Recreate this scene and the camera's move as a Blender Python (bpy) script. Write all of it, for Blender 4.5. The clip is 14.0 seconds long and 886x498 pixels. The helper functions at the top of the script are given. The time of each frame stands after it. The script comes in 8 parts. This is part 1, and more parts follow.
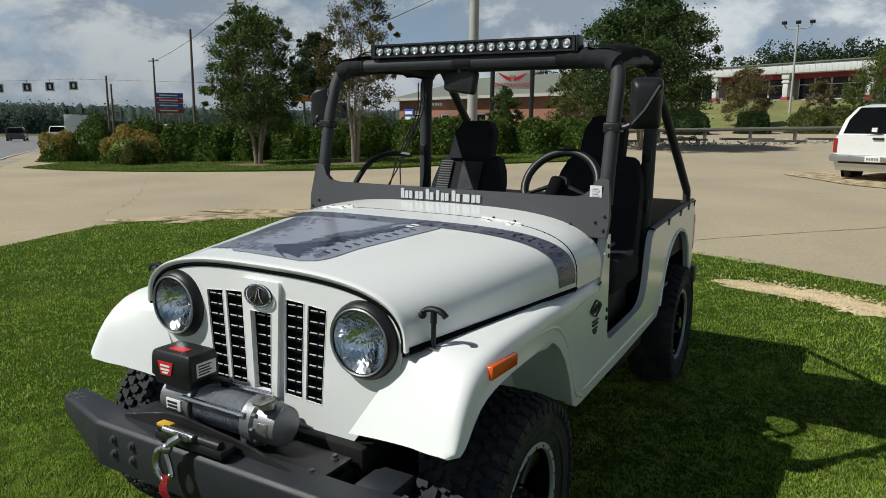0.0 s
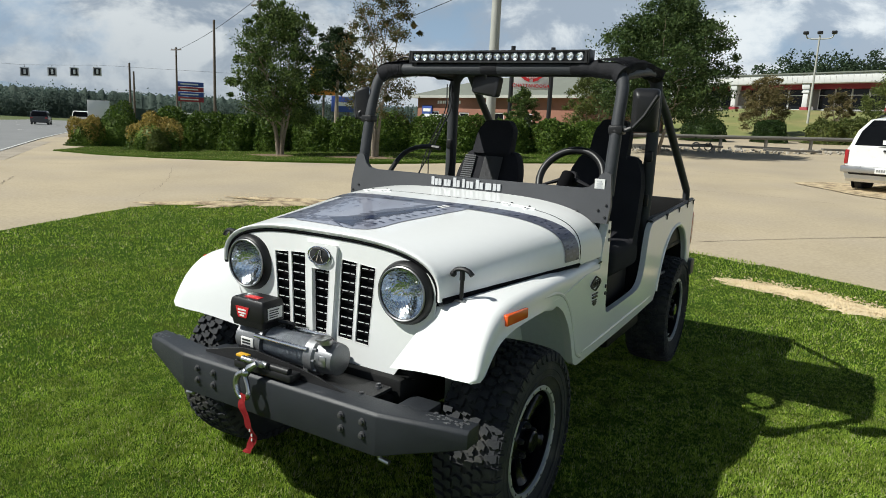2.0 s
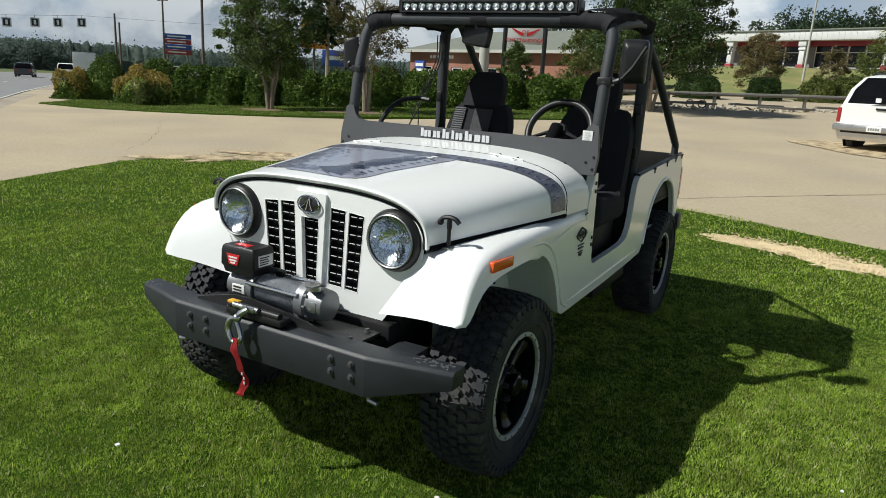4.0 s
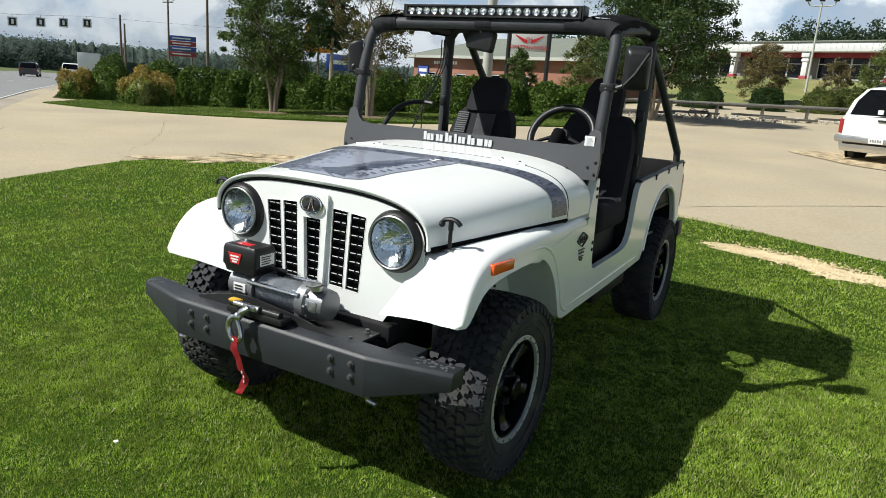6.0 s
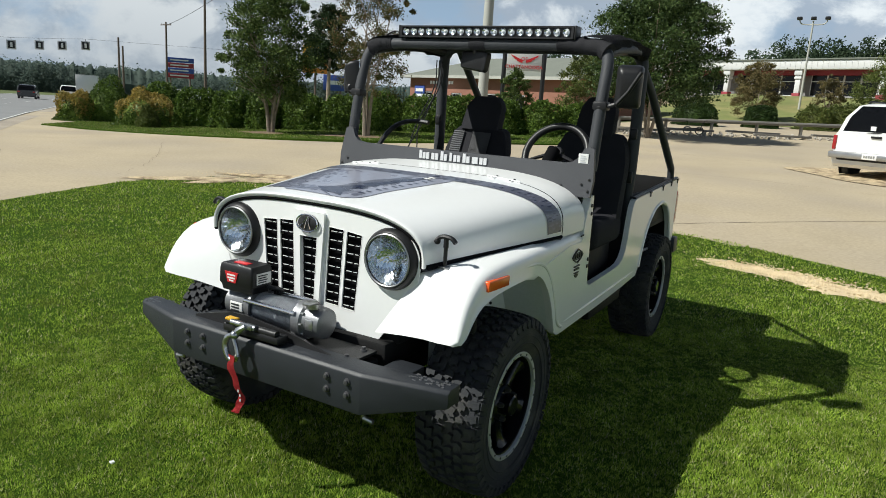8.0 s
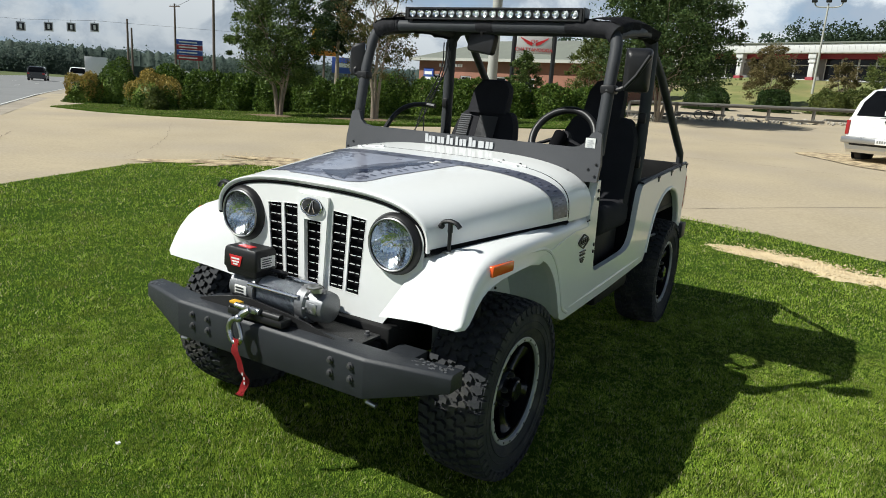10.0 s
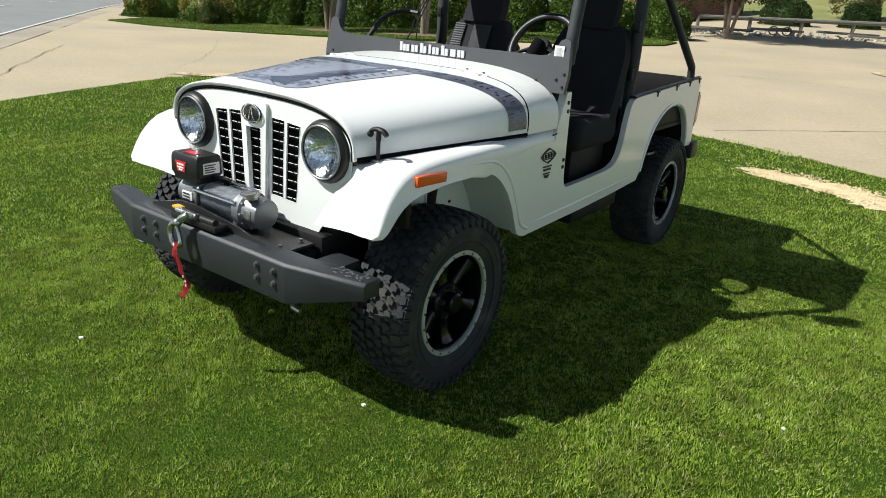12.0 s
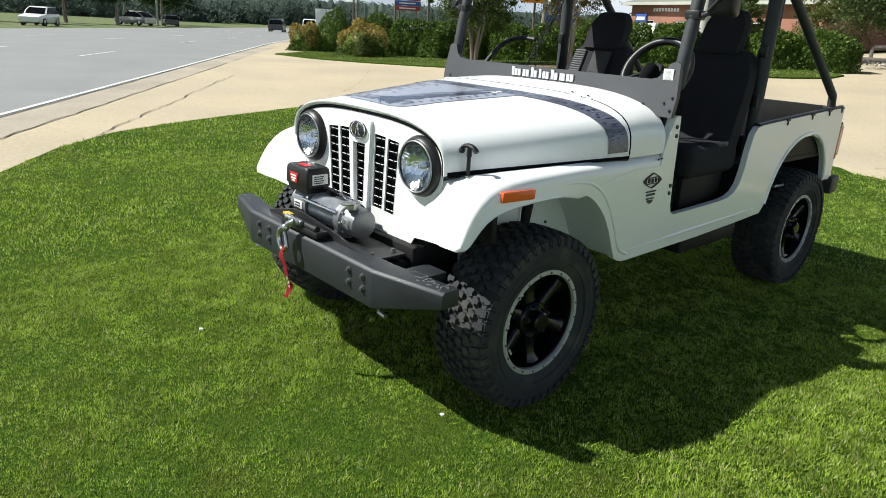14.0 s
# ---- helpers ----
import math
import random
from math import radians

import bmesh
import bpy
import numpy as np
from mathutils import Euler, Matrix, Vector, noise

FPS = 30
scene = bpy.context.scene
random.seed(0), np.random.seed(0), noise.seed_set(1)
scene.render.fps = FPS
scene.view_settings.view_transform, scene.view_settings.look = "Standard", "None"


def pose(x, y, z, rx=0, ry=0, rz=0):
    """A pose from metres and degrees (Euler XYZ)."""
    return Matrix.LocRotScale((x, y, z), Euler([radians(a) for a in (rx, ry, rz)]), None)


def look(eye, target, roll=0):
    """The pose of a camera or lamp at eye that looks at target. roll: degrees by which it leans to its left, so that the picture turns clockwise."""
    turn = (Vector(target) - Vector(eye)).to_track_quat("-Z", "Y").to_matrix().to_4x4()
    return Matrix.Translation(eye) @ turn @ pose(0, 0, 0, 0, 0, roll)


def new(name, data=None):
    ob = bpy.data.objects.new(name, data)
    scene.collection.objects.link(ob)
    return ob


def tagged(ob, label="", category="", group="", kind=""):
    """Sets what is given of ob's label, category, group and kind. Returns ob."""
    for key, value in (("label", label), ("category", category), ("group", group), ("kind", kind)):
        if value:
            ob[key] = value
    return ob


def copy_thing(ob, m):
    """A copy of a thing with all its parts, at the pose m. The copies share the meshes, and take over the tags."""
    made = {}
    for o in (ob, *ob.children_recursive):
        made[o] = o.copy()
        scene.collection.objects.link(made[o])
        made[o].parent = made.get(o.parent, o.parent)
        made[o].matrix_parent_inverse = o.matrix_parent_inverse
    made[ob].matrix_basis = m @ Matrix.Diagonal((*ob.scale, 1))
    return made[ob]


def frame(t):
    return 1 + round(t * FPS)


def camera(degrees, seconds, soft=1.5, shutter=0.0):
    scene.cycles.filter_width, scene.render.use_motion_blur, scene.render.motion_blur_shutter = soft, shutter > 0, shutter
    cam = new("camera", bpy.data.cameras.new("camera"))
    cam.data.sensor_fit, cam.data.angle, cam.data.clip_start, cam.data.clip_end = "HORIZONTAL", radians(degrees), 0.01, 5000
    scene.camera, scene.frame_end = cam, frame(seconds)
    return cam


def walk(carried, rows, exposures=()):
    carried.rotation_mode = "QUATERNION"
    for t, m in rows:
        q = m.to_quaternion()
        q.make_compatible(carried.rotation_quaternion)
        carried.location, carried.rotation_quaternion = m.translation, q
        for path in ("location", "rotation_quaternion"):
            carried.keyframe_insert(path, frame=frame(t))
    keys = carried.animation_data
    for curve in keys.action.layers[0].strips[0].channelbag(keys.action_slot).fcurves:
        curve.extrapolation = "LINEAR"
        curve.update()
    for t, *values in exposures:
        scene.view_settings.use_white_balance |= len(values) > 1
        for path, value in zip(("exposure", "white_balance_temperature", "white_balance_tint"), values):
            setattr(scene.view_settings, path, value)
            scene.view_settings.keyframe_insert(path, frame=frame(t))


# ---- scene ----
cam = camera(66.6, 14.0, soft=0.9)
METRES, EYE, TILT, LEAN, TURN = 1.56, 1.445, -9.0, 0.0, 29.0
PATH = [
    (0, (1.48, -1.82, 1.532), (0.512, -0.105, 1.18), 0.8),
    (0.5, (1.613, -2.009, 1.515), (0.698, -0.286, 1.074), 1.9),
    (1, (1.669, -2.234, 1.511), (0.78, -0.522, 0.982), 3.2),
    (1.5, (1.685, -2.269, 1.522), (0.727, -0.578, 1.048), 2.2),
    (2, (1.671, -2.268, 1.525), (0.673, -0.572, 1.166), 2.8),
    (2.5, (1.672, -2.277, 1.52), (0.673, -0.585, 1.148), 2.5),
    (3, (1.68, -2.28, 1.506), (0.693, -0.595, 1.076), 2.3),
    (3.5, (1.707, -2.29, 1.504), (0.744, -0.604, 1.026), 2.8),
    (6, (1.717, -2.311, 1.492), (0.753, -0.621, 1.027), 4.1),
    (6.5, (1.724, -2.311, 1.498), (0.784, -0.599, 1.068), 2.8),
    (7, (1.722, -2.307, 1.496), (0.771, -0.593, 1.1), 3.2),
    (7.5, (1.735, -2.327, 1.494), (0.764, -0.619, 1.117), 3.5),
    (8, (1.733, -2.322, 1.492), (0.766, -0.62, 1.081), 3.7),
    (10.5, (1.741, -2.288, 1.493), (0.761, -0.614, 1.005), 3.7),
    (11, (1.779, -2.227, 1.479), (0.751, -0.599, 0.938), 1.7),
    (11.5, (1.959, -2.107, 1.479), (0.783, -0.618, 0.847), 4.8),
    (12, (2.121, -2.025, 1.476), (1.042, -0.49, 0.784), 4.0),
    (12.5, (2.164, -2.011, 1.464), (1.1, -0.465, 0.773), 3.7),
    (13, (2.218, -2.016, 1.437), (0.966, -0.55, 0.906), 3.6),
    (13.5, (2.312, -2.057, 1.446), (0.947, -0.752, 0.788), 5.6),
    (14, (2.303, -1.946, 1.446), (0.903, -0.663, 0.816), 3.3),
]
EXPOSURES = [(t, s + 0.07, 6350, 5) for t, s in (
    (0, -0.54), (0.5, -0.42), (1, -0.28), (1.5, -0.17), (2, -0.15), (2.5, -0.18), (3, -0.22), (3.5, -0.27), (6, 0.06), (6.5, 0.01), (7.5, -0.08), (8, -0.12),
    (10.5, -0.08), (11, -0.05), (11.5, 0.04), (12, 0.13), (12.5, 0.22), (13, 0.32), (13.5, 0.36), (14, 0.38))]
walk(cam, [(t, look(eye, target, roll)) for t, eye, target, roll in PATH], exposures=EXPOSURES)

# ---- world, sun ----
SUN_TO = Vector((-1.27, -1.17, 1.85)).normalized()
world = bpy.data.worlds.new("sky")
scene.world = world
world.use_nodes = True
wn, wl = world.node_tree.nodes, world.node_tree.links
wn.clear()
w_out = wn.new("ShaderNodeOutputWorld")
w_bg = wn.new("ShaderNodeBackground")
w_sky = wn.new("ShaderNodeTexSky")
w_sky.sky_type = "NISHITA"
w_sky.sun_disc = False
w_sky.sun_elevation = math.asin(SUN_TO.z)
w_sky.sun_rotation = math.atan2(SUN_TO.x, SUN_TO.y)
w_sky.air_density, w_sky.dust_density, w_sky.ozone_density = 1.0, 0.7, 1.5
w_bg.inputs["Strength"].default_value = 0.041
w_co = wn.new("ShaderNodeTexCoord")
w_map = wn.new("ShaderNodeMapping")
w_map.inputs["Scale"].default_value = (1.0, 1.0, 1.9)
w_map.inputs["Location"].default_value = (0.35, 0.1, 0.0)


def sky_noise(scale, detail, rough, lo, hi, twist=0.0):
    """A noise over the sky's dome, stretched between two thresholds."""
    t = wn.new("ShaderNodeTexNoise")
    for key, value in (("Scale", scale), ("Detail", detail), ("Roughness", rough), ("Distortion", twist)):
        t.inputs[key].default_value = value
    wl.new(w_map.outputs["Vector"], t.inputs["Vector"])
    r = wn.new("ShaderNodeMapRange")
    r.interpolation_type = "SMOOTHSTEP"
    r.inputs["From Min"].default_value, r.inputs["From Max"].default_value = lo, hi
    wl.new(t.outputs["Fac"], r.inputs["Value"])
    return r.outputs["Result"]


def sky_mix(factor, a, b):
    """Mixes two sky colours, each a socket or a colour."""
    m = wn.new("ShaderNodeMix")
    m.data_type = "RGBA"
    wl.new(factor, m.inputs["Factor"])
    for key, value in (("A", a), ("B", b)):
        if isinstance(value, tuple):
            m.inputs[key].default_value = (*value, 1)
        else:
            wl.new(value, m.inputs[key])
    return m.outputs["Result"]


def sky_height(lo, hi, a, b):
    """A share that follows the height over the horizon."""
    r = wn.new("ShaderNodeMapRange")
    for key, value in (("From Min", lo), ("From Max", hi), ("To Min", a), ("To Max", b)):
        r.inputs[key].default_value = value
    wl.new(w_sep.outputs["Z"], r.inputs["Value"])
    return r.outputs["Result"]


def sky_times(a, b):
    m = wn.new("ShaderNodeMath")
    m.operation = "MULTIPLY"
    wl.new(a, m.inputs[0])
    wl.new(b, m.inputs[1])
    return m.outputs[0]


wl.new(w_co.outputs["Generated"], w_map.inputs["Vector"])
w_sep = wn.new("ShaderNodeSeparateXYZ")
wl.new(w_co.outputs["Generated"], w_sep.inputs[0])
# blue gaps, grey cloud bellies and bright heaped tops; clouds thin out overhead, haze thickens low down
cloud = sky_mix(sky_noise(6.5, 8, 0.60, 0.44, 0.60, 0.3), (8.8, 10.2, 12.4), (18.6, 19.2, 20.0))
cover = sky_times(sky_noise(3.4, 8, 0.58, 0.37, 0.50, 0.2), sky_height(0.20, 0.45, 1.0, 0.04))
w_blue = sky_mix(sky_height(0.10, 0.45, 1.0, 0.0), w_sky.outputs["Color"], (8.6, 11.6, 15.6))
w_face = wn.new("ShaderNodeVectorMath")
w_face.operation = "DOT_PRODUCT"
w_face.inputs[1].default_value = (-SUN_TO.x, -SUN_TO.y, 0.0)
wl.new(w_co.outputs["Generated"], w_face.inputs[0])
w_lit = wn.new("ShaderNodeMapRange")
for key, value in (("From Min", -0.1), ("From Max", 0.65), ("To Min", 0.94), ("To Max", 1.28)):
    w_lit.inputs[key].default_value = value
wl.new(w_face.outputs["Value"], w_lit.inputs["Value"])
w_scaled = wn.new("ShaderNodeVectorMath")
w_scaled.operation = "SCALE"
wl.new(cloud, w_scaled.inputs[0])
wl.new(w_lit.outputs["Result"], w_scaled.inputs["Scale"])
w_clouded = sky_mix(cover, w_blue, w_scaled.outputs["Vector"])
w_final = sky_mix(sky_height(0.0, 0.12, 0.70, 0.0), w_clouded, (9.8, 10.8, 12.2))
wl.new(w_final, w_bg.inputs["Color"])
wl.new(w_bg.outputs["Background"], w_out.inputs["Surface"])

sun_data = bpy.data.lights.new("sun", "SUN")
sun_data.energy, sun_data.angle, sun_data.color = 6.0, radians(0.53), (1.0, 0.96, 0.90)
sun = new("sun", sun_data)
sun.matrix_world = look(SUN_TO * 50, (0, 0, 0))


# ---- materials ----
def srgb(r, g, b):
    f = lambda c: c / 12.92 if c <= 0.04045 else ((c + 0.055) / 1.055) ** 2.4
    return (f(r / 255), f(g / 255), f(b / 255))


def mat(name, base, rough=0.5, metal=0.0, vary=0.12, scale=6.0, fine=120.0, bump=0.0, bump_scale=None, coat=0.0,
        second=None, second_at=(0.5, 0.7), second_scale=3.0, random_vary=0.0, island=False, rough_vary=0.08, bump_dist=0.004, spec=0.5):
    """Base colour with variation at two scales, an optional second colour in patches, rough variation and bump."""
    m = bpy.data.materials.new(name)
    m.use_nodes = True
    n, l = m.node_tree.nodes, m.node_tree.links
    p = n["Principled BSDF"]
    p.inputs["Roughness"].default_value = rough
    p.inputs["Metallic"].default_value = metal
    p.inputs["Coat Weight"].default_value = coat
    p.inputs["Specular IOR Level"].default_value = spec
    p.inputs["Coat Roughness"].default_value = 0.06
    co = n.new("ShaderNodeTexCoord")
    big, small = n.new("ShaderNodeTexNoise"), n.new("ShaderNodeTexNoise")
    big.inputs["Scale"].default_value, big.inputs["Detail"].default_value = scale, 5
    small.inputs["Scale"].default_value, small.inputs["Detail"].default_value = fine, 3
    for t in (big, small):
        l.new(co.outputs["Object"], t.inputs["Vector"])
    add = n.new("ShaderNodeMath")
    add.operation = "ADD"
    l.new(big.outputs["Fac"], add.inputs[0])
    l.new(small.outputs["Fac"], add.inputs[1])
    rng = n.new("ShaderNodeMapRange")
    rng.inputs["From Min"].default_value, rng.inputs["From Max"].default_value = 0.6, 1.4
    rng.inputs["To Min"].default_value, rng.inputs["To Max"].default_value = 1 - vary, 1 + vary
    l.new(add.outputs[0], rng.inputs["Value"])
    col = n.new("ShaderNodeRGB")
    col.outputs[0].default_value = (*base, 1)
    src = col.outputs[0]
    if second:
        patch = n.new("ShaderNodeTexNoise")
        patch.inputs["Scale"].default_value, patch.inputs["Detail"].default_value = second_scale, 6
        l.new(co.outputs["Object"], patch.inputs["Vector"])
        step = n.new("ShaderNodeMapRange")
        step.inputs["From Min"].default_value, step.inputs["From Max"].default_value = second_at
        l.new(patch.outputs["Fac"], step.inputs["Value"])
        mx = n.new("ShaderNodeMix")
        mx.data_type = "RGBA"
        mx.inputs["B"].default_value = (*second, 1)
        l.new(step.outputs["Result"], mx.inputs["Factor"])
        l.new(src, mx.inputs["A"])
        src = mx.outputs["Result"]
    val = rng.outputs["Result"]
    if random_vary:
        r = n.new("ShaderNodeNewGeometry") if island else n.new("ShaderNodeObjectInfo")
        rr = n.new("ShaderNodeMapRange")
        rr.inputs["To Min"].default_value, rr.inputs["To Max"].default_value = 1 - random_vary, 1 + random_vary
        l.new(r.outputs["Random Per Island" if island else "Random"], rr.inputs["Value"])
        mu = n.new("ShaderNodeMath")
        mu.operation = "MULTIPLY"
        l.new(val, mu.inputs[0])
        l.new(rr.outputs["Result"], mu.inputs[1])
        val = mu.outputs[0]
    sc = n.new("ShaderNodeVectorMath")
    sc.operation = "SCALE"
    l.new(src, sc.inputs[0])
    l.new(val, sc.inputs["Scale"])
    l.new(sc.outputs["Vector"], p.inputs["Base Color"])
    rr = n.new("ShaderNodeMapRange")
    rr.inputs["To Min"].default_value, rr.inputs["To Max"].default_value = max(0.02, rough - rough_vary), min(1, rough + rough_vary)
    l.new(big.outputs["Fac"], rr.inputs["Value"])
    l.new(rr.outputs["Result"], p.inputs["Roughness"])
    if bump:
        bt = small
        if bump_scale:
            bt = n.new("ShaderNodeTexNoise")
            bt.inputs["Scale"].default_value, bt.inputs["Detail"].default_value = bump_scale, 4
            l.new(co.outputs["Object"], bt.inputs["Vector"])
        bp = n.new("ShaderNodeBump")
        bp.inputs["Strength"].default_value, bp.inputs["Distance"].default_value = bump, bump_dist
        l.new(bt.outputs["Fac"], bp.inputs["Height"])
        l.new(bp.outputs["Normal"], p.inputs["Normal"])
    return m


def leaf_mat(name, a, b, rough=0.5, through_light=0.25, dry=None, share=0.08, patch=0.9):
    """Foliage: two greens mixed per leaf, with some light passing through."""
    m = bpy.data.materials.new(name)
    m.use_nodes = True
    n, l = m.node_tree.nodes, m.node_tree.links
    p = n["Principled BSDF"]
    p.inputs["Roughness"].default_value = rough
    p.inputs["Specular IOR Level"].default_value = 0.18
    geo = n.new("ShaderNodeNewGeometry")
    mx = n.new("ShaderNodeMix")
    mx.data_type = "RGBA"
    mx.inputs["A"].default_value, mx.inputs["B"].default_value = (*a, 1), (*b, 1)
    l.new(geo.outputs["Random Per Island"], mx.inputs["Factor"])
    co = n.new("ShaderNodeTexCoord")
    no = n.new("ShaderNodeTexNoise")
    no.inputs["Scale"].default_value = patch
    l.new(co.outputs["Object"], no.inputs["Vector"])
    rr = n.new("ShaderNodeMapRange")
    rr.inputs["From Min"].default_value, rr.inputs["From Max"].default_value = 0.3, 0.7
    rr.inputs["To Min"].default_value, rr.inputs["To Max"].default_value = 0.7, 1.3
    l.new(no.outputs["Fac"], rr.inputs["Value"])
    sc = n.new("ShaderNodeVectorMath")
    sc.operation = "SCALE"
    if dry:
        gt = n.new("ShaderNodeMath")
        gt.operation = "LESS_THAN"
        gt.inputs[1].default_value = share
        l.new(geo.outputs["Random Per Island"], gt.inputs[0])
        md = n.new("ShaderNodeMix")
        md.data_type = "RGBA"
        md.inputs["B"].default_value = (*dry, 1)
        l.new(gt.outputs[0], md.inputs["Factor"])
        l.new(mx.outputs["Result"], md.inputs["A"])
        mx = md
    l.new(mx.outputs["Result"], sc.inputs[0])
    l.new(rr.outputs["Result"], sc.inputs["Scale"])
    l.new(sc.outputs["Vector"], p.inputs["Base Color"])
    tr = n.new("ShaderNodeBsdfTranslucent")
    l.new(sc.outputs["Vector"], tr.inputs["Color"])
    ms = n.new("ShaderNodeMixShader")
    ms.inputs[0].default_value = through_light
    l.new(p.outputs[0], ms.inputs[1])
    l.new(tr.outputs[0], ms.inputs[2])
    l.new(ms.outputs[0], n["Material Output"].inputs["Surface"])
    return m


WHITE = mat("white_paint", (0.83, 0.842, 0.832), 0.30, vary=0.015, scale=3, fine=40, coat=0.45, rough_vary=0.05)
WHITE_IN = mat("white_paint_inside", (0.74, 0.78, 0.76), 0.5, vary=0.05, scale=5, fine=60)
BLACK_SATIN = mat("black_powder_coat", (0.018, 0.018, 0.019), 0.42, vary=0.2, scale=12, fine=300, bump=0.25, bump_scale=400, spec=0.35)
BLACK_STEEL = mat("black_textured_steel", (0.022, 0.025, 0.030), 0.5, vary=0.25, scale=9, fine=250, bump=0.20, bump_scale=350, spec=0.4)
GREY_FRAME = mat("grey_frame_paint", (0.052, 0.054, 0.060), 0.5, vary=0.12, scale=8, fine=200, bump=0.2, bump_scale=400)
RUBBER = mat("tyre_rubber", (0.029, 0.031, 0.035), 0.75, vary=0.25, scale=10, fine=160, bump=0.35, bump_scale=220, second=(0.085, 0.080, 0.070), second_at=(0.5, 0.8), second_scale=7, spec=0.25)
PLASTIC = mat("black_plastic", (0.013, 0.013, 0.014), 0.40, vary=0.15, scale=14, fine=240, bump=0.15, spec=0.35)
FOAM = mat("black_foam_sleeve", (0.038, 0.041, 0.046), 0.6, vary=0.2, scale=10, fine=200, bump=0.3, spec=0.35)
FABRIC = mat("black_canvas", (0.026, 0.026, 0.029), 0.75, vary=0.25, scale=12, fine=260, bump=0.6, bump_scale=500, spec=0.12)
SEAT_BLACK = mat("black_seat_cloth", (0.024, 0.024, 0.028), 0.85, vary=0.2, scale=10, fine=300, bump=0.6, bump_scale=450, spec=0.15)
# the cover is one dark grey; this lighter tone paints its sunlit part
SEAT_SUNLIT = mat("sunlit_grey_seat_cloth", (0.115, 0.115, 0.120), 0.85, vary=0.2, scale=10, fine=240, bump=0.8, bump_scale=300)
BOLT = mat("dull_bolt", (0.10, 0.10, 0.105), 0.4, metal=0.6, vary=0.15)
CHROME = mat("chrome", (0.80, 0.81, 0.83), 0.08, metal=1.0, vary=0.02, rough_vary=0.03)
ALU = mat("bare_aluminium", (0.52, 0.53, 0.55), 0.28, metal=1.0, vary=0.08, scale=8, fine=120)
STEEL = mat("zinc_steel", (0.42, 0.42, 0.42), 0.35, metal=1.0, vary=0.15)
WINCH_GREY = mat("grey_winch_casting", (0.205, 0.21, 0.22), 0.44, metal=0.65, vary=0.12, scale=14, fine=160, bump=0.2)
ROPE = mat("galvanised_wire_rope", (0.34, 0.36, 0.39), 0.36, metal=0.7, vary=0.3, scale=40, fine=400, bump=0.8, bump_scale=600)
RIM_BLACK = mat("gloss_black_wheel", (0.004, 0.004, 0.006), 0.24, vary=0.1, coat=0.2, spec=0.3)
DARK = mat("dark_interior", (0.005, 0.005, 0.006), 0.9, vary=0.2, spec=0.08)
UNDER = mat("black_chassis_paint", (0.012, 0.012, 0.012), 0.6, vary=0.3, scale=8, fine=100, bump=0.3, spec=0.2)
ORANGE = mat("orange_marker_lens", (0.75, 0.10, 0.012), 0.22, vary=0.06, fine=300, coat=0.4)
RED = mat("red_print", (0.55, 0.02, 0.025), 0.4, vary=0.08)
RED_WEB = mat("red_webbing", (0.42, 0.018, 0.022), 0.8, vary=0.25, fine=400, bump=0.5)
RED_LENS = mat("red_tail_lens", (0.30, 0.01, 0.012), 0.2, vary=0.1, coat=0.5)
PAPER = mat("white_sticker", (0.75, 0.75, 0.73), 0.5, vary=0.03)
PRINT_GREY = mat("light_grey_print", (0.56, 0.57, 0.58), 0.45, vary=0.04)
INK = mat("black_print", (0.02, 0.02, 0.022), 0.45, vary=0.1)
YELLOW = mat("yellow_print", (0.65, 0.36, 0.02), 0.5, vary=0.1)
DECAL_BLUE = mat("navy_decal", (0.012, 0.018, 0.050), 0.3, vary=0.12, scale=20, coat=0.4)
DECAL_SLATE = mat("slate_blue_decal", (0.105, 0.112, 0.150), 0.3, vary=0.2, scale=18, fine=90, coat=0.4)
DECAL_MID = mat("mid_grey_decal", (0.150, 0.158, 0.215), 0.3, vary=0.12, scale=18, coat=0.4)
DECAL_PALE = mat("pale_grey_decal", (0.285, 0.298, 0.365), 0.3, vary=0.08, scale=14, coat=0.4)
LENS_GLASS = bpy.data.materials.new("clear_lens_glass")
LENS_GLASS.use_nodes = True
_n, _l = LENS_GLASS.node_tree.nodes, LENS_GLASS.node_tree.links
_tr, _gl, _fr, _mx = _n.new("ShaderNodeBsdfTransparent"), _n.new("ShaderNodeBsdfGlossy"), _n.new("ShaderNodeFresnel"), _n.new("ShaderNodeMixShader")
_tr.inputs["Color"].default_value = (0.88, 0.92, 0.96, 1)
_gl.inputs["Roughness"].default_value, _fr.inputs["IOR"].default_value = 0.03, 1.45
for _a, _b in ((_fr.outputs[0], _mx.inputs[0]), (_tr.outputs[0], _mx.inputs[1]), (_gl.outputs[0], _mx.inputs[2]), (_mx.outputs[0], _n["Material Output"].inputs["Surface"])):
    _l.new(_a, _b)
REFLECTOR = mat("faceted_reflector", (0.84, 0.87, 0.90), 0.14, metal=1.0, vary=0.05)
RING_ALU = mat("machined_ring", (0.46, 0.47, 0.48), 0.5, metal=0.45, vary=0.08, scale=8, fine=120)
MIRROR = mat("mirror_glass", (0.85, 0.87, 0.88), 0.02, metal=1.0, vary=0.005, rough_vary=0.01)


# ---- mesh tools ----
from mathutils.geometry import tessellate_polygon


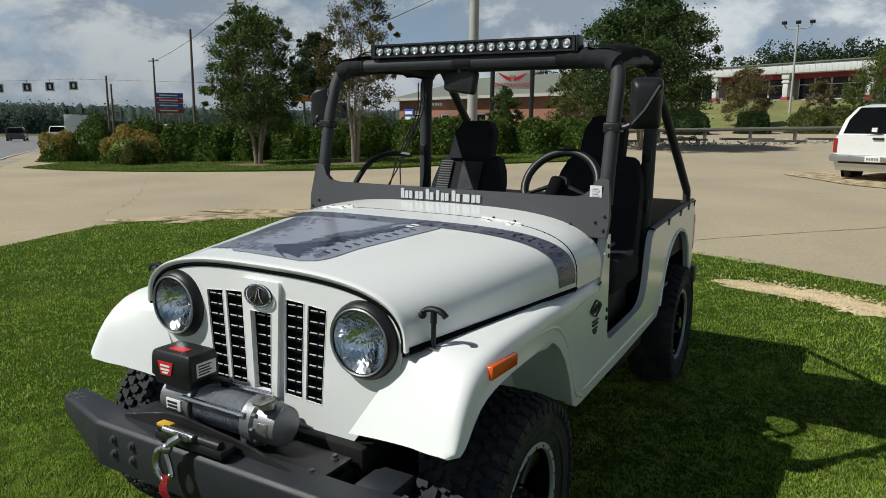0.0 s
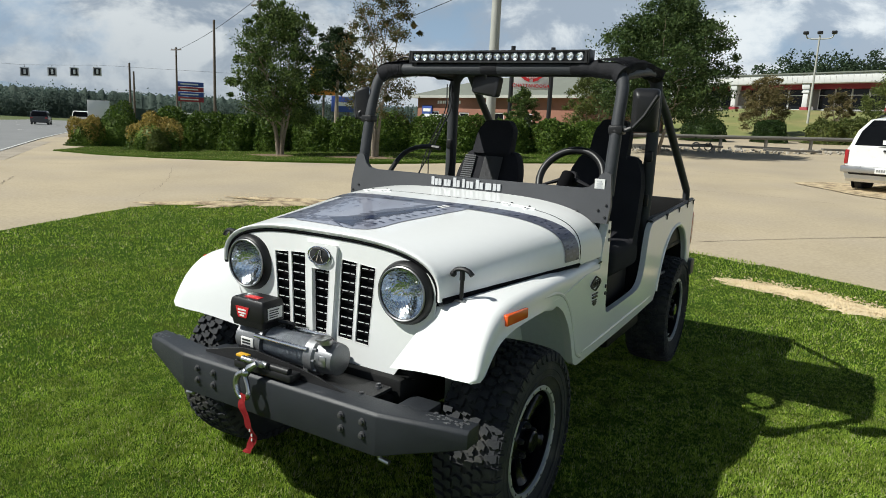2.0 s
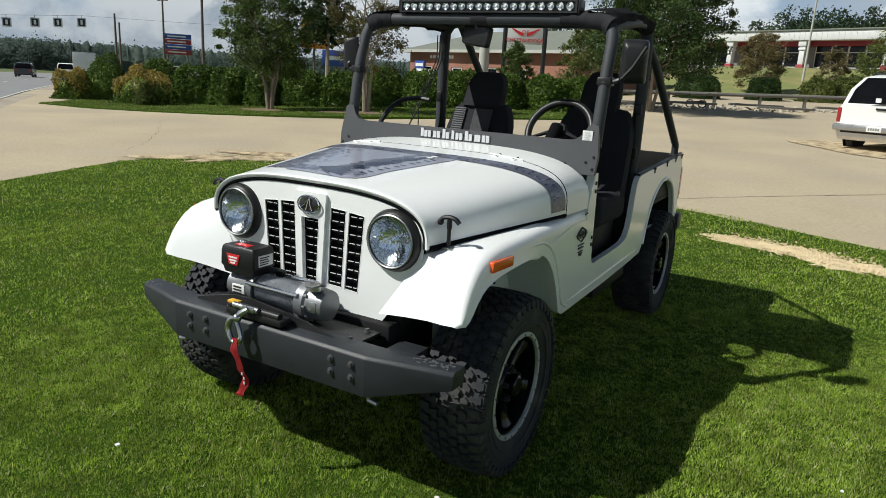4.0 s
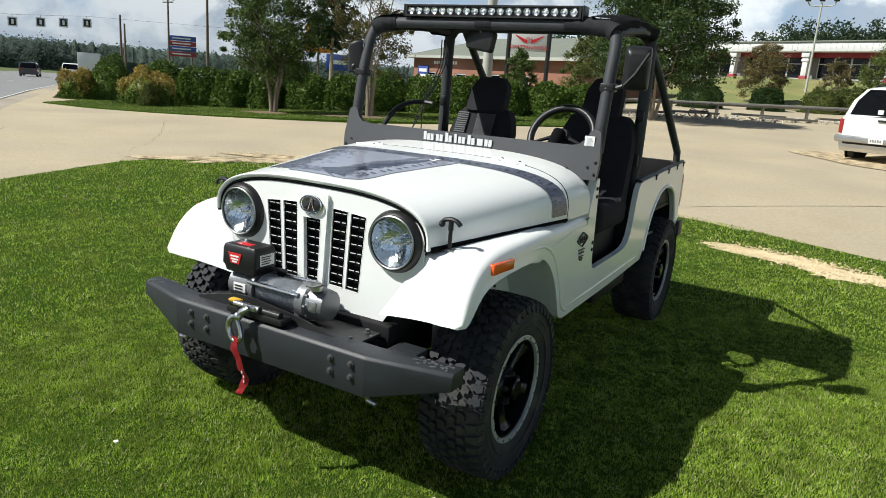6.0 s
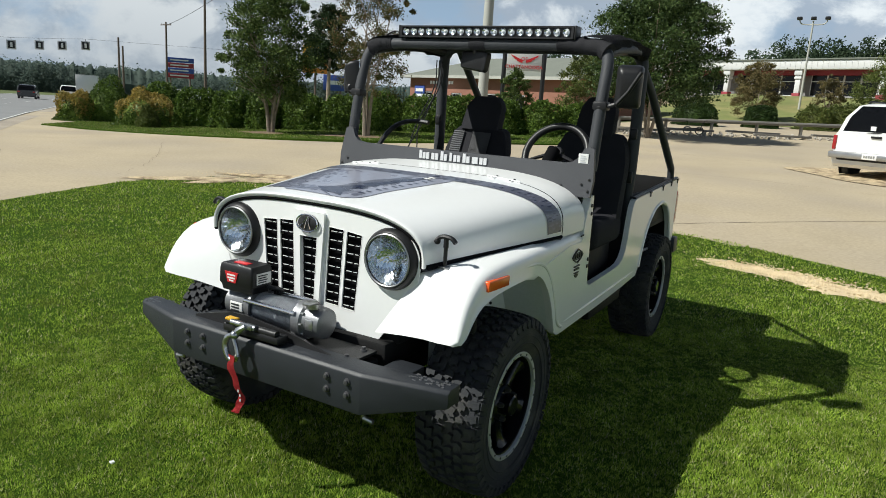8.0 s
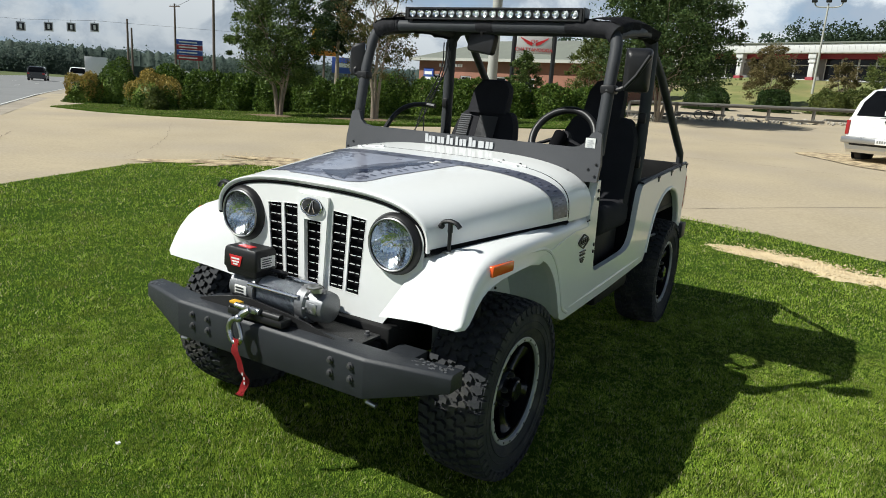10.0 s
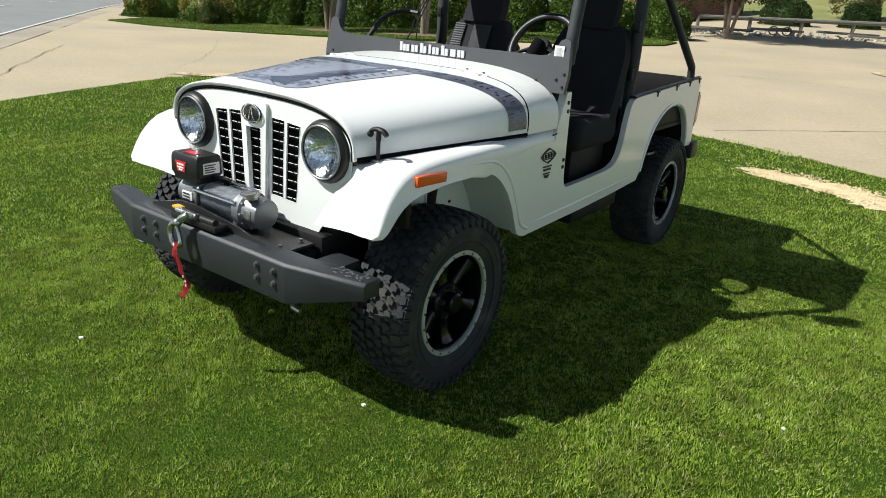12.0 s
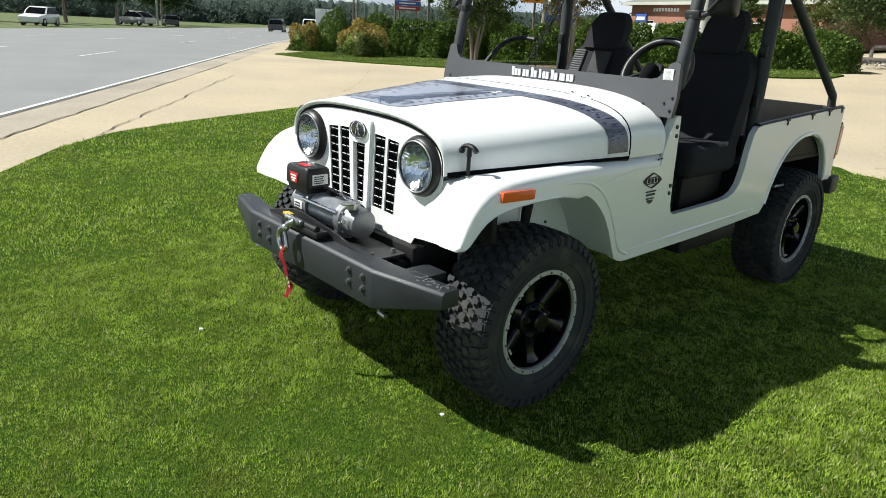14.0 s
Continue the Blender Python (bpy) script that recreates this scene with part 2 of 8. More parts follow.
def part(name, bm, material, parent=None, label="", sharp=38, smooth=True):
    """Links a bmesh as one mesh object, under a thing or a part."""
    me = bpy.data.meshes.new(name)
    bmesh.ops.recalc_face_normals(bm, faces=bm.faces[:])
    bm.to_mesh(me)
    bm.free()
    for m in (material if isinstance(material, (list, tuple)) else [material]):
        me.materials.append(m)
    if smooth:
        me.polygons.foreach_set("use_smooth", [True] * len(me.polygons))
        me.set_sharp_from_angle(angle=radians(sharp))
    ob = new(name, me)
    if parent:
        ob.parent = parent
    if label:
        ob["label"] = label
    return ob


def thing(name, label, category, group="", kind="", at=None):
    ob = new(name)
    ob.empty_display_size = 0.2
    if at is not None:
        ob.matrix_basis = at if isinstance(at, Matrix) else Matrix.Translation(at)
    return tagged(ob, label, category, group, kind)


def box(bm, a, b, bevel=0.0, seg=2, m=None):
    vs = [bm.verts.new((x, y, z)) for x in (a[0], b[0]) for y in (a[1], b[1]) for z in (a[2], b[2])]
    if m is not None:
        for v in vs:
            v.co = m @ v.co
    fs = [bm.faces.new([vs[i] for i in f]) for f in ((0, 1, 3, 2), (4, 6, 7, 5), (0, 4, 5, 1), (2, 3, 7, 6), (0, 2, 6, 4), (1, 5, 7, 3))]
    if bevel:
        es = list({e for f in fs for e in f.edges})
        bmesh.ops.bevel(bm, geom=es, offset=bevel, segments=seg, affect="EDGES", profile=0.5)


def loft(bm, rings, closed=True, caps=True):
    rows = [[bm.verts.new(p) for p in r] for r in rings]
    k = len(rows[0])
    for a, b in zip(rows, rows[1:]):
        for i in range(k if closed else k - 1):
            j = (i + 1) % k
            bm.faces.new((a[i], a[j], b[j], b[i]))
    if caps and closed:
        bm.faces.new(rows[0][::-1])
        bm.faces.new(rows[-1])
    return rows


def frames(pts):
    pts = [Vector(p) for p in pts]
    tans = []
    for i in range(len(pts)):
        a, b = pts[max(i - 1, 0)], pts[min(i + 1, len(pts) - 1)]
        tans.append((b - a).normalized())
    up = Vector((0, 0, 1)) if abs(tans[0].z) < 0.9 else Vector((1, 0, 0))
    u = tans[0].cross(up).normalized()
    out = []
    for p, t in zip(pts, tans):
        u = (u - t * u.dot(t)).normalized()
        out.append((p, u, t.cross(u)))
    return out


def tube(bm, pts, r, seg=12, flat=1.0, caps=True):
    """A round (or flattened) section swept along points; r may be one radius or a list."""
    rs = r if isinstance(r, (list, tuple)) else [r] * len(pts)
    rings = [[p + u * (q * math.cos(a)) + v * (q * flat * math.sin(a)) for a in [2 * math.pi * i / seg for i in range(seg)]]
             for (p, u, v), q in zip(frames(pts), rs)]
    loft(bm, rings, True, caps)


def curve(pts, n=8):
    """Catmull-Rom through the points."""
    P = [Vector(p) for p in pts]
    P = [P[0] * 2 - P[1]] + P + [P[-1] * 2 - P[-2]]
    out = []
    for i in range(1, len(P) - 2):
        for k in range(n):
            t = k / n
            out.append(0.5 * ((2 * P[i]) + (P[i + 1] - P[i - 1]) * t + (2 * P[i - 1] - 5 * P[i] + 4 * P[i + 1] - P[i + 2]) * t * t
                              + (3 * P[i] - P[i - 1] - 3 * P[i + 1] + P[i + 2]) * t ** 3))
    return out + [P[-2]]


def spin(bm, profile, centre, axis="X", seg=32, closed=False):
    """A profile of (along, radius) turned round an axis."""
    rings = []
    for i in range(seg):
        a = 2 * math.pi * i / seg
        ring = []
        for s, r in profile:
            c, d = r * math.cos(a), r * math.sin(a)
            ring.append(Vector(centre) + Vector({"X": (s, c, d), "Y": (c, s, d), "Z": (c, d, s)}[axis]))
        rings.append(ring)
    rows = [[bm.verts.new(p) for p in r] for r in rings]
    k = len(profile)
    for i in range(seg):
        a, b = rows[i], rows[(i + 1) % seg]
        for j in range(k if closed else k - 1):
            q = (j + 1) % k
            bm.faces.new((a[j], a[q], b[q], b[j]))
    bmesh.ops.remove_doubles(bm, verts=[v for r in rows for v in r], dist=1e-6)


def prism(bm, pts, axis, a, b, bevel=0.0):
    """A flat outline pushed from a to b along an axis."""
    def at(p, s):
        return {"X": (s, p[0], p[1]), "Y": (p[0], s, p[1]), "Z": (p[0], p[1], s)}[axis]
    lo, hi = [bm.verts.new(at(p, a)) for p in pts], [bm.verts.new(at(p, b)) for p in pts]
    k = len(pts)
    fs = [bm.faces.new(lo[::-1]), bm.faces.new(hi)]
    for i in range(k):
        fs.append(bm.faces.new((lo[i], lo[(i + 1) % k], hi[(i + 1) % k], hi[i])))
    if bevel:
        es = list({e for f in fs[:2] for e in f.edges})
        bmesh.ops.bevel(bm, geom=es, offset=bevel, segments=2, affect="EDGES", profile=0.5)
    else:
        bmesh.ops.delete(bm, geom=fs[:2], context="FACES_ONLY")
        tris = tessellate_polygon([[Vector((p[0], p[1], 0)) for p in pts]])
        for t in tris:
            for vs in (lo, hi):
                try:
                    bm.faces.new([vs[i] for i in t])
                except ValueError:
                    pass


def holed(bm, outer, holes, axis, a, b):
    """A plate with holes: outlines filled between, then given thickness."""
    def at(p, s):
        return {"X": (s, p[0], p[1]), "Y": (p[0], s, p[1]), "Z": (p[0], p[1], s)}[axis]
    edges = []
    for loop in [outer, *holes]:
        vs = [bm.verts.new(at(p, a)) for p in loop]
        edges += [bm.edges.new((vs[i], vs[(i + 1) % len(vs)])) for i in range(len(vs))]
    fill = bmesh.ops.triangle_fill(bm, use_beauty=True, edges=edges)
    fs = [g for g in fill["geom"] if isinstance(g, bmesh.types.BMFace)]
    ext = bmesh.ops.extrude_face_region(bm, geom=fs)
    for v in [g for g in ext["geom"] if isinstance(g, bmesh.types.BMVert)]:
        v.co[{"X": 0, "Y": 1, "Z": 2}[axis]] += b - a


def band(bm, outer, inner, axis, a, b):
    """A closed flat band between two outlines of as many points, with thickness."""
    def at(p, s):
        return {"X": (s, p[0], p[1]), "Y": (p[0], s, p[1]), "Z": (p[0], p[1], s)}[axis]
    k = len(outer)
    q = [[bm.verts.new(at(p, s)) for p in loop] for loop, s in ((outer, a), (outer, b), (inner, b), (inner, a))]
    for i in range(k):
        j = (i + 1) % k
        for u, v in ((0, 1), (1, 2), (2, 3), (3, 0)):
            bm.faces.new((q[u][i], q[u][j], q[v][j], q[v][i]))


def ball(bm, centre, r, seg=10, squash=(1, 1, 1)):
    bmesh.ops.create_uvsphere(bm, u_segments=seg, v_segments=max(5, seg // 2 + 1), radius=r,
                              matrix=Matrix.Translation(centre) @ Matrix.Diagonal((*squash, 1)))


def rounded(pts, r, n=4):
    """Rounds the corners of a 2D outline."""
    out = []
    k = len(pts)
    for i in range(k):
        p, a, b = Vector(pts[i]), Vector(pts[i - 1]), Vector(pts[(i + 1) % k])
        da, db = (a - p), (b - p)
        q = min(r, da.length * 0.45, db.length * 0.45)
        s, e = p + da.normalized() * q, p + db.normalized() * q
        for j in range(n + 1):
            t = j / n
            out.append(tuple(s * (1 - t) ** 2 + p * 2 * t * (1 - t) + e * t * t))
    return out


def ramp(a, b, v):
    t = min(1.0, max(0.0, (v - a) / (b - a)))
    return t * t * (3 - 2 * t)


def ground_z(x, y):
    """The lie of the land: level lawn, a lot that rises to the back, a bank, and a road that falls away."""
    w = ramp(-24, -8, x)
    return 0.042 * min(max(y - 7, 0), 38) * w + 3.0 * ramp(44, 72, y) * w - 0.012 * max(0, -x - 32) * (1 - w)

# ---- ground ----
SOIL = mat("rough_grass_ground", (0.085, 0.115, 0.030), 0.95, vary=0.3, scale=0.4, fine=9, second=(0.11, 0.10, 0.045), second_at=(0.5, 0.75), second_scale=0.15, bump=0.6, bump_scale=14, bump_dist=0.05)
LAWN = mat("lawn_turf", (0.052, 0.100, 0.011), 0.95, spec=0.05, vary=0.6, scale=40, fine=150, second=(0.085, 0.110, 0.016), second_at=(0.50, 0.75), second_scale=2.2, bump=1.0, bump_scale=110, bump_dist=0.03)
CONCRETE = mat("tan_concrete", (0.425, 0.355, 0.245), 0.85, spec=0.3, vary=0.18, scale=0.9, fine=22, second=(0.36, 0.305, 0.225), second_at=(0.42, 0.66), second_scale=0.45, bump=0.3, bump_scale=120)
ASPHALT = mat("grey_asphalt", (0.205, 0.208, 0.208), 0.85, vary=0.15, scale=0.6, fine=40, second=(0.195, 0.198, 0.20), second_at=(0.5, 0.65), second_scale=0.2, bump=0.4, bump_scale=150)
LINE = mat("road_line_paint", (0.56, 0.56, 0.54), 0.7, vary=0.15, scale=3, fine=30)
SAND = mat("pale_sand", (0.62, 0.50, 0.31), 0.95, vary=0.18, scale=5, fine=90, second=(0.44, 0.33, 0.19), second_at=(0.55, 0.7), second_scale=4, bump=0.8, bump_scale=70, bump_dist=0.01)
DIRT = mat("brown_mulch", (0.16, 0.11, 0.065), 0.95, vary=0.35, scale=2, fine=40, bump=0.8, bump_scale=40, bump_dist=0.02)
GRAVEL = mat("brown_gravel", (0.50, 0.40, 0.25), 0.95, vary=0.35, scale=3, fine=30, second=(0.22, 0.16, 0.10), second_at=(0.45, 0.65), second_scale=5, bump=0.8, bump_scale=30, bump_dist=0.02)
DRY_LAWN = mat("dry_lawn", (0.17, 0.19, 0.055), 0.95, vary=0.25, scale=0.6, fine=14, second=(0.24, 0.21, 0.08), second_at=(0.45, 0.7), second_scale=0.3)
GUTTER = mat("gutter_concrete", (0.36, 0.315, 0.25), 0.88, spec=0.3, vary=0.2, scale=0.8, fine=22, second=(0.30, 0.26, 0.21), second_at=(0.4, 0.65), second_scale=0.6, bump=0.3, bump_scale=120)
CRACK = mat("dark_joint", (0.10, 0.08, 0.06), 0.95, vary=0.3, scale=3, fine=40)


def sheet(name, outline, step, lift, material, label, kind="structure", category="ground", thick=0.0, crown=None):
    """A flat outline cut into a grid and laid on the land."""
    bm = bmesh.new()
    vs = [bm.verts.new((x, y, 0)) for x, y in outline]
    bm.faces.new(vs)
    xs, ys = [p[0] for p in outline], [p[1] for p in outline]
    for axis, lo, hi in ((0, min(xs), max(xs)), (1, min(ys), max(ys))):
        k = int((hi - lo) / step)
        for i in range(1, k + 1):
            co, no = [0, 0, 0], [0, 0, 0]
            co[axis], no[axis] = lo + (hi - lo) * i / (k + 1), 1
            bmesh.ops.bisect_plane(bm, geom=bm.verts[:] + bm.edges[:] + bm.faces[:], plane_co=co, plane_no=no)
    for v in bm.verts:
        v.co.z = ground_z(v.co.x, v.co.y) + lift + (crown(v.co.x, v.co.y) if crown else 0)
    if thick:
        rim = [e for e in bm.edges if len(e.link_faces) == 1]
        ext = bmesh.ops.extrude_edge_only(bm, edges=rim)
        for v in [g for g in ext["geom"] if isinstance(g, bmesh.types.BMVert)]:
            v.co.z -= thick
    ob = part(name, bm, material, None, sharp=50)
    return tagged(ob, label, category, kind=kind)


# one sheet of land out to the horizon
bm = bmesh.new()
g = []
ticks = [-3000, -1500, -800, -450, -300, -200, -150, -120, -100] + list(range(-90, 100, 4)) + [110, 130, 160, 200, 300, 450, 800, 1500, 3000]
g = [[bm.verts.new((x, y, ground_z(max(x, -150), y) - 0.06)) for x in ticks] for y in ticks]
for a, b in zip(g, g[1:]):
    for i in range(len(a) - 1):
        bm.faces.new((a[i], a[i + 1], b[i + 1], b[i]))
tagged(part("ground", bm, SOIL, None), "rough green and brown land out to the horizon", "ground", kind="structure")

ROAD_A, ROAD_D, ROAD_N = Vector((-8.2, -0.33)), Vector((-0.823, 0.568)), Vector((-0.568, -0.823))


def road_pt(along, across):
    p = ROAD_A + ROAD_D * along + ROAD_N * across
    return (p.x, p.y)


sheet("lot_pavement", [road_pt(-60, 0.2), (45, -14), (45, 48), (-22, 48), (-12, 32), (-16, 20), road_pt(44, 0.2)], 6, -0.012, CONCRETE, "tan concrete driveway and parking lot", category="pavement")
sheet("road", [road_pt(-140, -0.06), road_pt(170, -0.06), road_pt(170, 16.2), road_pt(-140, 16.2)], 8, 0.0, ASPHALT, "wide grey asphalt road with white lane marks", category="road")
sheet("gutter", [road_pt(-60, -0.75), road_pt(-60, -0.07), road_pt(60, -0.07), road_pt(60, -0.75)], 8, -0.006, GUTTER, "greyer concrete gutter strip along the road", category="pavement")
for acr, dash in ((0.02, False), (3.4, True), (6.7, True), (10.0, True), (16.0, False)):
    bm = bmesh.new()
    runs = [(k * 12.0 - 96, 3.0) for k in range(20)] if dash else [(k * 6.0 - 140, 6.0) for k in range(50)]
    for a0, ln in runs:
        q = [road_pt(a0, acr - 0.045), road_pt(a0 + ln, acr - 0.045), road_pt(a0 + ln, acr + 0.045), road_pt(a0, acr + 0.045)]
        bm.faces.new([bm.verts.new((x, y, ground_z(x, y) + 0.008)) for x, y in q])
    tagged(part("lane_dash" if dash else "edge_line", bm, LINE, None), "white painted lane dashes on the road" if dash else "solid white painted edge line on the road", "road marking", kind="structure")

LAWN_EDGE = [(30, -32), (12, -13.2), (3, -6.6), (-1.2, -3.6), (-3.2, -2.05), (-4.63, -0.94), (-5.62, -0.26), (-6.38, 0.52), (-6.9, 1.4), (-7.32, 2.4), (-7.75, 3.5), (-8.1, 4.4), (-8.15, 5.2),
             (-7.95, 6.1), (-7.2, 6.9), (-5.6, 7.45), (-3.4, 7.62), (-1.2, 7.50), (0.03, 7.32), (0.76, 7.08), (1.45, 6.65), (2.40, 6.20), (4.5, 5.2), (9, 3.2), (30, -4)]
sheet("lawn", LAWN_EDGE, 0.9, 0.0, LAWN, "mown green lawn under the vehicle", category="lawn", thick=0.08, crown=lambda x, y: 0.012 * noise.noise((x * 0.9, y * 0.9, 0)))
ISLAND = [(-22.4, 11.25), (-19.5, 11.35), (-17.2, 11.7), (-15.2, 12.4), (-13.4, 13.3), (-11.6, 14.4), (-9.8, 15.8), (-7.8, 17.6), (-6.2, 19.2), (-5.5, 20.3), (-5.6, 21.8), (-7, 23.2), (-12, 24), (-20, 24), (-30, 26), (-44, 32.2), (-43, 28.2), (-32, 20.0), (-25, 14.6)]
sheet("island_lawn", ISLAND, 1.5, 0.03, LAWN, "grass island with trees and hedge", category="lawn", thick=0.1)
sheet("bank_lawn", [(-40, 44.5), (45, 46), (45, 72), (-40, 70)], 3, 0.03, DRY_LAWN, "dry grass bank rising to the shop building", category="lawn")

# sand spilled on the lawn and lot, mulch beds
def blob(name, cx, cy, rx, ry, turn, material, label, lift=0.016, seed=1, cat="ground", n=40, rough=0.35):
    r = random.Random(seed)
    ph = [r.uniform(0, 6.28) for _ in range(5)]
    bm = bmesh.new()
    c, s = math.cos(radians(turn)), math.sin(radians(turn))
    rings = []
    for k, f in ((0, 0.02), (1, 0.5), (2, 0.85), (3, 1.0)):
        ring = []
        for i in range(n):
            a = 2 * math.pi * i / n
            q = 1 + rough * 0.5 * sum(math.sin(a * (m + 2) + ph[m]) / (m + 1.2) for m in range(5))
            q = max(0.25, q) * (1 + (r.uniform(-0.16, 0.16) if rough > 1 and f == 1.0 else 0))
            u, v = rx * q * f * math.cos(a), ry * q * f * math.sin(a)
            x, y = cx + u * c - v * s, cy + u * s + v * c
            ring.append(Vector((x, y, ground_z(x, y) + lift * (1 - 0.9 * f ** 3) + 0.004)))
        rings.append(ring)
    loft(bm, rings, True, False)
    return tagged(part(name, bm, material, None, sharp=80), label, cat, kind="structure")


blob("sand_patch", 1.42, 5.36, 0.48, 0.36, -22, SAND, "ragged spill of pale sand on the grass", 0.024, 3, n=90, rough=1.1)
blob("sand_patch", 2.05, 5.10, 0.48, 0.34, -14, SAND, "ragged spill of pale sand on the grass", 0.024, 4, n=90, rough=1.1)
blob("sand_patch", 2.95, 4.86, 0.50, 0.30, -20, SAND, "ragged spill of pale sand on the grass", 0.024, 5, n=90, rough=1.1)
blob("sand_patch", -7.25, 6.15, 1.05, 0.42, 58, GRAVEL, "tan gravel spilled along the edge of the lot", 0.045, 7, n=110, rough=1.2)
blob("sand_patch", -6.75, 7.35, 0.9, 0.40, 25, GRAVEL, "tan gravel spilled along the edge of the lot", 0.045, 8, n=110, rough=1.2)
rs = random.Random(31)
bm = bmesh.new()
for k in range(2200):
    cx, cy, rx, ry = rs.choice(((1.40, 5.38, 0.50, 0.22), (1.40, 5.38, 0.50, 0.22), (2.05, 5.10, 0.50, 0.22), (2.95, 4.88, 0.55, 0.22), (-7.1, 6.4, 0.9, 0.5)))
    x, y = rs.gauss(0, rx * 0.75), rs.gauss(0, ry * 0.75)
    x, y = cx + x * 0.93 + y * 0.36, cy - x * 0.36 + y * 0.93
    s = rs.uniform(0.005, 0.014)
    z = ground_z(x, y) + 0.026
    o = [bm.verts.new((x + s * a * rs.uniform(0.7, 1.3), y + s * b * rs.uniform(0.7, 1.3), z + s * c)) for a, b, c in ((1, 0, 0), (0, 1, 0), (-1, 0, 0), (0, -1, 0), (0, 0, 0.8), (0, 0, -0.8))]
    for a in range(4):
        bm.faces.new((o[a], o[(a + 1) % 4], o[4]))
        bm.faces.new((o[(a + 1) % 4], o[a], o[5]))
tagged(part("sand_crumbs", bm, SAND, None, smooth=False), "loose crumbs of pale sand strewn on the grass", "sand", kind="stuff")
blob("gravel_patch", 3.5, 17.2, 3.1, 1.7, -25, GRAVEL, "bare brown gravel round the parked wagon", 0.012, 9)
blob("mulch_bed", -16.0, 15.4, 1.3, 0.9, 0, DIRT, "brown mulch round the tree", 0.05, 11)
blob("mulch_bed", -12.6, 16.2, 1.6, 0.9, 20, DIRT, "brown mulch round the tree", 0.05, 12)
blob("bare_patch", 2.55, 0.95, 0.13, 0.07, 30, DIRT, "worn bare patch in the lawn", 0.012, 13)

# joints and cracks in the concrete
def crack(pts, w, label):
    bm = bmesh.new()
    r = random.Random(len(pts))
    line = curve([(x, y, 0) for x, y in pts], 10)
    rows = []
    for p in line:
        q = w * r.uniform(0.25, 1.0)
        j = r.uniform(-0.025, 0.025)
        rows.append([Vector((p.x + j, p.y - q + j, ground_z(p.x, p.y) + 0.0)), Vector((p.x + j, p.y + q + j, ground_z(p.x, p.y) + 0.0))])
    loft(bm, rows, False)
    tagged(part("concrete_joint", bm, CRACK, None), label, "joint", kind="structure")


crack([(-0.3, 7.75), (0.8, 8.9), (2.6, 10.6), (6, 13.6)], 0.016, "dark joint across the concrete")
crack([road_pt(a, -1.62) for a in (-1.6, 0.6, 3.2, 6.5, 8.0)], 0.014, "dark joint along the edge of the road apron")
crack([road_pt(a, -0.75) for a in (-6.0, -2.0, 2.0, 6.0)], 0.010, "thin joint along the gutter of the road")
crack([road_pt(a, -0.055) for a in (-20.0, -8.0, 4.0, 16.0, 30.0, 44.0)], 0.014, "dark joint between the road and its concrete gutter")
crack([(-8.9, 4.9), (-10.4, 6.6), (-12.0, 8.1), (-14.2, 9.9)], 0.005, "thin crack across the concrete drive")
crack([(-8.6, 11.2), (-7.0, 11.8), (-5.0, 13.2)], 0.010, "crack across the concrete drive")
crack([(-4, 20), (-0.5, 19.5), (2.5, 20.5)], 0.014, "crack across the concrete lot")
crack([(-3, 14.0), (-0.5, 14.6), (1.8, 14.2)], 0.010, "crack across the concrete lot")

# ---- the vehicle: x to its left, y to its rear, origin on the grass under the front axle ----
car = thing("off_road_vehicle", "white open four-wheel-drive utility vehicle with roll cage, parked on mown lawn", "off-road vehicle")


def hood_w(y):
    return 0.532 + 0.178 * max(0.0, y + 0.32) / 0.87 if y < 0.55 else 0.710 + 0.022 * min(1, (y - 0.55) / 0.25)


def hood_top(y):
    return 1.115 + 0.093 * ((y + 0.36) / 1.16) ** 0.9 if y > -0.36 else 1.115


def hood_low(y):
    return 0.928 + 0.024 * (y + 0.32) / 0.87


def hood_section(y, grow=0.0, drop=0.0, full=25, n_exp=None):
    w, zt, zb = hood_w(y) + grow, hood_top(y) - drop, hood_low(y)
    e = n_exp or 2.95 + 0.75 * ramp(-0.3, 0.7, y) - 0.45 * ramp(0.66, 0.80, y)
    out = []
    for i in range(full):
        a = math.pi * i / (full - 1)
        c, s = math.cos(a), math.sin(a)
        x = w * math.copysign(abs(c) ** (2 / e), c)
        z = zb + (zt - zb) * abs(s) ** (2 / e)
        out.append(Vector((x, y, z)))
    return out


def hood_z(x, y):
    """Height of the hood's skin over a point."""
    w, zt, zb = hood_w(y), hood_top(y), hood_low(y)
    e = 2.95 + 0.75 * ramp(-0.3, 0.7, y)
    return zb + (zt - zb) * max(0.0, 1 - min(1.0, abs(x) / w) ** e) ** (1 / e)


# hood, with a rolled front edge
bm = bmesh.new()
rings = [hood_section(-0.320, -0.016, 0.020, 41), hood_section(-0.331, -0.013, 0.018, 41), hood_section(-0.338, -0.006, 0.010, 41), hood_section(-0.3395, 0.0, 0.004, 41), hood_section(-0.333, 0.003, 0.0, 41)]
rings += [hood_section(-0.320 + 0.868 * i / 26, 0.003, 0.0, 41) for i in range(27)]
loft(bm, rings, False)
hood = part("hood", bm, WHITE, car, "white hood with dark graphic panel and stripe")
bm = bmesh.new()  # dark seal under the hood's front edge and along its sides
tube(bm, [v + Vector((0, 0, -0.004)) for v in hood_section(-0.327, -0.016, 0.020, 41)], 0.0055, 8)
part("hood_seal", bm, DARK, car)
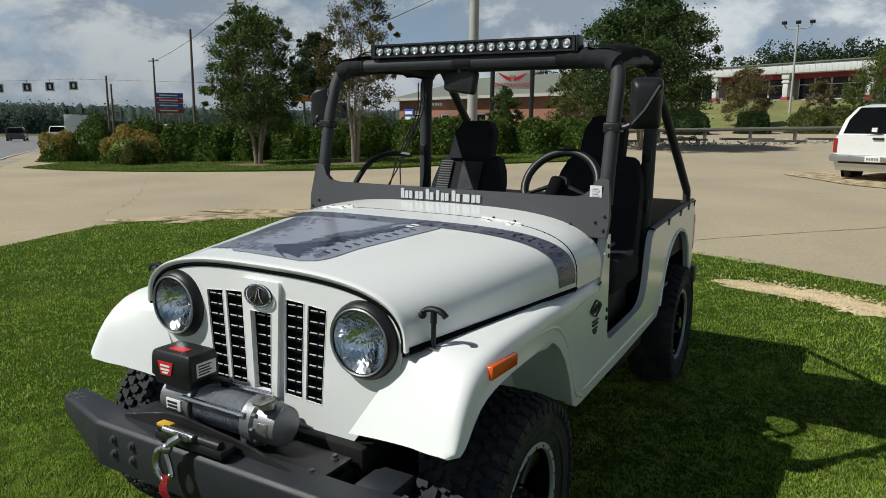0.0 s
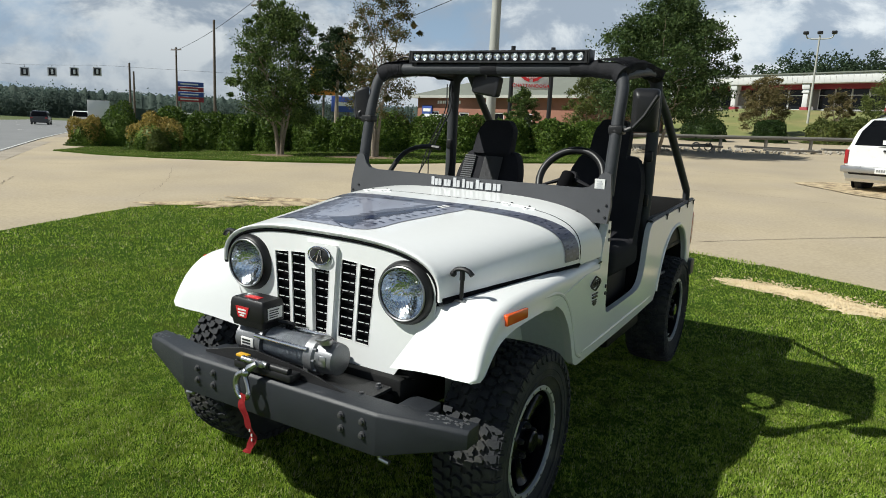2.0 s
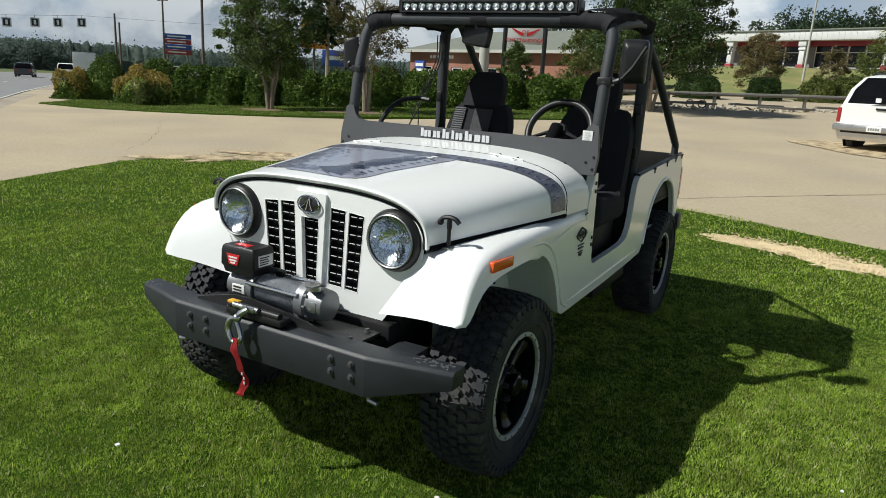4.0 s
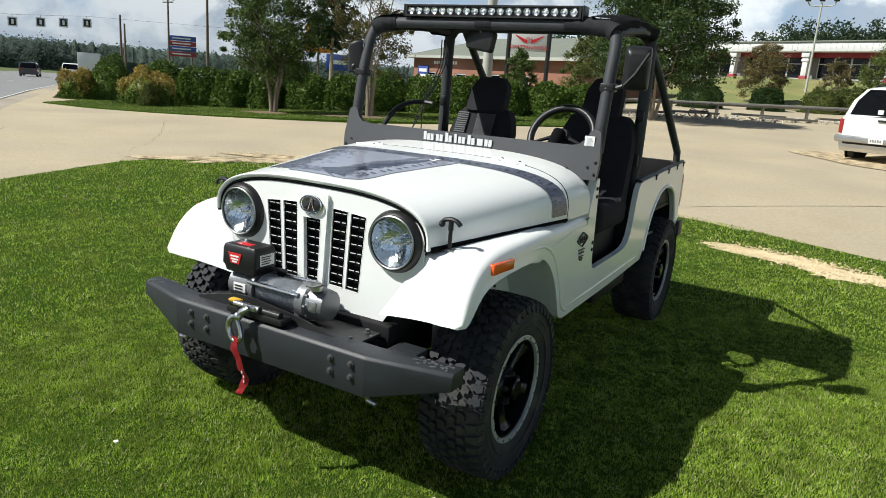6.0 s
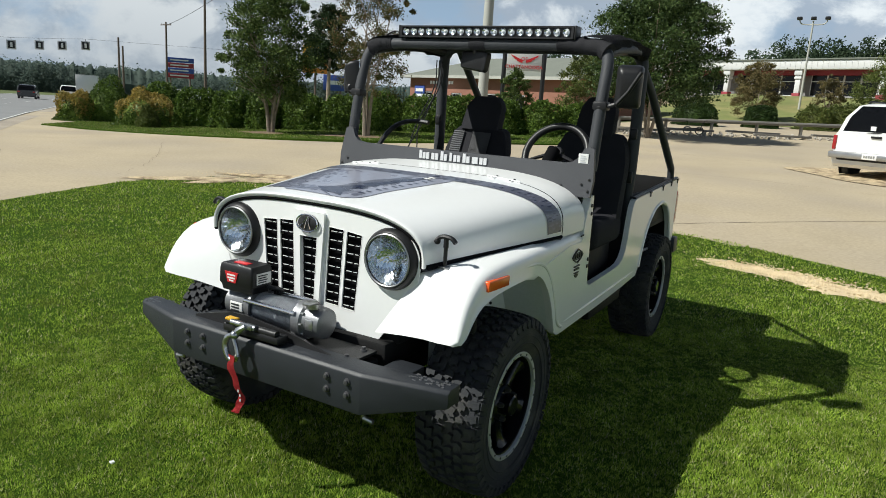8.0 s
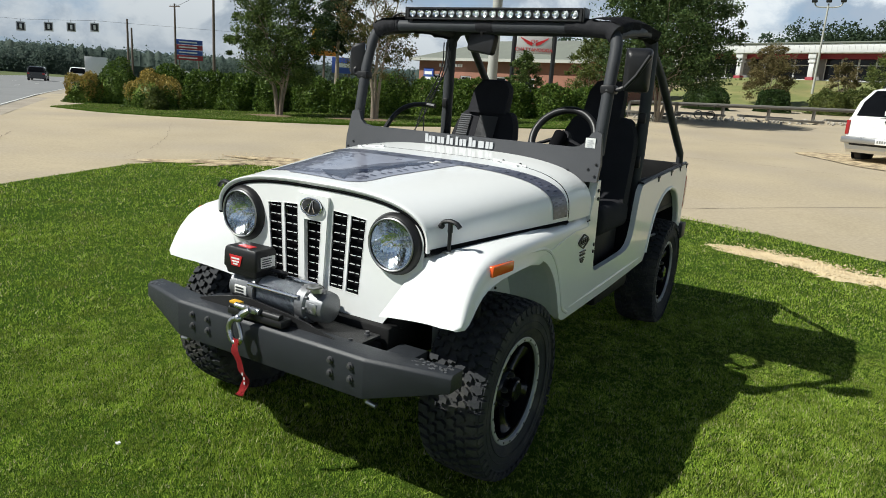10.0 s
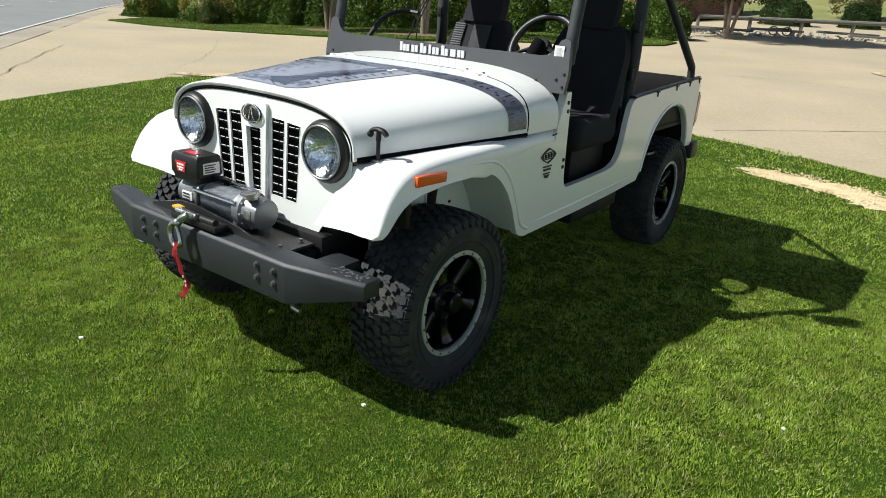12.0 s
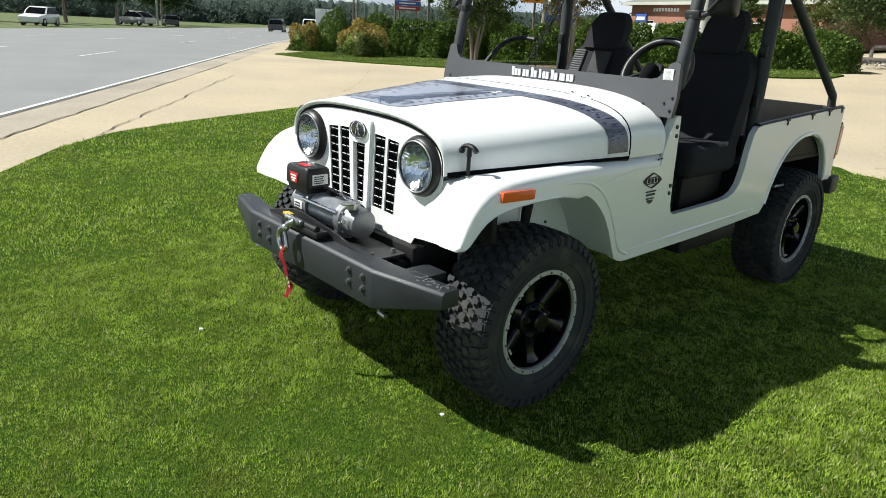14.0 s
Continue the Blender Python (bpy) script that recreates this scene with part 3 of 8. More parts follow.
for s in (1, -1):
    bm = bmesh.new()
    tube(bm, [(s * (hood_w(y) - 0.003), y, hood_low(y) - 0.004) for y in [-0.33 + 0.88 * i / 10 for i in range(11)]], 0.0085, 6)
    part("hood_seal", bm, RUBBER, car)
    bm = bmesh.new()   # black strip closing the gap over the fender
    tube(bm, [(s * (hood_w(y) + 0.004), y, hood_low(y) + 0.003) for y in [-0.325 + 0.872 * i / 20 for i in range(21)]], [0.0100 - 0.0035 * i / 20 for i in range(21)], 8)
    part("gap_strip", bm, DARK, car)

# cowl between hood and windshield frame
bm = bmesh.new()
loft(bm, [hood_section(y, 0.003, 0.0, 41) for y in (0.556, 0.60, 0.65, 0.70, 0.75, 0.79)] + [hood_section(0.80, -0.02, 0.02, 41)], False)
cowl = part("cowl", bm, WHITE, car)
bm = bmesh.new()
tube(bm, [v + Vector((0, 0, -0.001)) for v in hood_section(0.552, -0.004, 0.004, 41)], 0.0035, 6)
part("hood_gap", bm, DARK, car)

# grille panel with five tapered slots
outer = [(v.x, v.z - 0.010) for v in hood_section(-0.3260, -0.022, 0.022, 31)]
outer += [(-0.505, 0.86), (-0.43, 0.74), (-0.3190, 0.62), (-0.3040, 0.60), (0.33, 0.60), (0.345, 0.62), (0.43, 0.74), (0.505, 0.86)]
slots = []
for s in (-1, 1):
    slots.append([(s * 0.179, 1.010), (s * 0.249, 1.004), (s * 0.225, 0.705), (s * 0.163, 0.708)])
    slots.append([(s * 0.091, 1.016), (s * 0.163, 1.012), (s * 0.148, 0.710), (s * 0.080, 0.712)])
slots.append([(-0.043, 0.966), (0.043, 0.966), (0.034, 0.712), (-0.034, 0.712)])
bm = bmesh.new()
eyes = [[(s * 0.385 + 0.100 * math.cos(2 * math.pi * i / 28), 0.937 + 0.100 * math.sin(2 * math.pi * i / 28)) for i in range(28)] for s in (1, -1)]
holed(bm, outer, [rounded(q, 0.006, 2) for q in slots] + eyes, "Y", -0.3260, -0.3205)
grille = part("grille", bm, WHITE, car, "white grille panel with five dark slots", sharp=25)
# raised frame round the middle slot
bm = bmesh.new()
fr = [(-0.078, 1.066), (0.078, 1.066), (0.058, 0.690), (-0.058, 0.690)]
holed(bm, rounded(fr, 0.012, 3), [rounded(slots[4], 0.004, 2)], "Y", -0.3400, -0.3240)
part("grille_frame", bm, WHITE, grille, sharp=25)
# slot lips, dark mesh and its bright rungs
for q in slots:
    cx = sum(p[0] for p in q) / 4
    bm = bmesh.new()
    big = [((p[0] - cx) * 1.05 + cx, (p[1] - 0.86) * 1.008 + 0.86) for p in q]
    band(bm, big, [((p[0] - cx) * 1.0 + cx, (p[1] - 0.86) * 0.998 + 0.86) for p in q], "Y", -0.3272 if abs(cx) > 0.02 else -0.3412, -0.3210)
    part("slot_lip", bm, WHITE, grille, sharp=25)
    bm = bmesh.new()
    prism(bm, big, "Y", -0.3060, -0.3000)
    part("slot_mesh", bm, DARK, grille)
    ztop, zbot = q[0][1] - 0.018, q[2][1] + 0.012
    k = 9 if abs(cx) > 0.02 else 8
    for i in range(k):
        bm = bmesh.new()
        z = ztop + (zbot - ztop) * i / (k - 1)
        f = (q[0][1] - z) / (q[0][1] - q[2][1])
        xa, xb = q[0][0] * (1 - f) + q[3][0] * f, q[1][0] * (1 - f) + q[2][0] * f
        box(bm, (min(xa, xb), -0.3215, z - 0.005), (max(xa, xb), -0.3180, z + 0.003))
        part("slot_rung", bm, DARK, grille)
    bm = bmesh.new()
    for i in range(k):
        z = ztop + (zbot - ztop) * i / (k - 1)
        f = (q[0][1] - z) / (q[0][1] - q[2][1])
        xa, xb = sorted((q[0][0] * (1 - f) + q[3][0] * f, q[1][0] * (1 - f) + q[2][0] * f))
        w = (xb - xa)
        box(bm, (xa + w * 0.10, -0.3228, z + 0.001), (xa + w * 0.50, -0.3190, z + 0.0034))
        box(bm, (xa + w * 0.62, -0.3228, z + 0.001), (xa + w * 0.86, -0.3190, z + 0.0034))
    tagged(part("rung_edge", bm, PRINT_GREY, grille, "bright edges of the grille mesh"), kind="stuff")
# oval badge
bm = bmesh.new()
spin(bm, [(-0.012, 0.0), (-0.012, 0.80), (-0.007, 0.95), (0.0, 1.0)], (0, 0, 0), "Y", 28)
for v in bm.verts:
    v.co = Vector((v.co.x * 0.052, v.co.y - 0.340, v.co.z * 0.034 + 1.020))
badge = part("badge", bm, INK, grille, "oval black and chrome badge")
bm = bmesh.new()
tube(bm, [(0.052 * math.cos(a), -0.3515, 1.020 + 0.034 * math.sin(a)) for a in [2 * math.pi * i / 28 for i in range(29)]], 0.0032, 6, caps=False)
for k in (-0.018, 0.0, 0.018):
    tube(bm, curve([(k * 1.7 - 0.008, -0.3550, 0.998), (k * 0.7, -0.3560, 1.022), (k * 0.2 + 0.008, -0.3550, 1.044)], 5), 0.0020, 5)
part("badge_ring", bm, CHROME, badge)

# headlights
for s in (1, -1):
    c = Vector((s * 0.385, -0.322, 0.937))
    bm = bmesh.new()
    spin(bm, [(0.004, 0.118), (-0.012, 0.115), (-0.026, 0.108), (-0.031, 0.102), (-0.031, 0.094), (-0.02, 0.092), (0.0, 0.09)], c, "Y", 44)
    lamp = part("headlight", bm, PLASTIC, car, "round sealed headlight in a deep black bezel")
    bm = bmesh.new()
    tube(bm, [c + Vector((0.096 * math.cos(a), -0.0335, 0.096 * math.sin(a))) for a in [2 * math.pi * i / 40 for i in range(41)]], 0.0035, 6, caps=False)
    part("retaining_ring", bm, STEEL, lamp)
    bm = bmesh.new()
    rows = []
    for j in range(11):
        r = 0.006 + 0.087 * j / 10
        d = 0.020 - 0.044 * (j / 10) ** 2
        rows.append([c + Vector((r * math.cos(a), d + 0.0006 * math.sin(i * 2.1 + j * 1.7) * (j > 0), r * math.sin(a))) for i, a in enumerate([2 * math.pi * i / 36 for i in range(36)])])
    loft(bm, rows, True, False)
    part("reflector", bm, REFLECTOR, lamp, "silvery faceted reflector", smooth=False)
    bm = bmesh.new()  # fluted lens
    rows = []
    for j in range(9):
        r = 0.094 * j / 8
        rows.append([c + Vector((r * math.cos(a), -0.030 - 0.010 * (1 - (j / 8) ** 2) - (0.0012 if (i + j) % 2 else 0), r * math.sin(a))) for i, a in enumerate([2 * math.pi * i / 40 for i in range(40)])])
    loft(bm, rows, True, False)
    bmesh.ops.remove_doubles(bm, verts=bm.verts[:], dist=1e-6)
    lens = part("lens", bm, LENS_GLASS, lamp)
    lens.visible_shadow = False
    bm = bmesh.new()
    spin(bm, [(0.018, 0.011), (-0.008, 0.011), (-0.012, 0.008), (-0.014, 0.0)], c, "Y", 18)
    part("bulb_shield", bm, CHROME, lamp)

# front fenders: crowned top, rolled outer edge, swept down to the front tip
ARCH = [(-0.440, 0.716), (-0.405, 0.724), (-0.375, 0.756), (-0.335, 0.796), (-0.285, 0.821), (-0.215, 0.836), (-0.130, 0.843), (0.0, 0.846), (0.12, 0.847), (0.20, 0.843),
        (0.235, 0.835), (0.27, 0.822), (0.30, 0.806), (0.33, 0.785), (0.36, 0.757), (0.395, 0.720), (0.44, 0.650), (0.475, 0.580), (0.510, 0.515)]
FEND = [  # shoulder y, z and arch edge y, z, from the scuttle forwards
    (0.82, 0.938, 0.82, 0.908), (0.60, 0.940, 0.60, 0.903), (0.40, 0.944, 0.40, 0.872), (0.24, 0.948, 0.20, 0.844), (0.10, 0.949, 0.09, 0.847),
    (0.00, 0.949, 0.00, 0.846), (-0.10, 0.947, -0.10, 0.844), (-0.18, 0.942, -0.18, 0.839), (-0.25, 0.931, -0.24, 0.831),
    (-0.305, 0.914, -0.285, 0.820), (-0.350, 0.888, -0.322, 0.803), (-0.388, 0.853, -0.352, 0.780), (-0.416, 0.812, -0.378, 0.754), (-0.436, 0.770, -0.402, 0.730),
    (-0.446, 0.740, -0.424, 0.718), (-0.448, 0.718, -0.442, 0.712)]
for s in (1, -1):
    bm = bmesh.new()
    rows = []
    for i, (ys, zs, ya, za) in enumerate(FEND):
        if ys > -0.27:
            inner = Vector((hood_w(ys) - 0.012, max(ys, -0.312), hood_low(max(ys, -0.3)) - 0.006))
        else:
            f = min(1.0, (0.925 - zs) / 0.225)
            inner = Vector((0.515 - 0.185 * f, -0.312 - 0.045 * f, 0.918 - 0.285 * f))
        xo = 0.742 + (0.004 if s > 0 else -0.004) * ramp(0.2, -0.2, ys) - 0.030 * ramp(0.755, 0.712, zs) ** 2
        tuck = ramp(0.05, 0.36, ys)   # the rear of the skin runs flush into the body side
        sh, ar = Vector((xo - 0.002 * tuck, ys, zs)), Vector((xo + 0.002 - 0.013 * tuck, ya, za - 0.03 * tuck))
        a = sh + (inner - sh).normalized() * 0.062
        b = sh.lerp(ar, min(0.65, 0.055 / max(0.01, (ar - sh).length)))
        line = [inner.lerp(a, k / 5) + Vector((0, 0, 0.006 * math.sin(math.pi * k / 6))) for k in range(5)]
        line += [a * (1 - t) ** 2 + sh * 2 * t * (1 - t) + b * t * t for t in [k / 7 for k in range(8)]]
        line += [ar.lerp(b, 0.18) + Vector((0.003 * (1 - tuck), 0, 0)), ar + Vector((0.006 * (1 - tuck), 0, 0.004)), ar + Vector((0.003 * (1 - tuck), 0.001, 0)), ar + Vector((-0.016, 0.004, 0.003)), ar + Vector((-0.022, 0.012, 0.02))]
        rows.append([Vector((s * p.x, p.y, p.z)) for p in line])
    loft(bm, rows, False)
    part("fender", bm, WHITE, car, "white swept front fender with rolled edge", sharp=50)
    # inner wheel housing
    bm = bmesh.new()
    arc = [(y, z + 0.006) for y, z in reversed(ARCH[5:])]
    loft(bm, [[Vector((s * x, y, z)) for x in (0.735, 0.70, 0.50)] for y, z in arc], False)
    loft(bm, [[Vector((s * 0.50, y, zz)) for zz in (z, (z + 0.45) / 2, 0.46)] for y, z in arc], False)
    part("inner_fender", bm, WHITE_IN, car, "pale painted inner wheel housing")
    bm = bmesh.new()
    ball(bm, (s * 0.503, 0.30, 0.655), 0.007, 8)
    part("wheel_house_bolt", bm, INK, car)
    bm = bmesh.new()   # welded seam of the wheel housing
    tube(bm, [(s * 0.504, 0.125, z) for z in (0.48, 0.65, 0.84)], 0.006, 6)
    part("housing_seam", bm, WHITE_IN, car)
    bm = bmesh.new()   # soft swage round the arch, running into the rocker
    tube(bm, curve([(s * 0.735, 0.10, 0.895), (s * 0.735, 0.24, 0.885), (s * 0.735, 0.33, 0.850), (s * 0.735, 0.41, 0.775), (s * 0.735, 0.475, 0.665), (s * 0.735, 0.53, 0.560), (s * 0.735, 0.60, 0.520)], 5), 0.0085, 8)
    part("arch_swage", bm, WHITE, car)
    bm = bmesh.new()   # spring-hanger bracket ahead of the housing
    box(bm, (s * 0.60, -0.245, 0.70), (s * 0.70, -0.215, 0.835), 0.006)
    ball(bm, (s * 0.66, -0.248, 0.795), 0.010, 8, (1, 0.6, 1))
    part("fender_bracket", bm, UNDER, car)
    # amber side marker on the fender's edge
    bm = bmesh.new()
    prism(bm, rounded([(-0.262, 0.868), (-0.090, 0.862), (-0.088, 0.900), (-0.258, 0.906)], 0.006, 3), "X", s * 0.736, s * 0.757, 0.003)
    part("side_marker", bm, ORANGE, car, "orange side marker lens")

# tub sides with door opening and rear arch
SIDE = [(0.60, 0.905), (0.775, 0.905), (0.790, 0.985), (0.846, 1.118), (0.885, 1.118), (0.905, 0.80), (0.915, 0.70), (0.93, 0.665), (0.96, 0.652), (1.20, 0.655), (1.42, 0.660),
        (1.50, 0.668), (1.56, 0.690), (1.60, 0.730), (1.625, 0.80), (1.642, 0.90), (1.664, 0.985), (1.70, 1.022), (1.76, 1.032), (2.30, 1.058), (2.888, 1.084),
        (2.898, 1.075), (2.935, 0.615), (2.80, 0.625), (2.786, 0.68), (2.745, 0.77), (2.675, 0.85), (2.59, 0.905), (2.48, 0.934), (2.36, 0.930), (2.25, 0.905),
        (2.14, 0.845), (2.06, 0.765), (2.00, 0.66), (1.965, 0.56), (1.935, 0.520), (1.60, 0.505), (1.22, 0.493), (0.70, 0.487), (0.585, 0.486), (0.552, 0.492),
        (0.532, 0.503), *reversed(ARCH[9:]), (0.19, 0.862), (0.30, 0.86)]
for s in (1, -1):
    bm = bmesh.new()
    prism(bm, SIDE, "X", s * 0.706, s * 0.738)
    for v in bm.verts:   # a slight tumble-home towards the sill
        if v.co.z < 0.60:
            v.co.x -= s * 0.006 * (0.60 - v.co.z) / 0.1
    part("side_panel", bm, WHITE, car, "white body side with cut-out doorway and arch", sharp=30)
    bm = bmesh.new()   # rounded rocker rib and lip round the rear arch
    tube(bm, [(s * 0.732, y, 0.535 + 0.020 * (y - 0.62)) for y in (0.62, 0.9, 1.3, 1.7, 1.92)], [0.003, 0.009, 0.010, 0.009, 0.003], 8)
    part("rocker_rib", bm, WHITE, car)
    bm = bmesh.new()
    lip = [(2.80, 0.625), (2.786, 0.68), (2.745, 0.77), (2.675, 0.85), (2.59, 0.905), (2.48, 0.934), (2.36, 0.930), (2.25, 0.905), (2.14, 0.845), (2.06, 0.765), (2.00, 0.66), (1.965, 0.56)]
    tube(bm, curve([(s * 0.735, y, z + 0.012) for y, z in lip], 3), 0.012, 8)
    part("arch_lip", bm, WHITE, car)
    bm = bmesh.new()
    loft(bm, [[Vector((s * x, y, z)) for x in (0.708, 0.60, 0.45)] for y, z in lip], False)
    loft(bm, [[Vector((s * 0.45, y, zz)) for zz in (z, (z + 0.5) / 2, 0.5)] for y, z in lip], False)
    part("rear_wheel_house", bm, UNDER, car)
    bm = bmesh.new()   # black cap rail on the tub
    tube(bm, [(s * 0.722, 1.72, 1.034), (s * 0.722, 2.30, 1.066), (s * 0.722, 2.89, 1.092)], 0.014, 8, 0.5)
    part("cap_rail", bm, BLACK_SATIN, car)
    for y in (2.06, 2.40, 2.66, 2.86):
        bm = bmesh.new()
        zz = 1.032 + (y - 1.76) * 0.046
        box(bm, (s * 0.736, y - 0.022, zz - 0.006), (s * 0.746, y + 0.022, zz + 0.006), 0.003)
        box(bm, (s * 0.736, y - 0.006, zz - 0.03), (s * 0.744, y + 0.006, zz), 0.002)
        part("tie_down_hook", bm, BLACK_SATIN, car)
    # door bolts
    for y, z in ((0.862, 1.07), (0.868, 1.03), (0.884, 0.80), (0.884, 0.765)):
        bm = bmesh.new()
        spin(bm, [(0.0, 0.010), (s * 0.006, 0.009), (s * 0.008, 0.0)], (s * 0.737, y, z), "X", 10)
        part("door_bolt", bm, INK, car)
    for k in (0.0, 0.024):   # drain slots on the scuttle
        bm = bmesh.new()
        box(bm, (s * 0.737, 0.742 + k, 0.930 + k * 0.1), (s * 0.743, 0.758 + k, 0.937 + k * 0.1), 0.002)
        part("drain_slot", bm, INK, car)

# bright flange between the cowl and the door post
for s in (1, -1):
    bm = bmesh.new()
    tri = [Vector((s * 0.640, 0.832, 1.118)), Vector((s * 0.735, 0.847, 1.118)), Vector((s * 0.7345, 0.790, 0.975)), Vector((s * 0.690, 0.785, 0.975))]
    loft(bm, [tri, [v + Vector((0, 0.012, 0)) for v in tri]])
    part("cowl_flange", bm, WHITE, car, sharp=30)
# black graphics on the flank: an outlined lozenge with bars, and a small shield
for s in (1, -1):
    bm = bmesh.new()
    cy, cz = 0.722, 0.842
    o = [(cy + (y - cy) * 1.5, z) for y, z in [(cy - 0.048, cz), (cy - 0.034, cz + 0.016), (cy, cz + 0.036), (cy + 0.034, cz + 0.016), (cy + 0.048, cz), (cy + 0.034, cz - 0.016), (cy, cz - 0.036), (cy - 0.034, cz - 0.016)]]
    band(bm, o, [((y - cy) * 0.90 + cy, (z - cz) * 0.88 + cz) for y, z in o], "X", s * 0.7365, s * 0.7450)
    for k in range(5):
        y = cy - 0.054 + 0.027 * k
        box(bm, (s * 0.7365, y - 0.0045, cz - 0.009), (s * 0.7450, y + 0.0045, cz + 0.009))
    box(bm, (s * 0.7365, cy - 0.052, cz + 0.0125), (s * 0.7450, cy + 0.052, cz + 0.0150))
    box(bm, (s * 0.7365, cy - 0.052, cz - 0.0150), (s * 0.7450, cy + 0.052, cz - 0.0125))
    part("flank_emblem", bm, INK, car, "black lozenge emblem drawn with plain bars")
    bm = bmesh.new()
    cz = 0.768
    for za, zb, w in ((0.022, 0.027, 0.038), (0.006, 0.014, 0.032), (-0.010, -0.006, 0.030)):
        box(bm, (s * 0.7365, cy - w, cz + za), (s * 0.7450, cy + w, cz + zb))
    prism(bm, [(cy - 0.024, cz - 0.016), (cy + 0.024, cz - 0.016), (cy + 0.008, cz - 0.030), (cy - 0.008, cz - 0.030)], "X", s * 0.7365, s * 0.7450)
    part("flank_shield", bm, INK, car, "small black shield emblem drawn with plain bars")

# dark liner inside the tub
bm = bmesh.new()
for q in (1, -1):
    box(bm, (q * 0.660, 1.74, 0.81), (q * 0.704, 2.86, 1.040 if q > 0 else 1.045), 0.006)
box(bm, (-0.66, 2.84, 0.81), (0.66, 2.878, 1.086), 0.006)
part("tub_liner", bm, UNDER, car, "black liner of the load bed")
for q in (1, -1):
    bm = bmesh.new()
    box(bm, (q * 0.45, 2.00, 0.81), (q * 0.66, 2.78, 0.93), 0.02)
    part("bed_wheel_box", bm, UNDER, car)
bm = bmesh.new()
box(bm, (-0.56, 2.30, 0.81), (-0.44, 2.50, 1.035), 0.012)
bedbox = part("bed_box", bm, WINCH_GREY, car, "small grey box standing in the load bed")
bm = bmesh.new()
tube(bm, curve([(-0.50, 2.34, 1.03), (-0.50, 2.35, 1.075), (-0.50, 2.40, 1.085), (-0.50, 2.45, 1.075), (-0.50, 2.46, 1.03)], 4), 0.006, 6)
part("handle", bm, STEEL, bedbox)
for y in (2.56, 2.62):
    bm = bmesh.new()
    box(bm, (-0.62, y, 0.81), (-0.60, y + 0.03, 1.05), 0.004)
    part("bed_stake", bm, BLACK_SATIN, car)
# tub floor, firewall, rear panel, dashboard
bm = bmesh.new()
box(bm, (-0.705, 0.86, 0.56), (0.705, 1.72, 0.60), 0.006)
box(bm, (-0.705, 1.70, 0.78), (0.705, 2.88, 0.81), 0.006)
box(bm, (-0.705, 1.69, 0.56), (0.705, 1.72, 0.80), 0.006)
part("tub_floor", bm, UNDER, car, "dark tub floor")
bm = bmesh.new()
box(bm, (-0.700, 0.81, 0.56), (0.700, 0.84, 1.12), 0.006)
part("firewall", bm, UNDER, car)
bm = bmesh.new()
prism(bm, [(0.0, 0), (0.03, 0), (0.03, 0.46), (0.0, 0.46)], "X", -0.735, 0.735)
for v in bm.verts:
    v.co = Vector((v.co.x, 2.905 + v.co.y - 0.02, v.co.z + 0.62))
part("tailgate", bm, WHITE, car)
bm = bmesh.new()
prism(bm, rounded([(0.84, 1.02), (0.84, 1.20), (0.98, 1.215), (1.06, 1.17), (1.05, 1.05), (0.95, 0.98)], 0.03, 4), "X", -0.64, 0.64)
part("dashboard", bm, DARK, car, "black dashboard")
bm = bmesh.new()
prism(bm, rounded([(-0.42, 2.20), (0.42, 2.20), (0.42, 2.84), (-0.42, 2.84)], 0.02), "Z", 0.81, 0.825)
part("bed_mat", bm, RUBBER, car)
for s in (1, -1):
    bm = bmesh.new()
    box(bm, (s * 0.62, 2.915, 0.77), (s * 0.738, 2.985, 0.97), 0.012)
    box(bm, (s * 0.60, 2.91, 0.75), (s * 0.740, 2.945, 0.99), 0.006)
    part("tail_light", bm, RED_LENS, car, "red tail light")
bm = bmesh.new()
box(bm, (-0.72, 2.90, 0.545), (0.72, 2.98, 0.625), 0.012)
part("rear_bumper", bm, BLACK_STEEL, car, "black rear cross bumper")
for s in (1, -1):
    bm = bmesh.new()
    box(bm, (s * 0.66, 2.905, 0.520), (s * 0.765, 3.03, 0.635), 0.012)
    part("bumper_cap", bm, BLACK_STEEL, car)
    bm = bmesh.new()
    tube(bm, [(s * 0.72, 2.10, 0.655), (s * 0.72, 2.55, 0.635), (s * 0.70, 2.93, 0.60)], 0.009, 8)
    part("side_stay", bm, STEEL, car)

# windshield frame: low panel with raised ends, and its hoop
FRAME_Y = 0.80
pan = [(-0.750, 1.115), (-0.755, 1.20), (-0.738, 1.340), (-0.715, 1.352), (-0.690, 1.345), (-0.668, 1.300), (-0.640, 1.276), (-0.600, 1.268),
       (0.600, 1.268), (0.640, 1.276), (0.668, 1.300), (0.690, 1.340), (0.715, 1.352), (0.738, 1.340), (0.755, 1.20), (0.750, 1.115)]
bm = bmesh.new()
prism(bm, pan, "Y", FRAME_Y - 0.012, FRAME_Y + 0.014)
for v in bm.verts:
    v.co.y += 0.16 * (v.co.z - 1.2)
panel = part("windshield_frame", bm, GREY_FRAME, car, "dark grey windshield frame panel, folded upright with no glass", sharp=25)
for x, z in ((0.700, 1.175), (0.735, 1.145), (0.735, 1.20), (-0.700, 1.175), (-0.735, 1.145), (0.60, 1.16), (-0.60, 1.16)):
    bm = bmesh.new()
    yy = FRAME_Y - 0.014 + 0.16 * (z - 1.2)
    spin(bm, [(0.0, 0.0065), (-0.004, 0.0055), (-0.006, 0.0)], (x, yy, z), "Y", 10)
    part("frame_bolt", bm, INK, panel)
bm = bmesh.new()
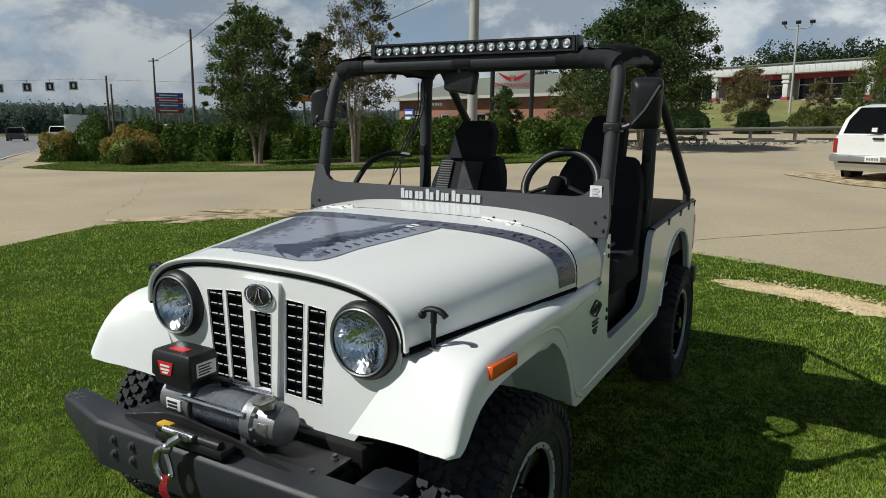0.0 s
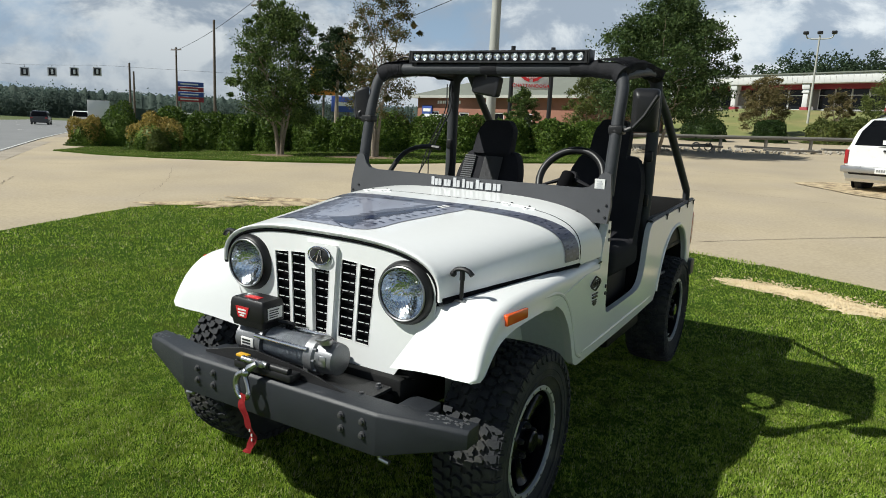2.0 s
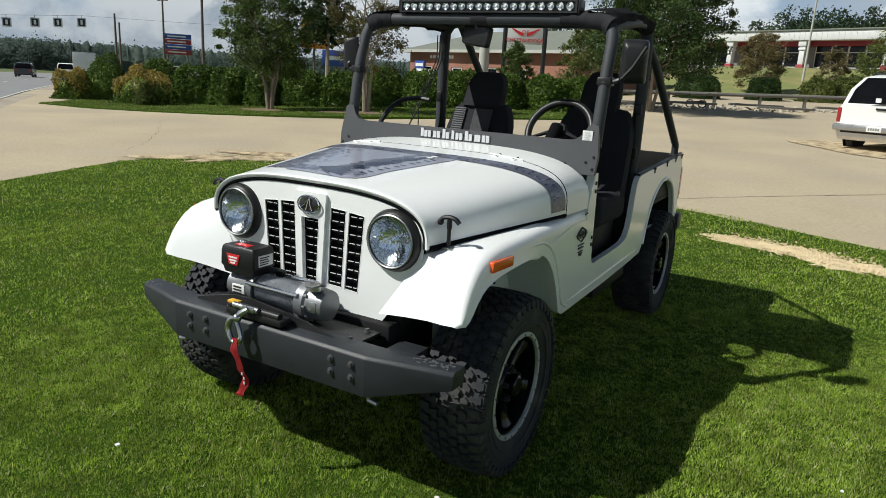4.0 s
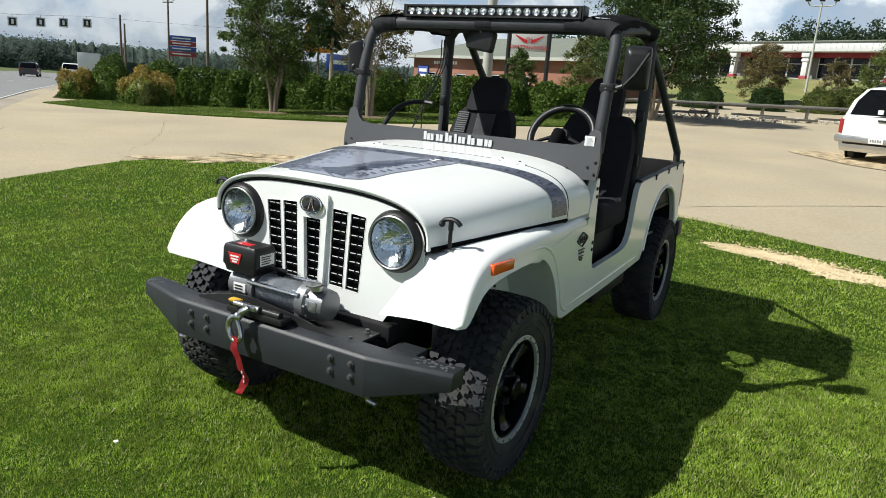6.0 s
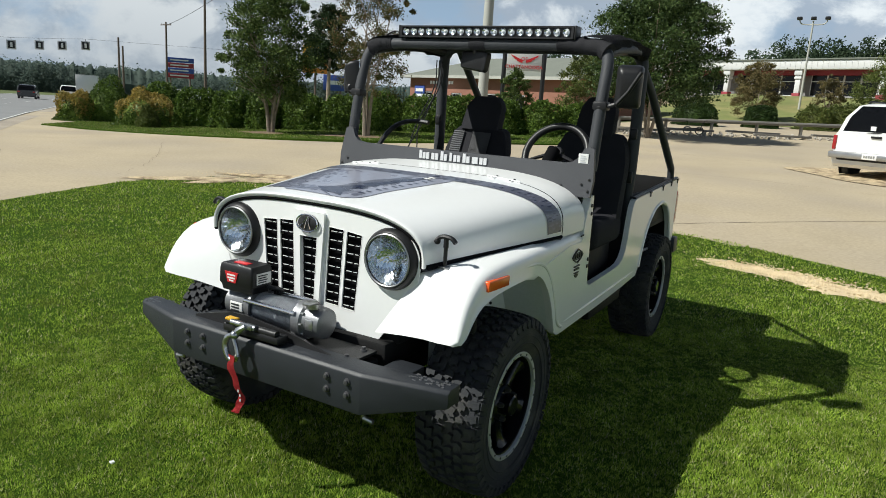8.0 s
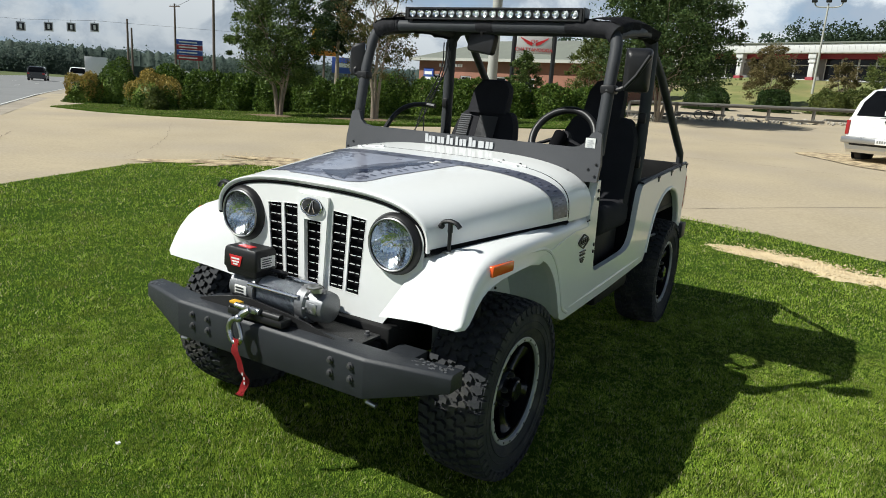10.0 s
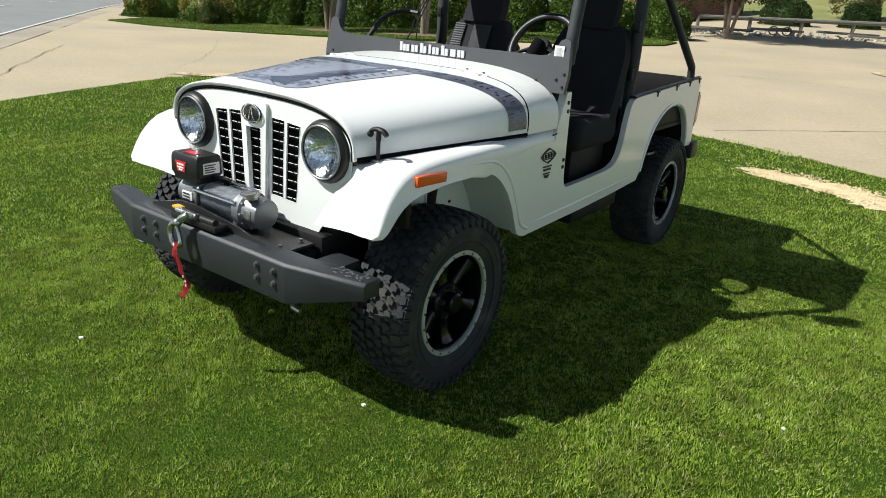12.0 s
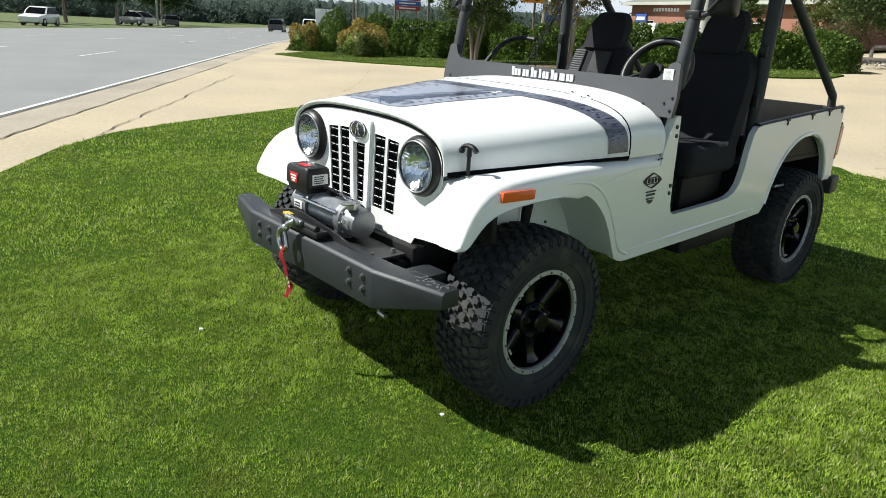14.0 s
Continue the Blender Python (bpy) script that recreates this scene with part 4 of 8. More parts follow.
box(bm, (0.668, FRAME_Y - 0.0165 + 0.016, 1.268), (0.716, FRAME_Y - 0.0125 + 0.016, 1.318))
sticker = part("sticker", bm, PAPER, panel, "white square label")
bm = bmesh.new()
for k, z in enumerate((1.277, 1.287, 1.297, 1.307)):
    box(bm, (0.678, FRAME_Y - 0.0185 + 0.016, z - 0.003), (0.706 - 0.006 * (k % 2), FRAME_Y - 0.0160 + 0.016, z + 0.003))
part("sticker_print", bm, PRINT_GREY, sticker)
# maker's mark on the frame, drawn as plain light bars
bm = bmesh.new()
yy = FRAME_Y - 0.0165


def stroke(bm, x0, x1, z0, z1):
    for a in ((x0, z0, x1, z1),):
        y0 = yy + 0.16 * ((a[1] + a[3]) / 2 - 1.2)
        box(bm, (a[0], y0 - 0.003, a[1]), (a[2], y0 + 0.004, a[3]))


x = -0.218
for wdt, tall in ((0.066, 0.044), (0.046, 0.034), (0.044, 0.047), (0.014, 0.044), (0.044, 0.034), (0.046, 0.047), (0.032, 0.034), (0.046, 0.034)):
    b = 1.216
    n_bar = max(1, round(wdt / 0.022))
    for q in range(n_bar):
        xa = x + wdt * q / n_bar
        stroke(bm, xa, xa + wdt / n_bar - (0.005 if n_bar > 1 else 0), b, b + (tall if q == 0 else 0.034))
    x += wdt + 0.0105
part("frame_mark", bm, PRINT_GREY, panel, "light grey maker's mark drawn as plain bars")

hoop_half = [(0.720, 0.845, 1.24), (0.720, 0.862, 1.38), (0.719, 0.905, 1.60), (0.715, 0.945, 1.735), (0.695, 0.970, 1.795), (0.655, 0.984, 1.822), (0.60, 0.990, 1.830)]
path = curve(hoop_half, 5) + [Vector((x, 0.990, 1.832)) for x in (0.3, 0.0, -0.3)] + [Vector((-p.x, p.y, p.z)) for p in reversed(curve(hoop_half, 5))]
bm = bmesh.new()
tube(bm, path, 0.029, 14)
hoop = part("front_hoop", bm, FOAM, car, "dark front roll hoop of the windshield frame")
for s in (1, -1):
    bm = bmesh.new()
    tube(bm, [(s * 0.7195, 0.890, 1.53), (s * 0.7195, 0.896, 1.555)], 0.033, 14)
    part("hoop_clamp", bm, BLACK_SATIN, hoop)
    bm = bmesh.new()  # padded corner sleeve, creased
    mid = curve([(s * 0.62, 0.989, 1.829), (s * 0.60, 0.990, 1.831), (s * 0.58, 0.991, 1.832), (s * 0.56, 0.991, 1.832)], 4)
    tube(bm, mid, [0.033 + 0.002 * ((i * 7) % 3 - 1) for i in range(len(mid))], 14)
    part("fabric_sleeve", bm, FABRIC, hoop)
bm = bmesh.new()
mid = [Vector((-0.06 + 0.012 * i, 0.990, 1.833)) for i in range(9)]
tube(bm, mid, [0.0305, 0.033, 0.032, 0.0335, 0.0315, 0.0335, 0.032, 0.033, 0.0305], 14)
part("fabric_sleeve", bm, FABRIC, hoop)

for s in (1, -1):
    bm = bmesh.new()   # loose black fabric gathered over the hoop's corner
    pts = curve([(s * (0.44 if s > 0 else 0.56), 0.987, 1.834), (s * (0.50 if s > 0 else 0.60), 0.987, 1.833), (s * 0.58 if s > 0 else -0.63, 0.986, 1.829), (s * 0.66, 0.978, 1.819), (s * 0.705, 0.965, 1.797)], 5)
    fr_ = frames(pts)
    rings = []
    for i, (p, u, v) in enumerate(fr_):
        q = i / (len(fr_) - 1)
        rings.append([p + u * (((0.031 if s > 0 else 0.029) + 0.010 * q + 0.006 * noise.noise((i * 0.6, a * 1.3, s))) * math.cos(a)) + v * ((0.031 + 0.014 * q + 0.008 * noise.noise((i * 0.5, a * 1.1, s + 4))) * math.sin(a)) for a in [2 * math.pi * k / 14 for k in range(14)]])
    loft(bm, rings)
    part("gathered_fabric", bm, FABRIC, hoop, "black fabric gathered over the corner", sharp=70)
# main hoop behind the seats, roof bars, rear braces
half = [(0.672, 1.76, 0.66), (0.672, 1.76, 1.30), (0.670, 1.76, 1.76), (0.650, 1.76, 1.845), (0.61, 1.76, 1.880), (0.54, 1.76, 1.888)]
path = curve(half, 5) + [Vector((0, 1.76, 1.890))] + [Vector((-p.x, p.y, p.z)) for p in reversed(curve(half, 5))]
bm = bmesh.new()
tube(bm, path, [0.028 + 0.007 * ramp(1.02, 1.12, p.z) for p in path], 12)
cage = part("main_hoop", bm, FOAM, car, "black main roll hoop")
for s in (1, -1):
    bm = bmesh.new()
    tube(bm, curve([(s * 0.690, 0.955, 1.785), (s * 0.694, 1.15, 1.822), (s * 0.690, 1.45, 1.856), (s * 0.655, 1.75, 1.856)], 5), 0.026, 12)
    part("roof_bar", bm, FOAM, cage)
    bm = bmesh.new()
    tube(bm, [(s * 0.650, 1.77, 1.83), (s * 0.680, 2.00, 1.66), (s * 0.705, 2.74, 1.16), (s * 0.705, 2.76, 1.08)] if s > 0 else [(-0.560, 1.77, 1.87), (-0.580, 2.00, 1.69), (-0.66, 2.74, 1.16), (-0.67, 2.76, 1.08)], 0.025, 12)
    part("rear_brace", bm, FOAM, cage)
    bm = bmesh.new()
    box(bm, (s * 0.675, 2.70, 1.075), (s * 0.738, 2.82, 1.092), 0.004)
    part("brace_foot", bm, BLACK_SATIN, cage)
    bm = bmesh.new()  # belt hanging from the main hoop
    tube(bm, curve([(s * 0.655, 1.735, 1.42), (s * 0.64, 1.71, 1.25), (s * 0.655, 1.68, 1.05), (s * 0.62, 1.64, 0.78)], 5), 0.022, 8, 0.12)
    part("seat_belt", bm, FABRIC, cage)
    for za, zb in ((1.36, 1.44), (1.10, 1.19)):
        bm = bmesh.new()
        box(bm, (s * 0.672 - 0.022, 1.718, za + 0.015), (s * 0.672 + 0.022, 1.745, zb), 0.010)
        part("belt_anchor", bm, PLASTIC, cage)
for k, x in enumerate((-0.69, -0.71, -0.67)):
    bm = bmesh.new()
    tube(bm, curve([(x, 1.73, 1.80), (x + 0.02, 1.68, 1.62), (x - 0.03 - 0.02 * k, 1.60, 1.38), (x - 0.05, 1.45 + 0.05 * k, 1.20)], 5), 0.004, 5)
    part("hanging_cord", bm, PLASTIC, cage)

# fabric roof stretched between the hoops
bm = bmesh.new()
rows = []
for j in range(15):
    f = j / 14
    y = 0.975 + 0.80 * f
    row = []
    for i in range(25):
        g = i / 24
        x = -0.72 + 1.44 * g
        edge = abs(2 * g - 1)
        z = 1.842 + 0.052 * f + 0.012 * math.sin(math.pi * f) - 0.055 * edge ** 6 + 0.006 * noise.noise((x * 6, y * 7, 0)) - 0.012 * math.sin(math.pi * g) * math.sin(math.pi * f)
        row.append(Vector((x, y, z)))
    rows.append(row)
loft(bm, rows, False)
bmesh.ops.solidify(bm, geom=bm.faces[:], thickness=0.006)
roof = part("fabric_roof", bm, FABRIC, car, "black fabric roof stretched over the cage", sharp=60)
for s in (1, -1):
    bm = bmesh.new()   # edge wrap over the roof bar with folds
    rows = []
    for j in range(17):
        f = j / 16
        y = 0.955 + 0.82 * f
        fold = 0.008 * noise.noise((s * 3.0, y * 9, 2)) + 0.005 * math.sin(y * 31)
        top = 1.842 + 0.026 * math.sin(math.pi * min(1, f * 1.1)) + 0.046 * f
        rows.append([Vector((s * (0.57 - 0.03 * f), y, top + 0.028)), Vector((s * 0.66, y, top + 0.024 + fold)), Vector((s * (0.712 + fold), y, top + 0.004)),
                     Vector((s * (0.722 + fold - 0.02 * f), y, top - 0.03)), Vector((s * (0.712 - 0.03 * f), y, top - 0.062 + fold * 2)), Vector((s * 0.665, y, top - 0.066))])
    loft(bm, rows, False)
    bmesh.ops.solidify(bm, geom=bm.faces[:], thickness=0.004)
    part("roof_edge", bm, FABRIC, roof, sharp=60)

# light bar on the hoop
bar = thing("light_bar", "long black light bar with a single row of round clear lamps", "light bar")
bar.parent = None
bar.matrix_basis = Matrix.Translation((0.018, 0.985, 1.889)) @ Matrix.Rotation(radians(0.35), 4, "Y") @ Matrix.Diagonal((0.945, 1, 0.96, 1))
bm = bmesh.new()
box(bm, (-0.540, -0.028, -0.032), (0.540, 0.035, 0.034), 0.005)
for k in range(60):
    xx = -0.53 + k * 0.018
    box(bm, (xx - 0.002, 0.033, -0.028), (xx + 0.002, 0.055, 0.030))
part("housing", bm, BLACK_SATIN, bar)
bm = bmesh.new()
holed(bm, [(-0.538, -0.031), (0.538, -0.031), (0.538, 0.033), (-0.538, 0.033)], [[(-0.525, -0.023), (0.525, -0.023), (0.525, 0.025), (-0.525, 0.025)]], "Y", -0.036, -0.027)
part("bezel", bm, BLACK_SATIN, bar)
for s in (1, -1):
    bm = bmesh.new()
    box(bm, (s * 0.541, -0.034, -0.033), (s * 0.551, 0.04, 0.036), 0.003)
    part("end_cap", bm, PLASTIC, bar)
    bm = bmesh.new()
    box(bm, (s * 0.505, -0.02, -0.060), (s * 0.530, 0.03, -0.030), 0.003)
    part("bracket", bm, BLACK_SATIN, bar)
for k in range(20):
    xx = -0.497 + 0.994 * k / 19
    bm = bmesh.new()
    spin(bm, [(-0.0275, 0.0), (-0.0275, 0.006), (-0.029, 0.012), (-0.034, 0.0205), (-0.030, 0.0222)], (xx, 0, 0.001), "Y", 18)
    cup = part("reflector", bm, CHROME, bar)
    bm = bmesh.new()
    ball(bm, (xx, -0.031, 0.001), 0.0085, 8, (1, 0.5, 1))
    part("lamp_bead", bm, PAPER, cup)
    bm = bmesh.new()
    spin(bm, [(-0.0355, 0.0), (-0.0352, 0.012), (-0.034, 0.0212)], (xx, 0, 0.001), "Y", 18)
    g = part("lens", bm, LENS_GLASS, cup)
    g.visible_shadow = False
bm = bmesh.new()
tube(bm, curve([(-0.545, 0.0, -0.01), (-0.60, 0.0, 0.005), (-0.66, 0.0, -0.02), (-0.70, -0.01, -0.07), (-0.715, -0.03, -0.13)], 5), 0.005, 6)
part("wiring", bm, PLASTIC, bar)

# mirrors
for s, tilt in ((1, -8), (-1, 10)):
    bm = bmesh.new()
    tube(bm, curve([(s * 0.722, 0.89, 1.545), (s * 0.775, 0.875, 1.548), (s * (0.80 + 0.02 * s), 0.875, 1.572), (s * (0.80 + 0.03 * s), 0.885, 1.59)], 5), 0.011, 8)
    box(bm, (s * 0.722 - 0.035, 0.86, 1.525), (s * 0.722 + 0.035, 0.925, 1.565), 0.008)
    mir = part("side_mirror", bm, PLASTIC, car, "black rectangular side mirror on a clamp arm")
    m = Matrix.Translation((0.846, 0.885, 1.637) if s > 0 else (-0.775, 0.935, 1.625)) @ Euler((radians(6), 0, radians(14 if s > 0 else -58))).to_matrix().to_4x4()
    bm = bmesh.new()
    rings = []
    for yy, k in ((-0.062, 0.60), (-0.052, 0.80), (-0.030, 0.95), (0.0, 1.0), (0.022, 1.0), (0.026, 0.97)):
        o = rounded([(-0.060 * k, -0.098 * k), (0.060 * k, -0.098 * k), (0.060 * k, 0.098 * k), (-0.060 * k, 0.098 * k)], 0.022 * k, 4)
        rings.append([m @ Vector((a, yy, b)) for a, b in o])
    loft(bm, rings)
    part("mirror_shell", bm, PLASTIC, mir)
    bm = bmesh.new()
    tube(bm, [m @ Vector(p) for p in ((-0.045 * s, -0.060, -0.075), (0.0, -0.066, -0.02), (0.05 * s, -0.058, 0.07))], 0.010, 6)
    part("shell_rib", bm, PLASTIC, mir)
    bm = bmesh.new()
    prism(bm, rounded([(-0.078, -0.108), (0.078, -0.108), (0.078, 0.108), (-0.078, 0.108)], 0.022, 4), "Y", 0.025, 0.029)
    bm.transform(m @ Matrix.Diagonal((0.70, 1, 0.82, 1)))
    part("mirror_face", bm, MIRROR, mir)
bm = bmesh.new()
m = Matrix.Translation((-0.045, 1.035, 1.748)) @ Euler((radians(-8), radians(4), radians(-12))).to_matrix().to_4x4()
rings = []
for yy, k in ((-0.028, 0.86), (-0.022, 0.96), (0.0, 1.0), (0.012, 0.98)):
    o = rounded([(-0.088 * k, -0.048 * k), (0.088 * k, -0.058 * k), (0.092 * k, 0.052 * k), (-0.092 * k, 0.048 * k)], 0.02, 4)
    rings.append([m @ Vector((a, yy, b)) for a, b in o])
loft(bm, rings)
inner = part("rear_view_mirror", bm, PLASTIC, car, "wide black interior mirror hung from the front hoop")
bm = bmesh.new()
tube(bm, [(-0.045, 1.00, 1.825), (-0.045, 1.02, 1.79), (-0.045, 1.035, 1.76)], 0.012, 8)
part("mirror_stem", bm, PLASTIC, inner)

# seats
def seat(x, grey):
    st = thing("front_seat", "dark bucket seat with ribbed centre, its sunlit part painted lighter grey" if grey else "black cloth bucket seat with headrest", "seat", "front seats")
    st.matrix_basis = Matrix.Translation((x, 0 if grey else -0.09, 0.60)) @ Matrix.Diagonal((1, 1, 1.0 if grey else 1.03, 1))
    bm = bmesh.new()
    box(bm, (-0.25, 1.20, 0.18), (0.25, 1.70, 0.34), 0.05, 4)
    part("cushion", bm, SEAT_BLACK, st)
    bm = bmesh.new()
    box(bm, (-0.20, 1.25, 0.0), (0.20, 1.66, 0.19), 0.01)
    part("seat_base", bm, UNDER, st)
    def slab(w0, w1, z0, z1, dy, th, bev, mater, name, parent, label=""):
        bm = bmesh.new()
        rings = []
        for k in range(9):
            f = k / 8
            z = z0 + (z1 - z0) * f
            w = (w0 + (w1 - w0) * f) * (1 - 0.10 * max(0, (f - 0.75) / 0.25) ** 2)
            y = 1.63 + 0.26 * (z - 0.30) / 0.65 + dy
            t = th * (1 - 0.25 * f)
            ring = []
            for a in range(20):
                an = 2 * math.pi * a / 20
                c, sn = math.cos(an), math.sin(an)
                ring.append(Vector((w * (1 - bev * max(0, 2 * f - 1) ** 3 - 0.10 * bev * (1 - f)) * math.copysign(abs(c) ** 0.45, c), y + t * math.copysign(abs(sn) ** 0.6, sn) - 0.03 * abs(c) ** 6 * (1 if sn < 0 else 0), z)))
            rings.append(ring)
        top = [v.lerp(Vector((0, 1.63 + 0.26 * (z1 - 0.30) / 0.65 + dy, z1)), 0.12) + Vector((0, 0, 0.018)) for v in rings[-1]]
        top2 = [v.lerp(Vector((0, 1.63 + 0.26 * (z1 - 0.30) / 0.65 + dy, z1)), 0.45) + Vector((0, 0, 0.026)) for v in rings[-1]]
        rings += [top, top2]
        loft(bm, rings)
        return part(name, bm, mater, parent, label, sharp=60)
    back = slab(0.25, 0.225, 0.26, 0.755, 0.0, 0.085, 0.10, SEAT_BLACK, "backrest", st)
    head = slab(0.140 if grey else 0.118, 0.132 if grey else 0.110, 0.762, 0.955, -0.03, 0.060, 0.14, SEAT_BLACK, "headrest", st)
    bm = bmesh.new()
    for q in (-0.06, 0.06):
        tube(bm, [(q, 1.80, 0.74), (q, 1.835, 0.86)], 0.007, 8)
    part("headrest_post", bm, STEEL, st)
    if grey:
        # ribs and smooth panel carry the sunlit tone of the cover
        bm = bmesh.new()
        for k in range(30):
            f = k / 29
            z = 0.34 + 0.40 * f
            y = 1.63 + 0.26 * (z - 0.30) / 0.65 - 0.075 * (1 - 0.25 * f * 0.9) - 0.016
            tube(bm, [(-0.185, y + 0.012, z), (-0.14, y, z), (-0.10, y, z)], 0.0068, 6)
        part("ribbed_panel", bm, SEAT_SUNLIT, back, "ribbed seat cloth in the lighter sunlit tone")
        bm = bmesh.new()
        rings = []
        for k in range(7):
            f = k / 6
            z = 0.33 + 0.415 * f
            y = 1.63 + 0.26 * (z - 0.30) / 0.65 - 0.076 * (1 - 0.25 * f * 0.9) - 0.022
            rings.append([Vector((-0.035, y, z)), Vector((0.03, y - 0.004, z)), Vector((0.10, y, z))])
        loft(bm, rings, False)
        bmesh.ops.solidify(bm, geom=bm.faces[:], thickness=0.006)
        part("smooth_panel", bm, SEAT_SUNLIT, back, "smooth seat cloth in the lighter sunlit tone")
    return st


seat(-0.36, True)
seat(0.450, False)

# steering wheel, grab handle
bm = bmesh.new()
wm = Matrix.Translation((0.425, 1.135, 1.285)) @ Euler((radians(-32), 0, 0)).to_matrix().to_4x4()
tube(bm, [wm @ Vector((0.172 * math.cos(a), 0, 0.172 * math.sin(a))) for a in [2 * math.pi * i / 48 for i in range(49)]], 0.0195, 10, caps=False)
wheel = part("steering_wheel", bm, PLASTIC, car, "black three-spoke steering wheel")
bm = bmesh.new()
for a in (200, 340, 270):
    a = radians(a)
    tube(bm, [wm @ Vector((0.04 * math.cos(a), -0.01, 0.04 * math.sin(a))), wm @ Vector((0.12 * math.cos(a), -0.005, 0.12 * math.sin(a))), wm @ Vector((0.170 * math.cos(a), 0, 0.170 * math.sin(a)))], [0.024, 0.016, 0.014], 8, 0.5)
part("spoke", bm, FABRIC, wheel)
bm = bmesh.new()
spin(bm, [(-0.02, 0.0), (-0.02, 0.036), (0.0, 0.045), (0.02, 0.045), (0.024, 0.0)], (0, 0, 0), "Y", 24)
bm.transform(wm)
part("hub", bm, FABRIC, wheel)
bm = bmesh.new()
tube(bm, [wm @ Vector((0, -0.04, 0)), (0.41, 0.93, 1.12)], 0.035, 12)
part("column", bm, DARK, wheel)
bm = bmesh.new()
tube(bm, curve([(-0.66, 0.98, 1.20), (-0.64, 1.10, 1.33), (-0.57, 1.14, 1.385), (-0.48, 1.16, 1.40), (-0.40, 1.16, 1.395)], 6), 0.014, 8)
part("grab_handle", bm, PLASTIC, car, "black curved grab handle")
for q, x in ((1, -0.70), (2, -0.62)):
    bm = bmesh.new()
    box(bm, (x, 0.93, 1.19), (x + 0.05, 0.99, 1.235), 0.01)
    part("handle_mount", bm, PLASTIC, car)

# hood catches, hinges, rubber stops
for s in (1, -1):
    x0, y0 = s * 0.572, -0.258
    bm = bmesh.new()
    tube(bm, [(x0, y0, 0.932), (x0, y0, 1.005)], 0.0075, 10)
    tube(bm, [(x0, y0, 1.000), (x0, y0, 1.035)], [0.010, 0.009], 10)
    tube(bm, curve([(x0 - 0.040, y0 - 0.004, 1.016), (x0 - 0.026, y0 - 0.004, 1.034), (x0, y0 - 0.004, 1.041), (x0 + 0.026, y0 - 0.004, 1.036), (x0 + 0.042, y0 - 0.004, 1.022)], 4), 0.0105, 8, 0.8)
    ball(bm, (x0 - s * 0.034, y0 - 0.004, 1.020), 0.0125, 8)
    catch = part("hood_catch", bm, PLASTIC, car, "black rubber T-handle hood catch")
    bm = bmesh.new()
    tube(bm, [(x0, y0, 0.918), (x0, y0, 0.945)], 0.006, 8)
    box(bm, (x0 - 0.022, y0 - 0.016, 0.924), (x0 + 0.022, y0 + 0.016, 0.931), 0.002)
    part("catch_base", bm, STEEL, catch)
for s in (1, -1):
    bm = bmesh.new()
    xh = s * 0.40
    for dx in (-0.045, 0.045):
        za, zb = hood_z(xh + dx, 0.50), hood_z(xh + dx, 0.60)
        box(bm, (xh + dx - 0.011, 0.520, za - 0.006), (xh + dx + 0.011, 0.588, zb - 0.002), 0.002)
    tube(bm, [(xh - 0.085, 0.553, hood_z(xh - 0.085, 0.553) + 0.003), (xh + 0.085, 0.553, hood_z(xh + 0.085, 0.553) + 0.003)], 0.005, 8)
    hg = part("hood_hinge", bm, WHITE, car, "white hood hinge")
    bm = bmesh.new()
    for dx in (-0.045, 0.045):
        for yy in (0.530, 0.578):
            ball(bm, (xh + dx, yy, hood_z(xh + dx, yy) + 0.003), 0.0065, 8, (1, 1, 0.6))
    part("hinge_bolt", bm, INK, hg)


# graphics on the hood: a pale panel with mountains, a mottled edge, and a dark stripe across
def on_hood(x, y, lift):
    return Vector((x, y, hood_z(x, y) + lift))


def patch(bm, pts, lift):
    """A small flat outline laid on the hood's skin."""
    c = Vector((sum(p[0] for p in pts) / len(pts), sum(p[1] for p in pts) / len(pts)))
    mid = bm.verts.new(on_hood(c.x, c.y, lift))
    vs = [bm.verts.new(on_hood(x, y, lift)) for x, y in pts]
    for i in range(len(vs)):
        bm.faces.new((vs[i], vs[(i + 1) % len(vs)], mid))


def panel_right(y):
    return 0.136 + 0.119 * (y + 0.24) / 0.51


bm = bmesh.new()
rows = []
for j in range(27):
    y = -0.268 + 0.623 * j / 26
    left = -0.365 - 0.075 * ramp(-0.2, 0.4, y)
    start = left + 0.16 * (1 - ramp(-0.275, -0.17, y))
    right = panel_right(min(y, 0.30)) + 0.018 * ramp(-0.05, -0.2, y) - 0.05 * ramp(-0.235, -0.268, y)
    rows.append([on_hood(start + (right - start) * i / 24, y + 0.02 * (1 - i / 24) * (1 - j / 26), 0.0022) for i in range(25)])
loft(bm, rows, False)
graphic = part("hood_graphic", bm, DECAL_PALE, hood, "pale grey printed hood panel", sharp=80)
rnd = random.Random(4)
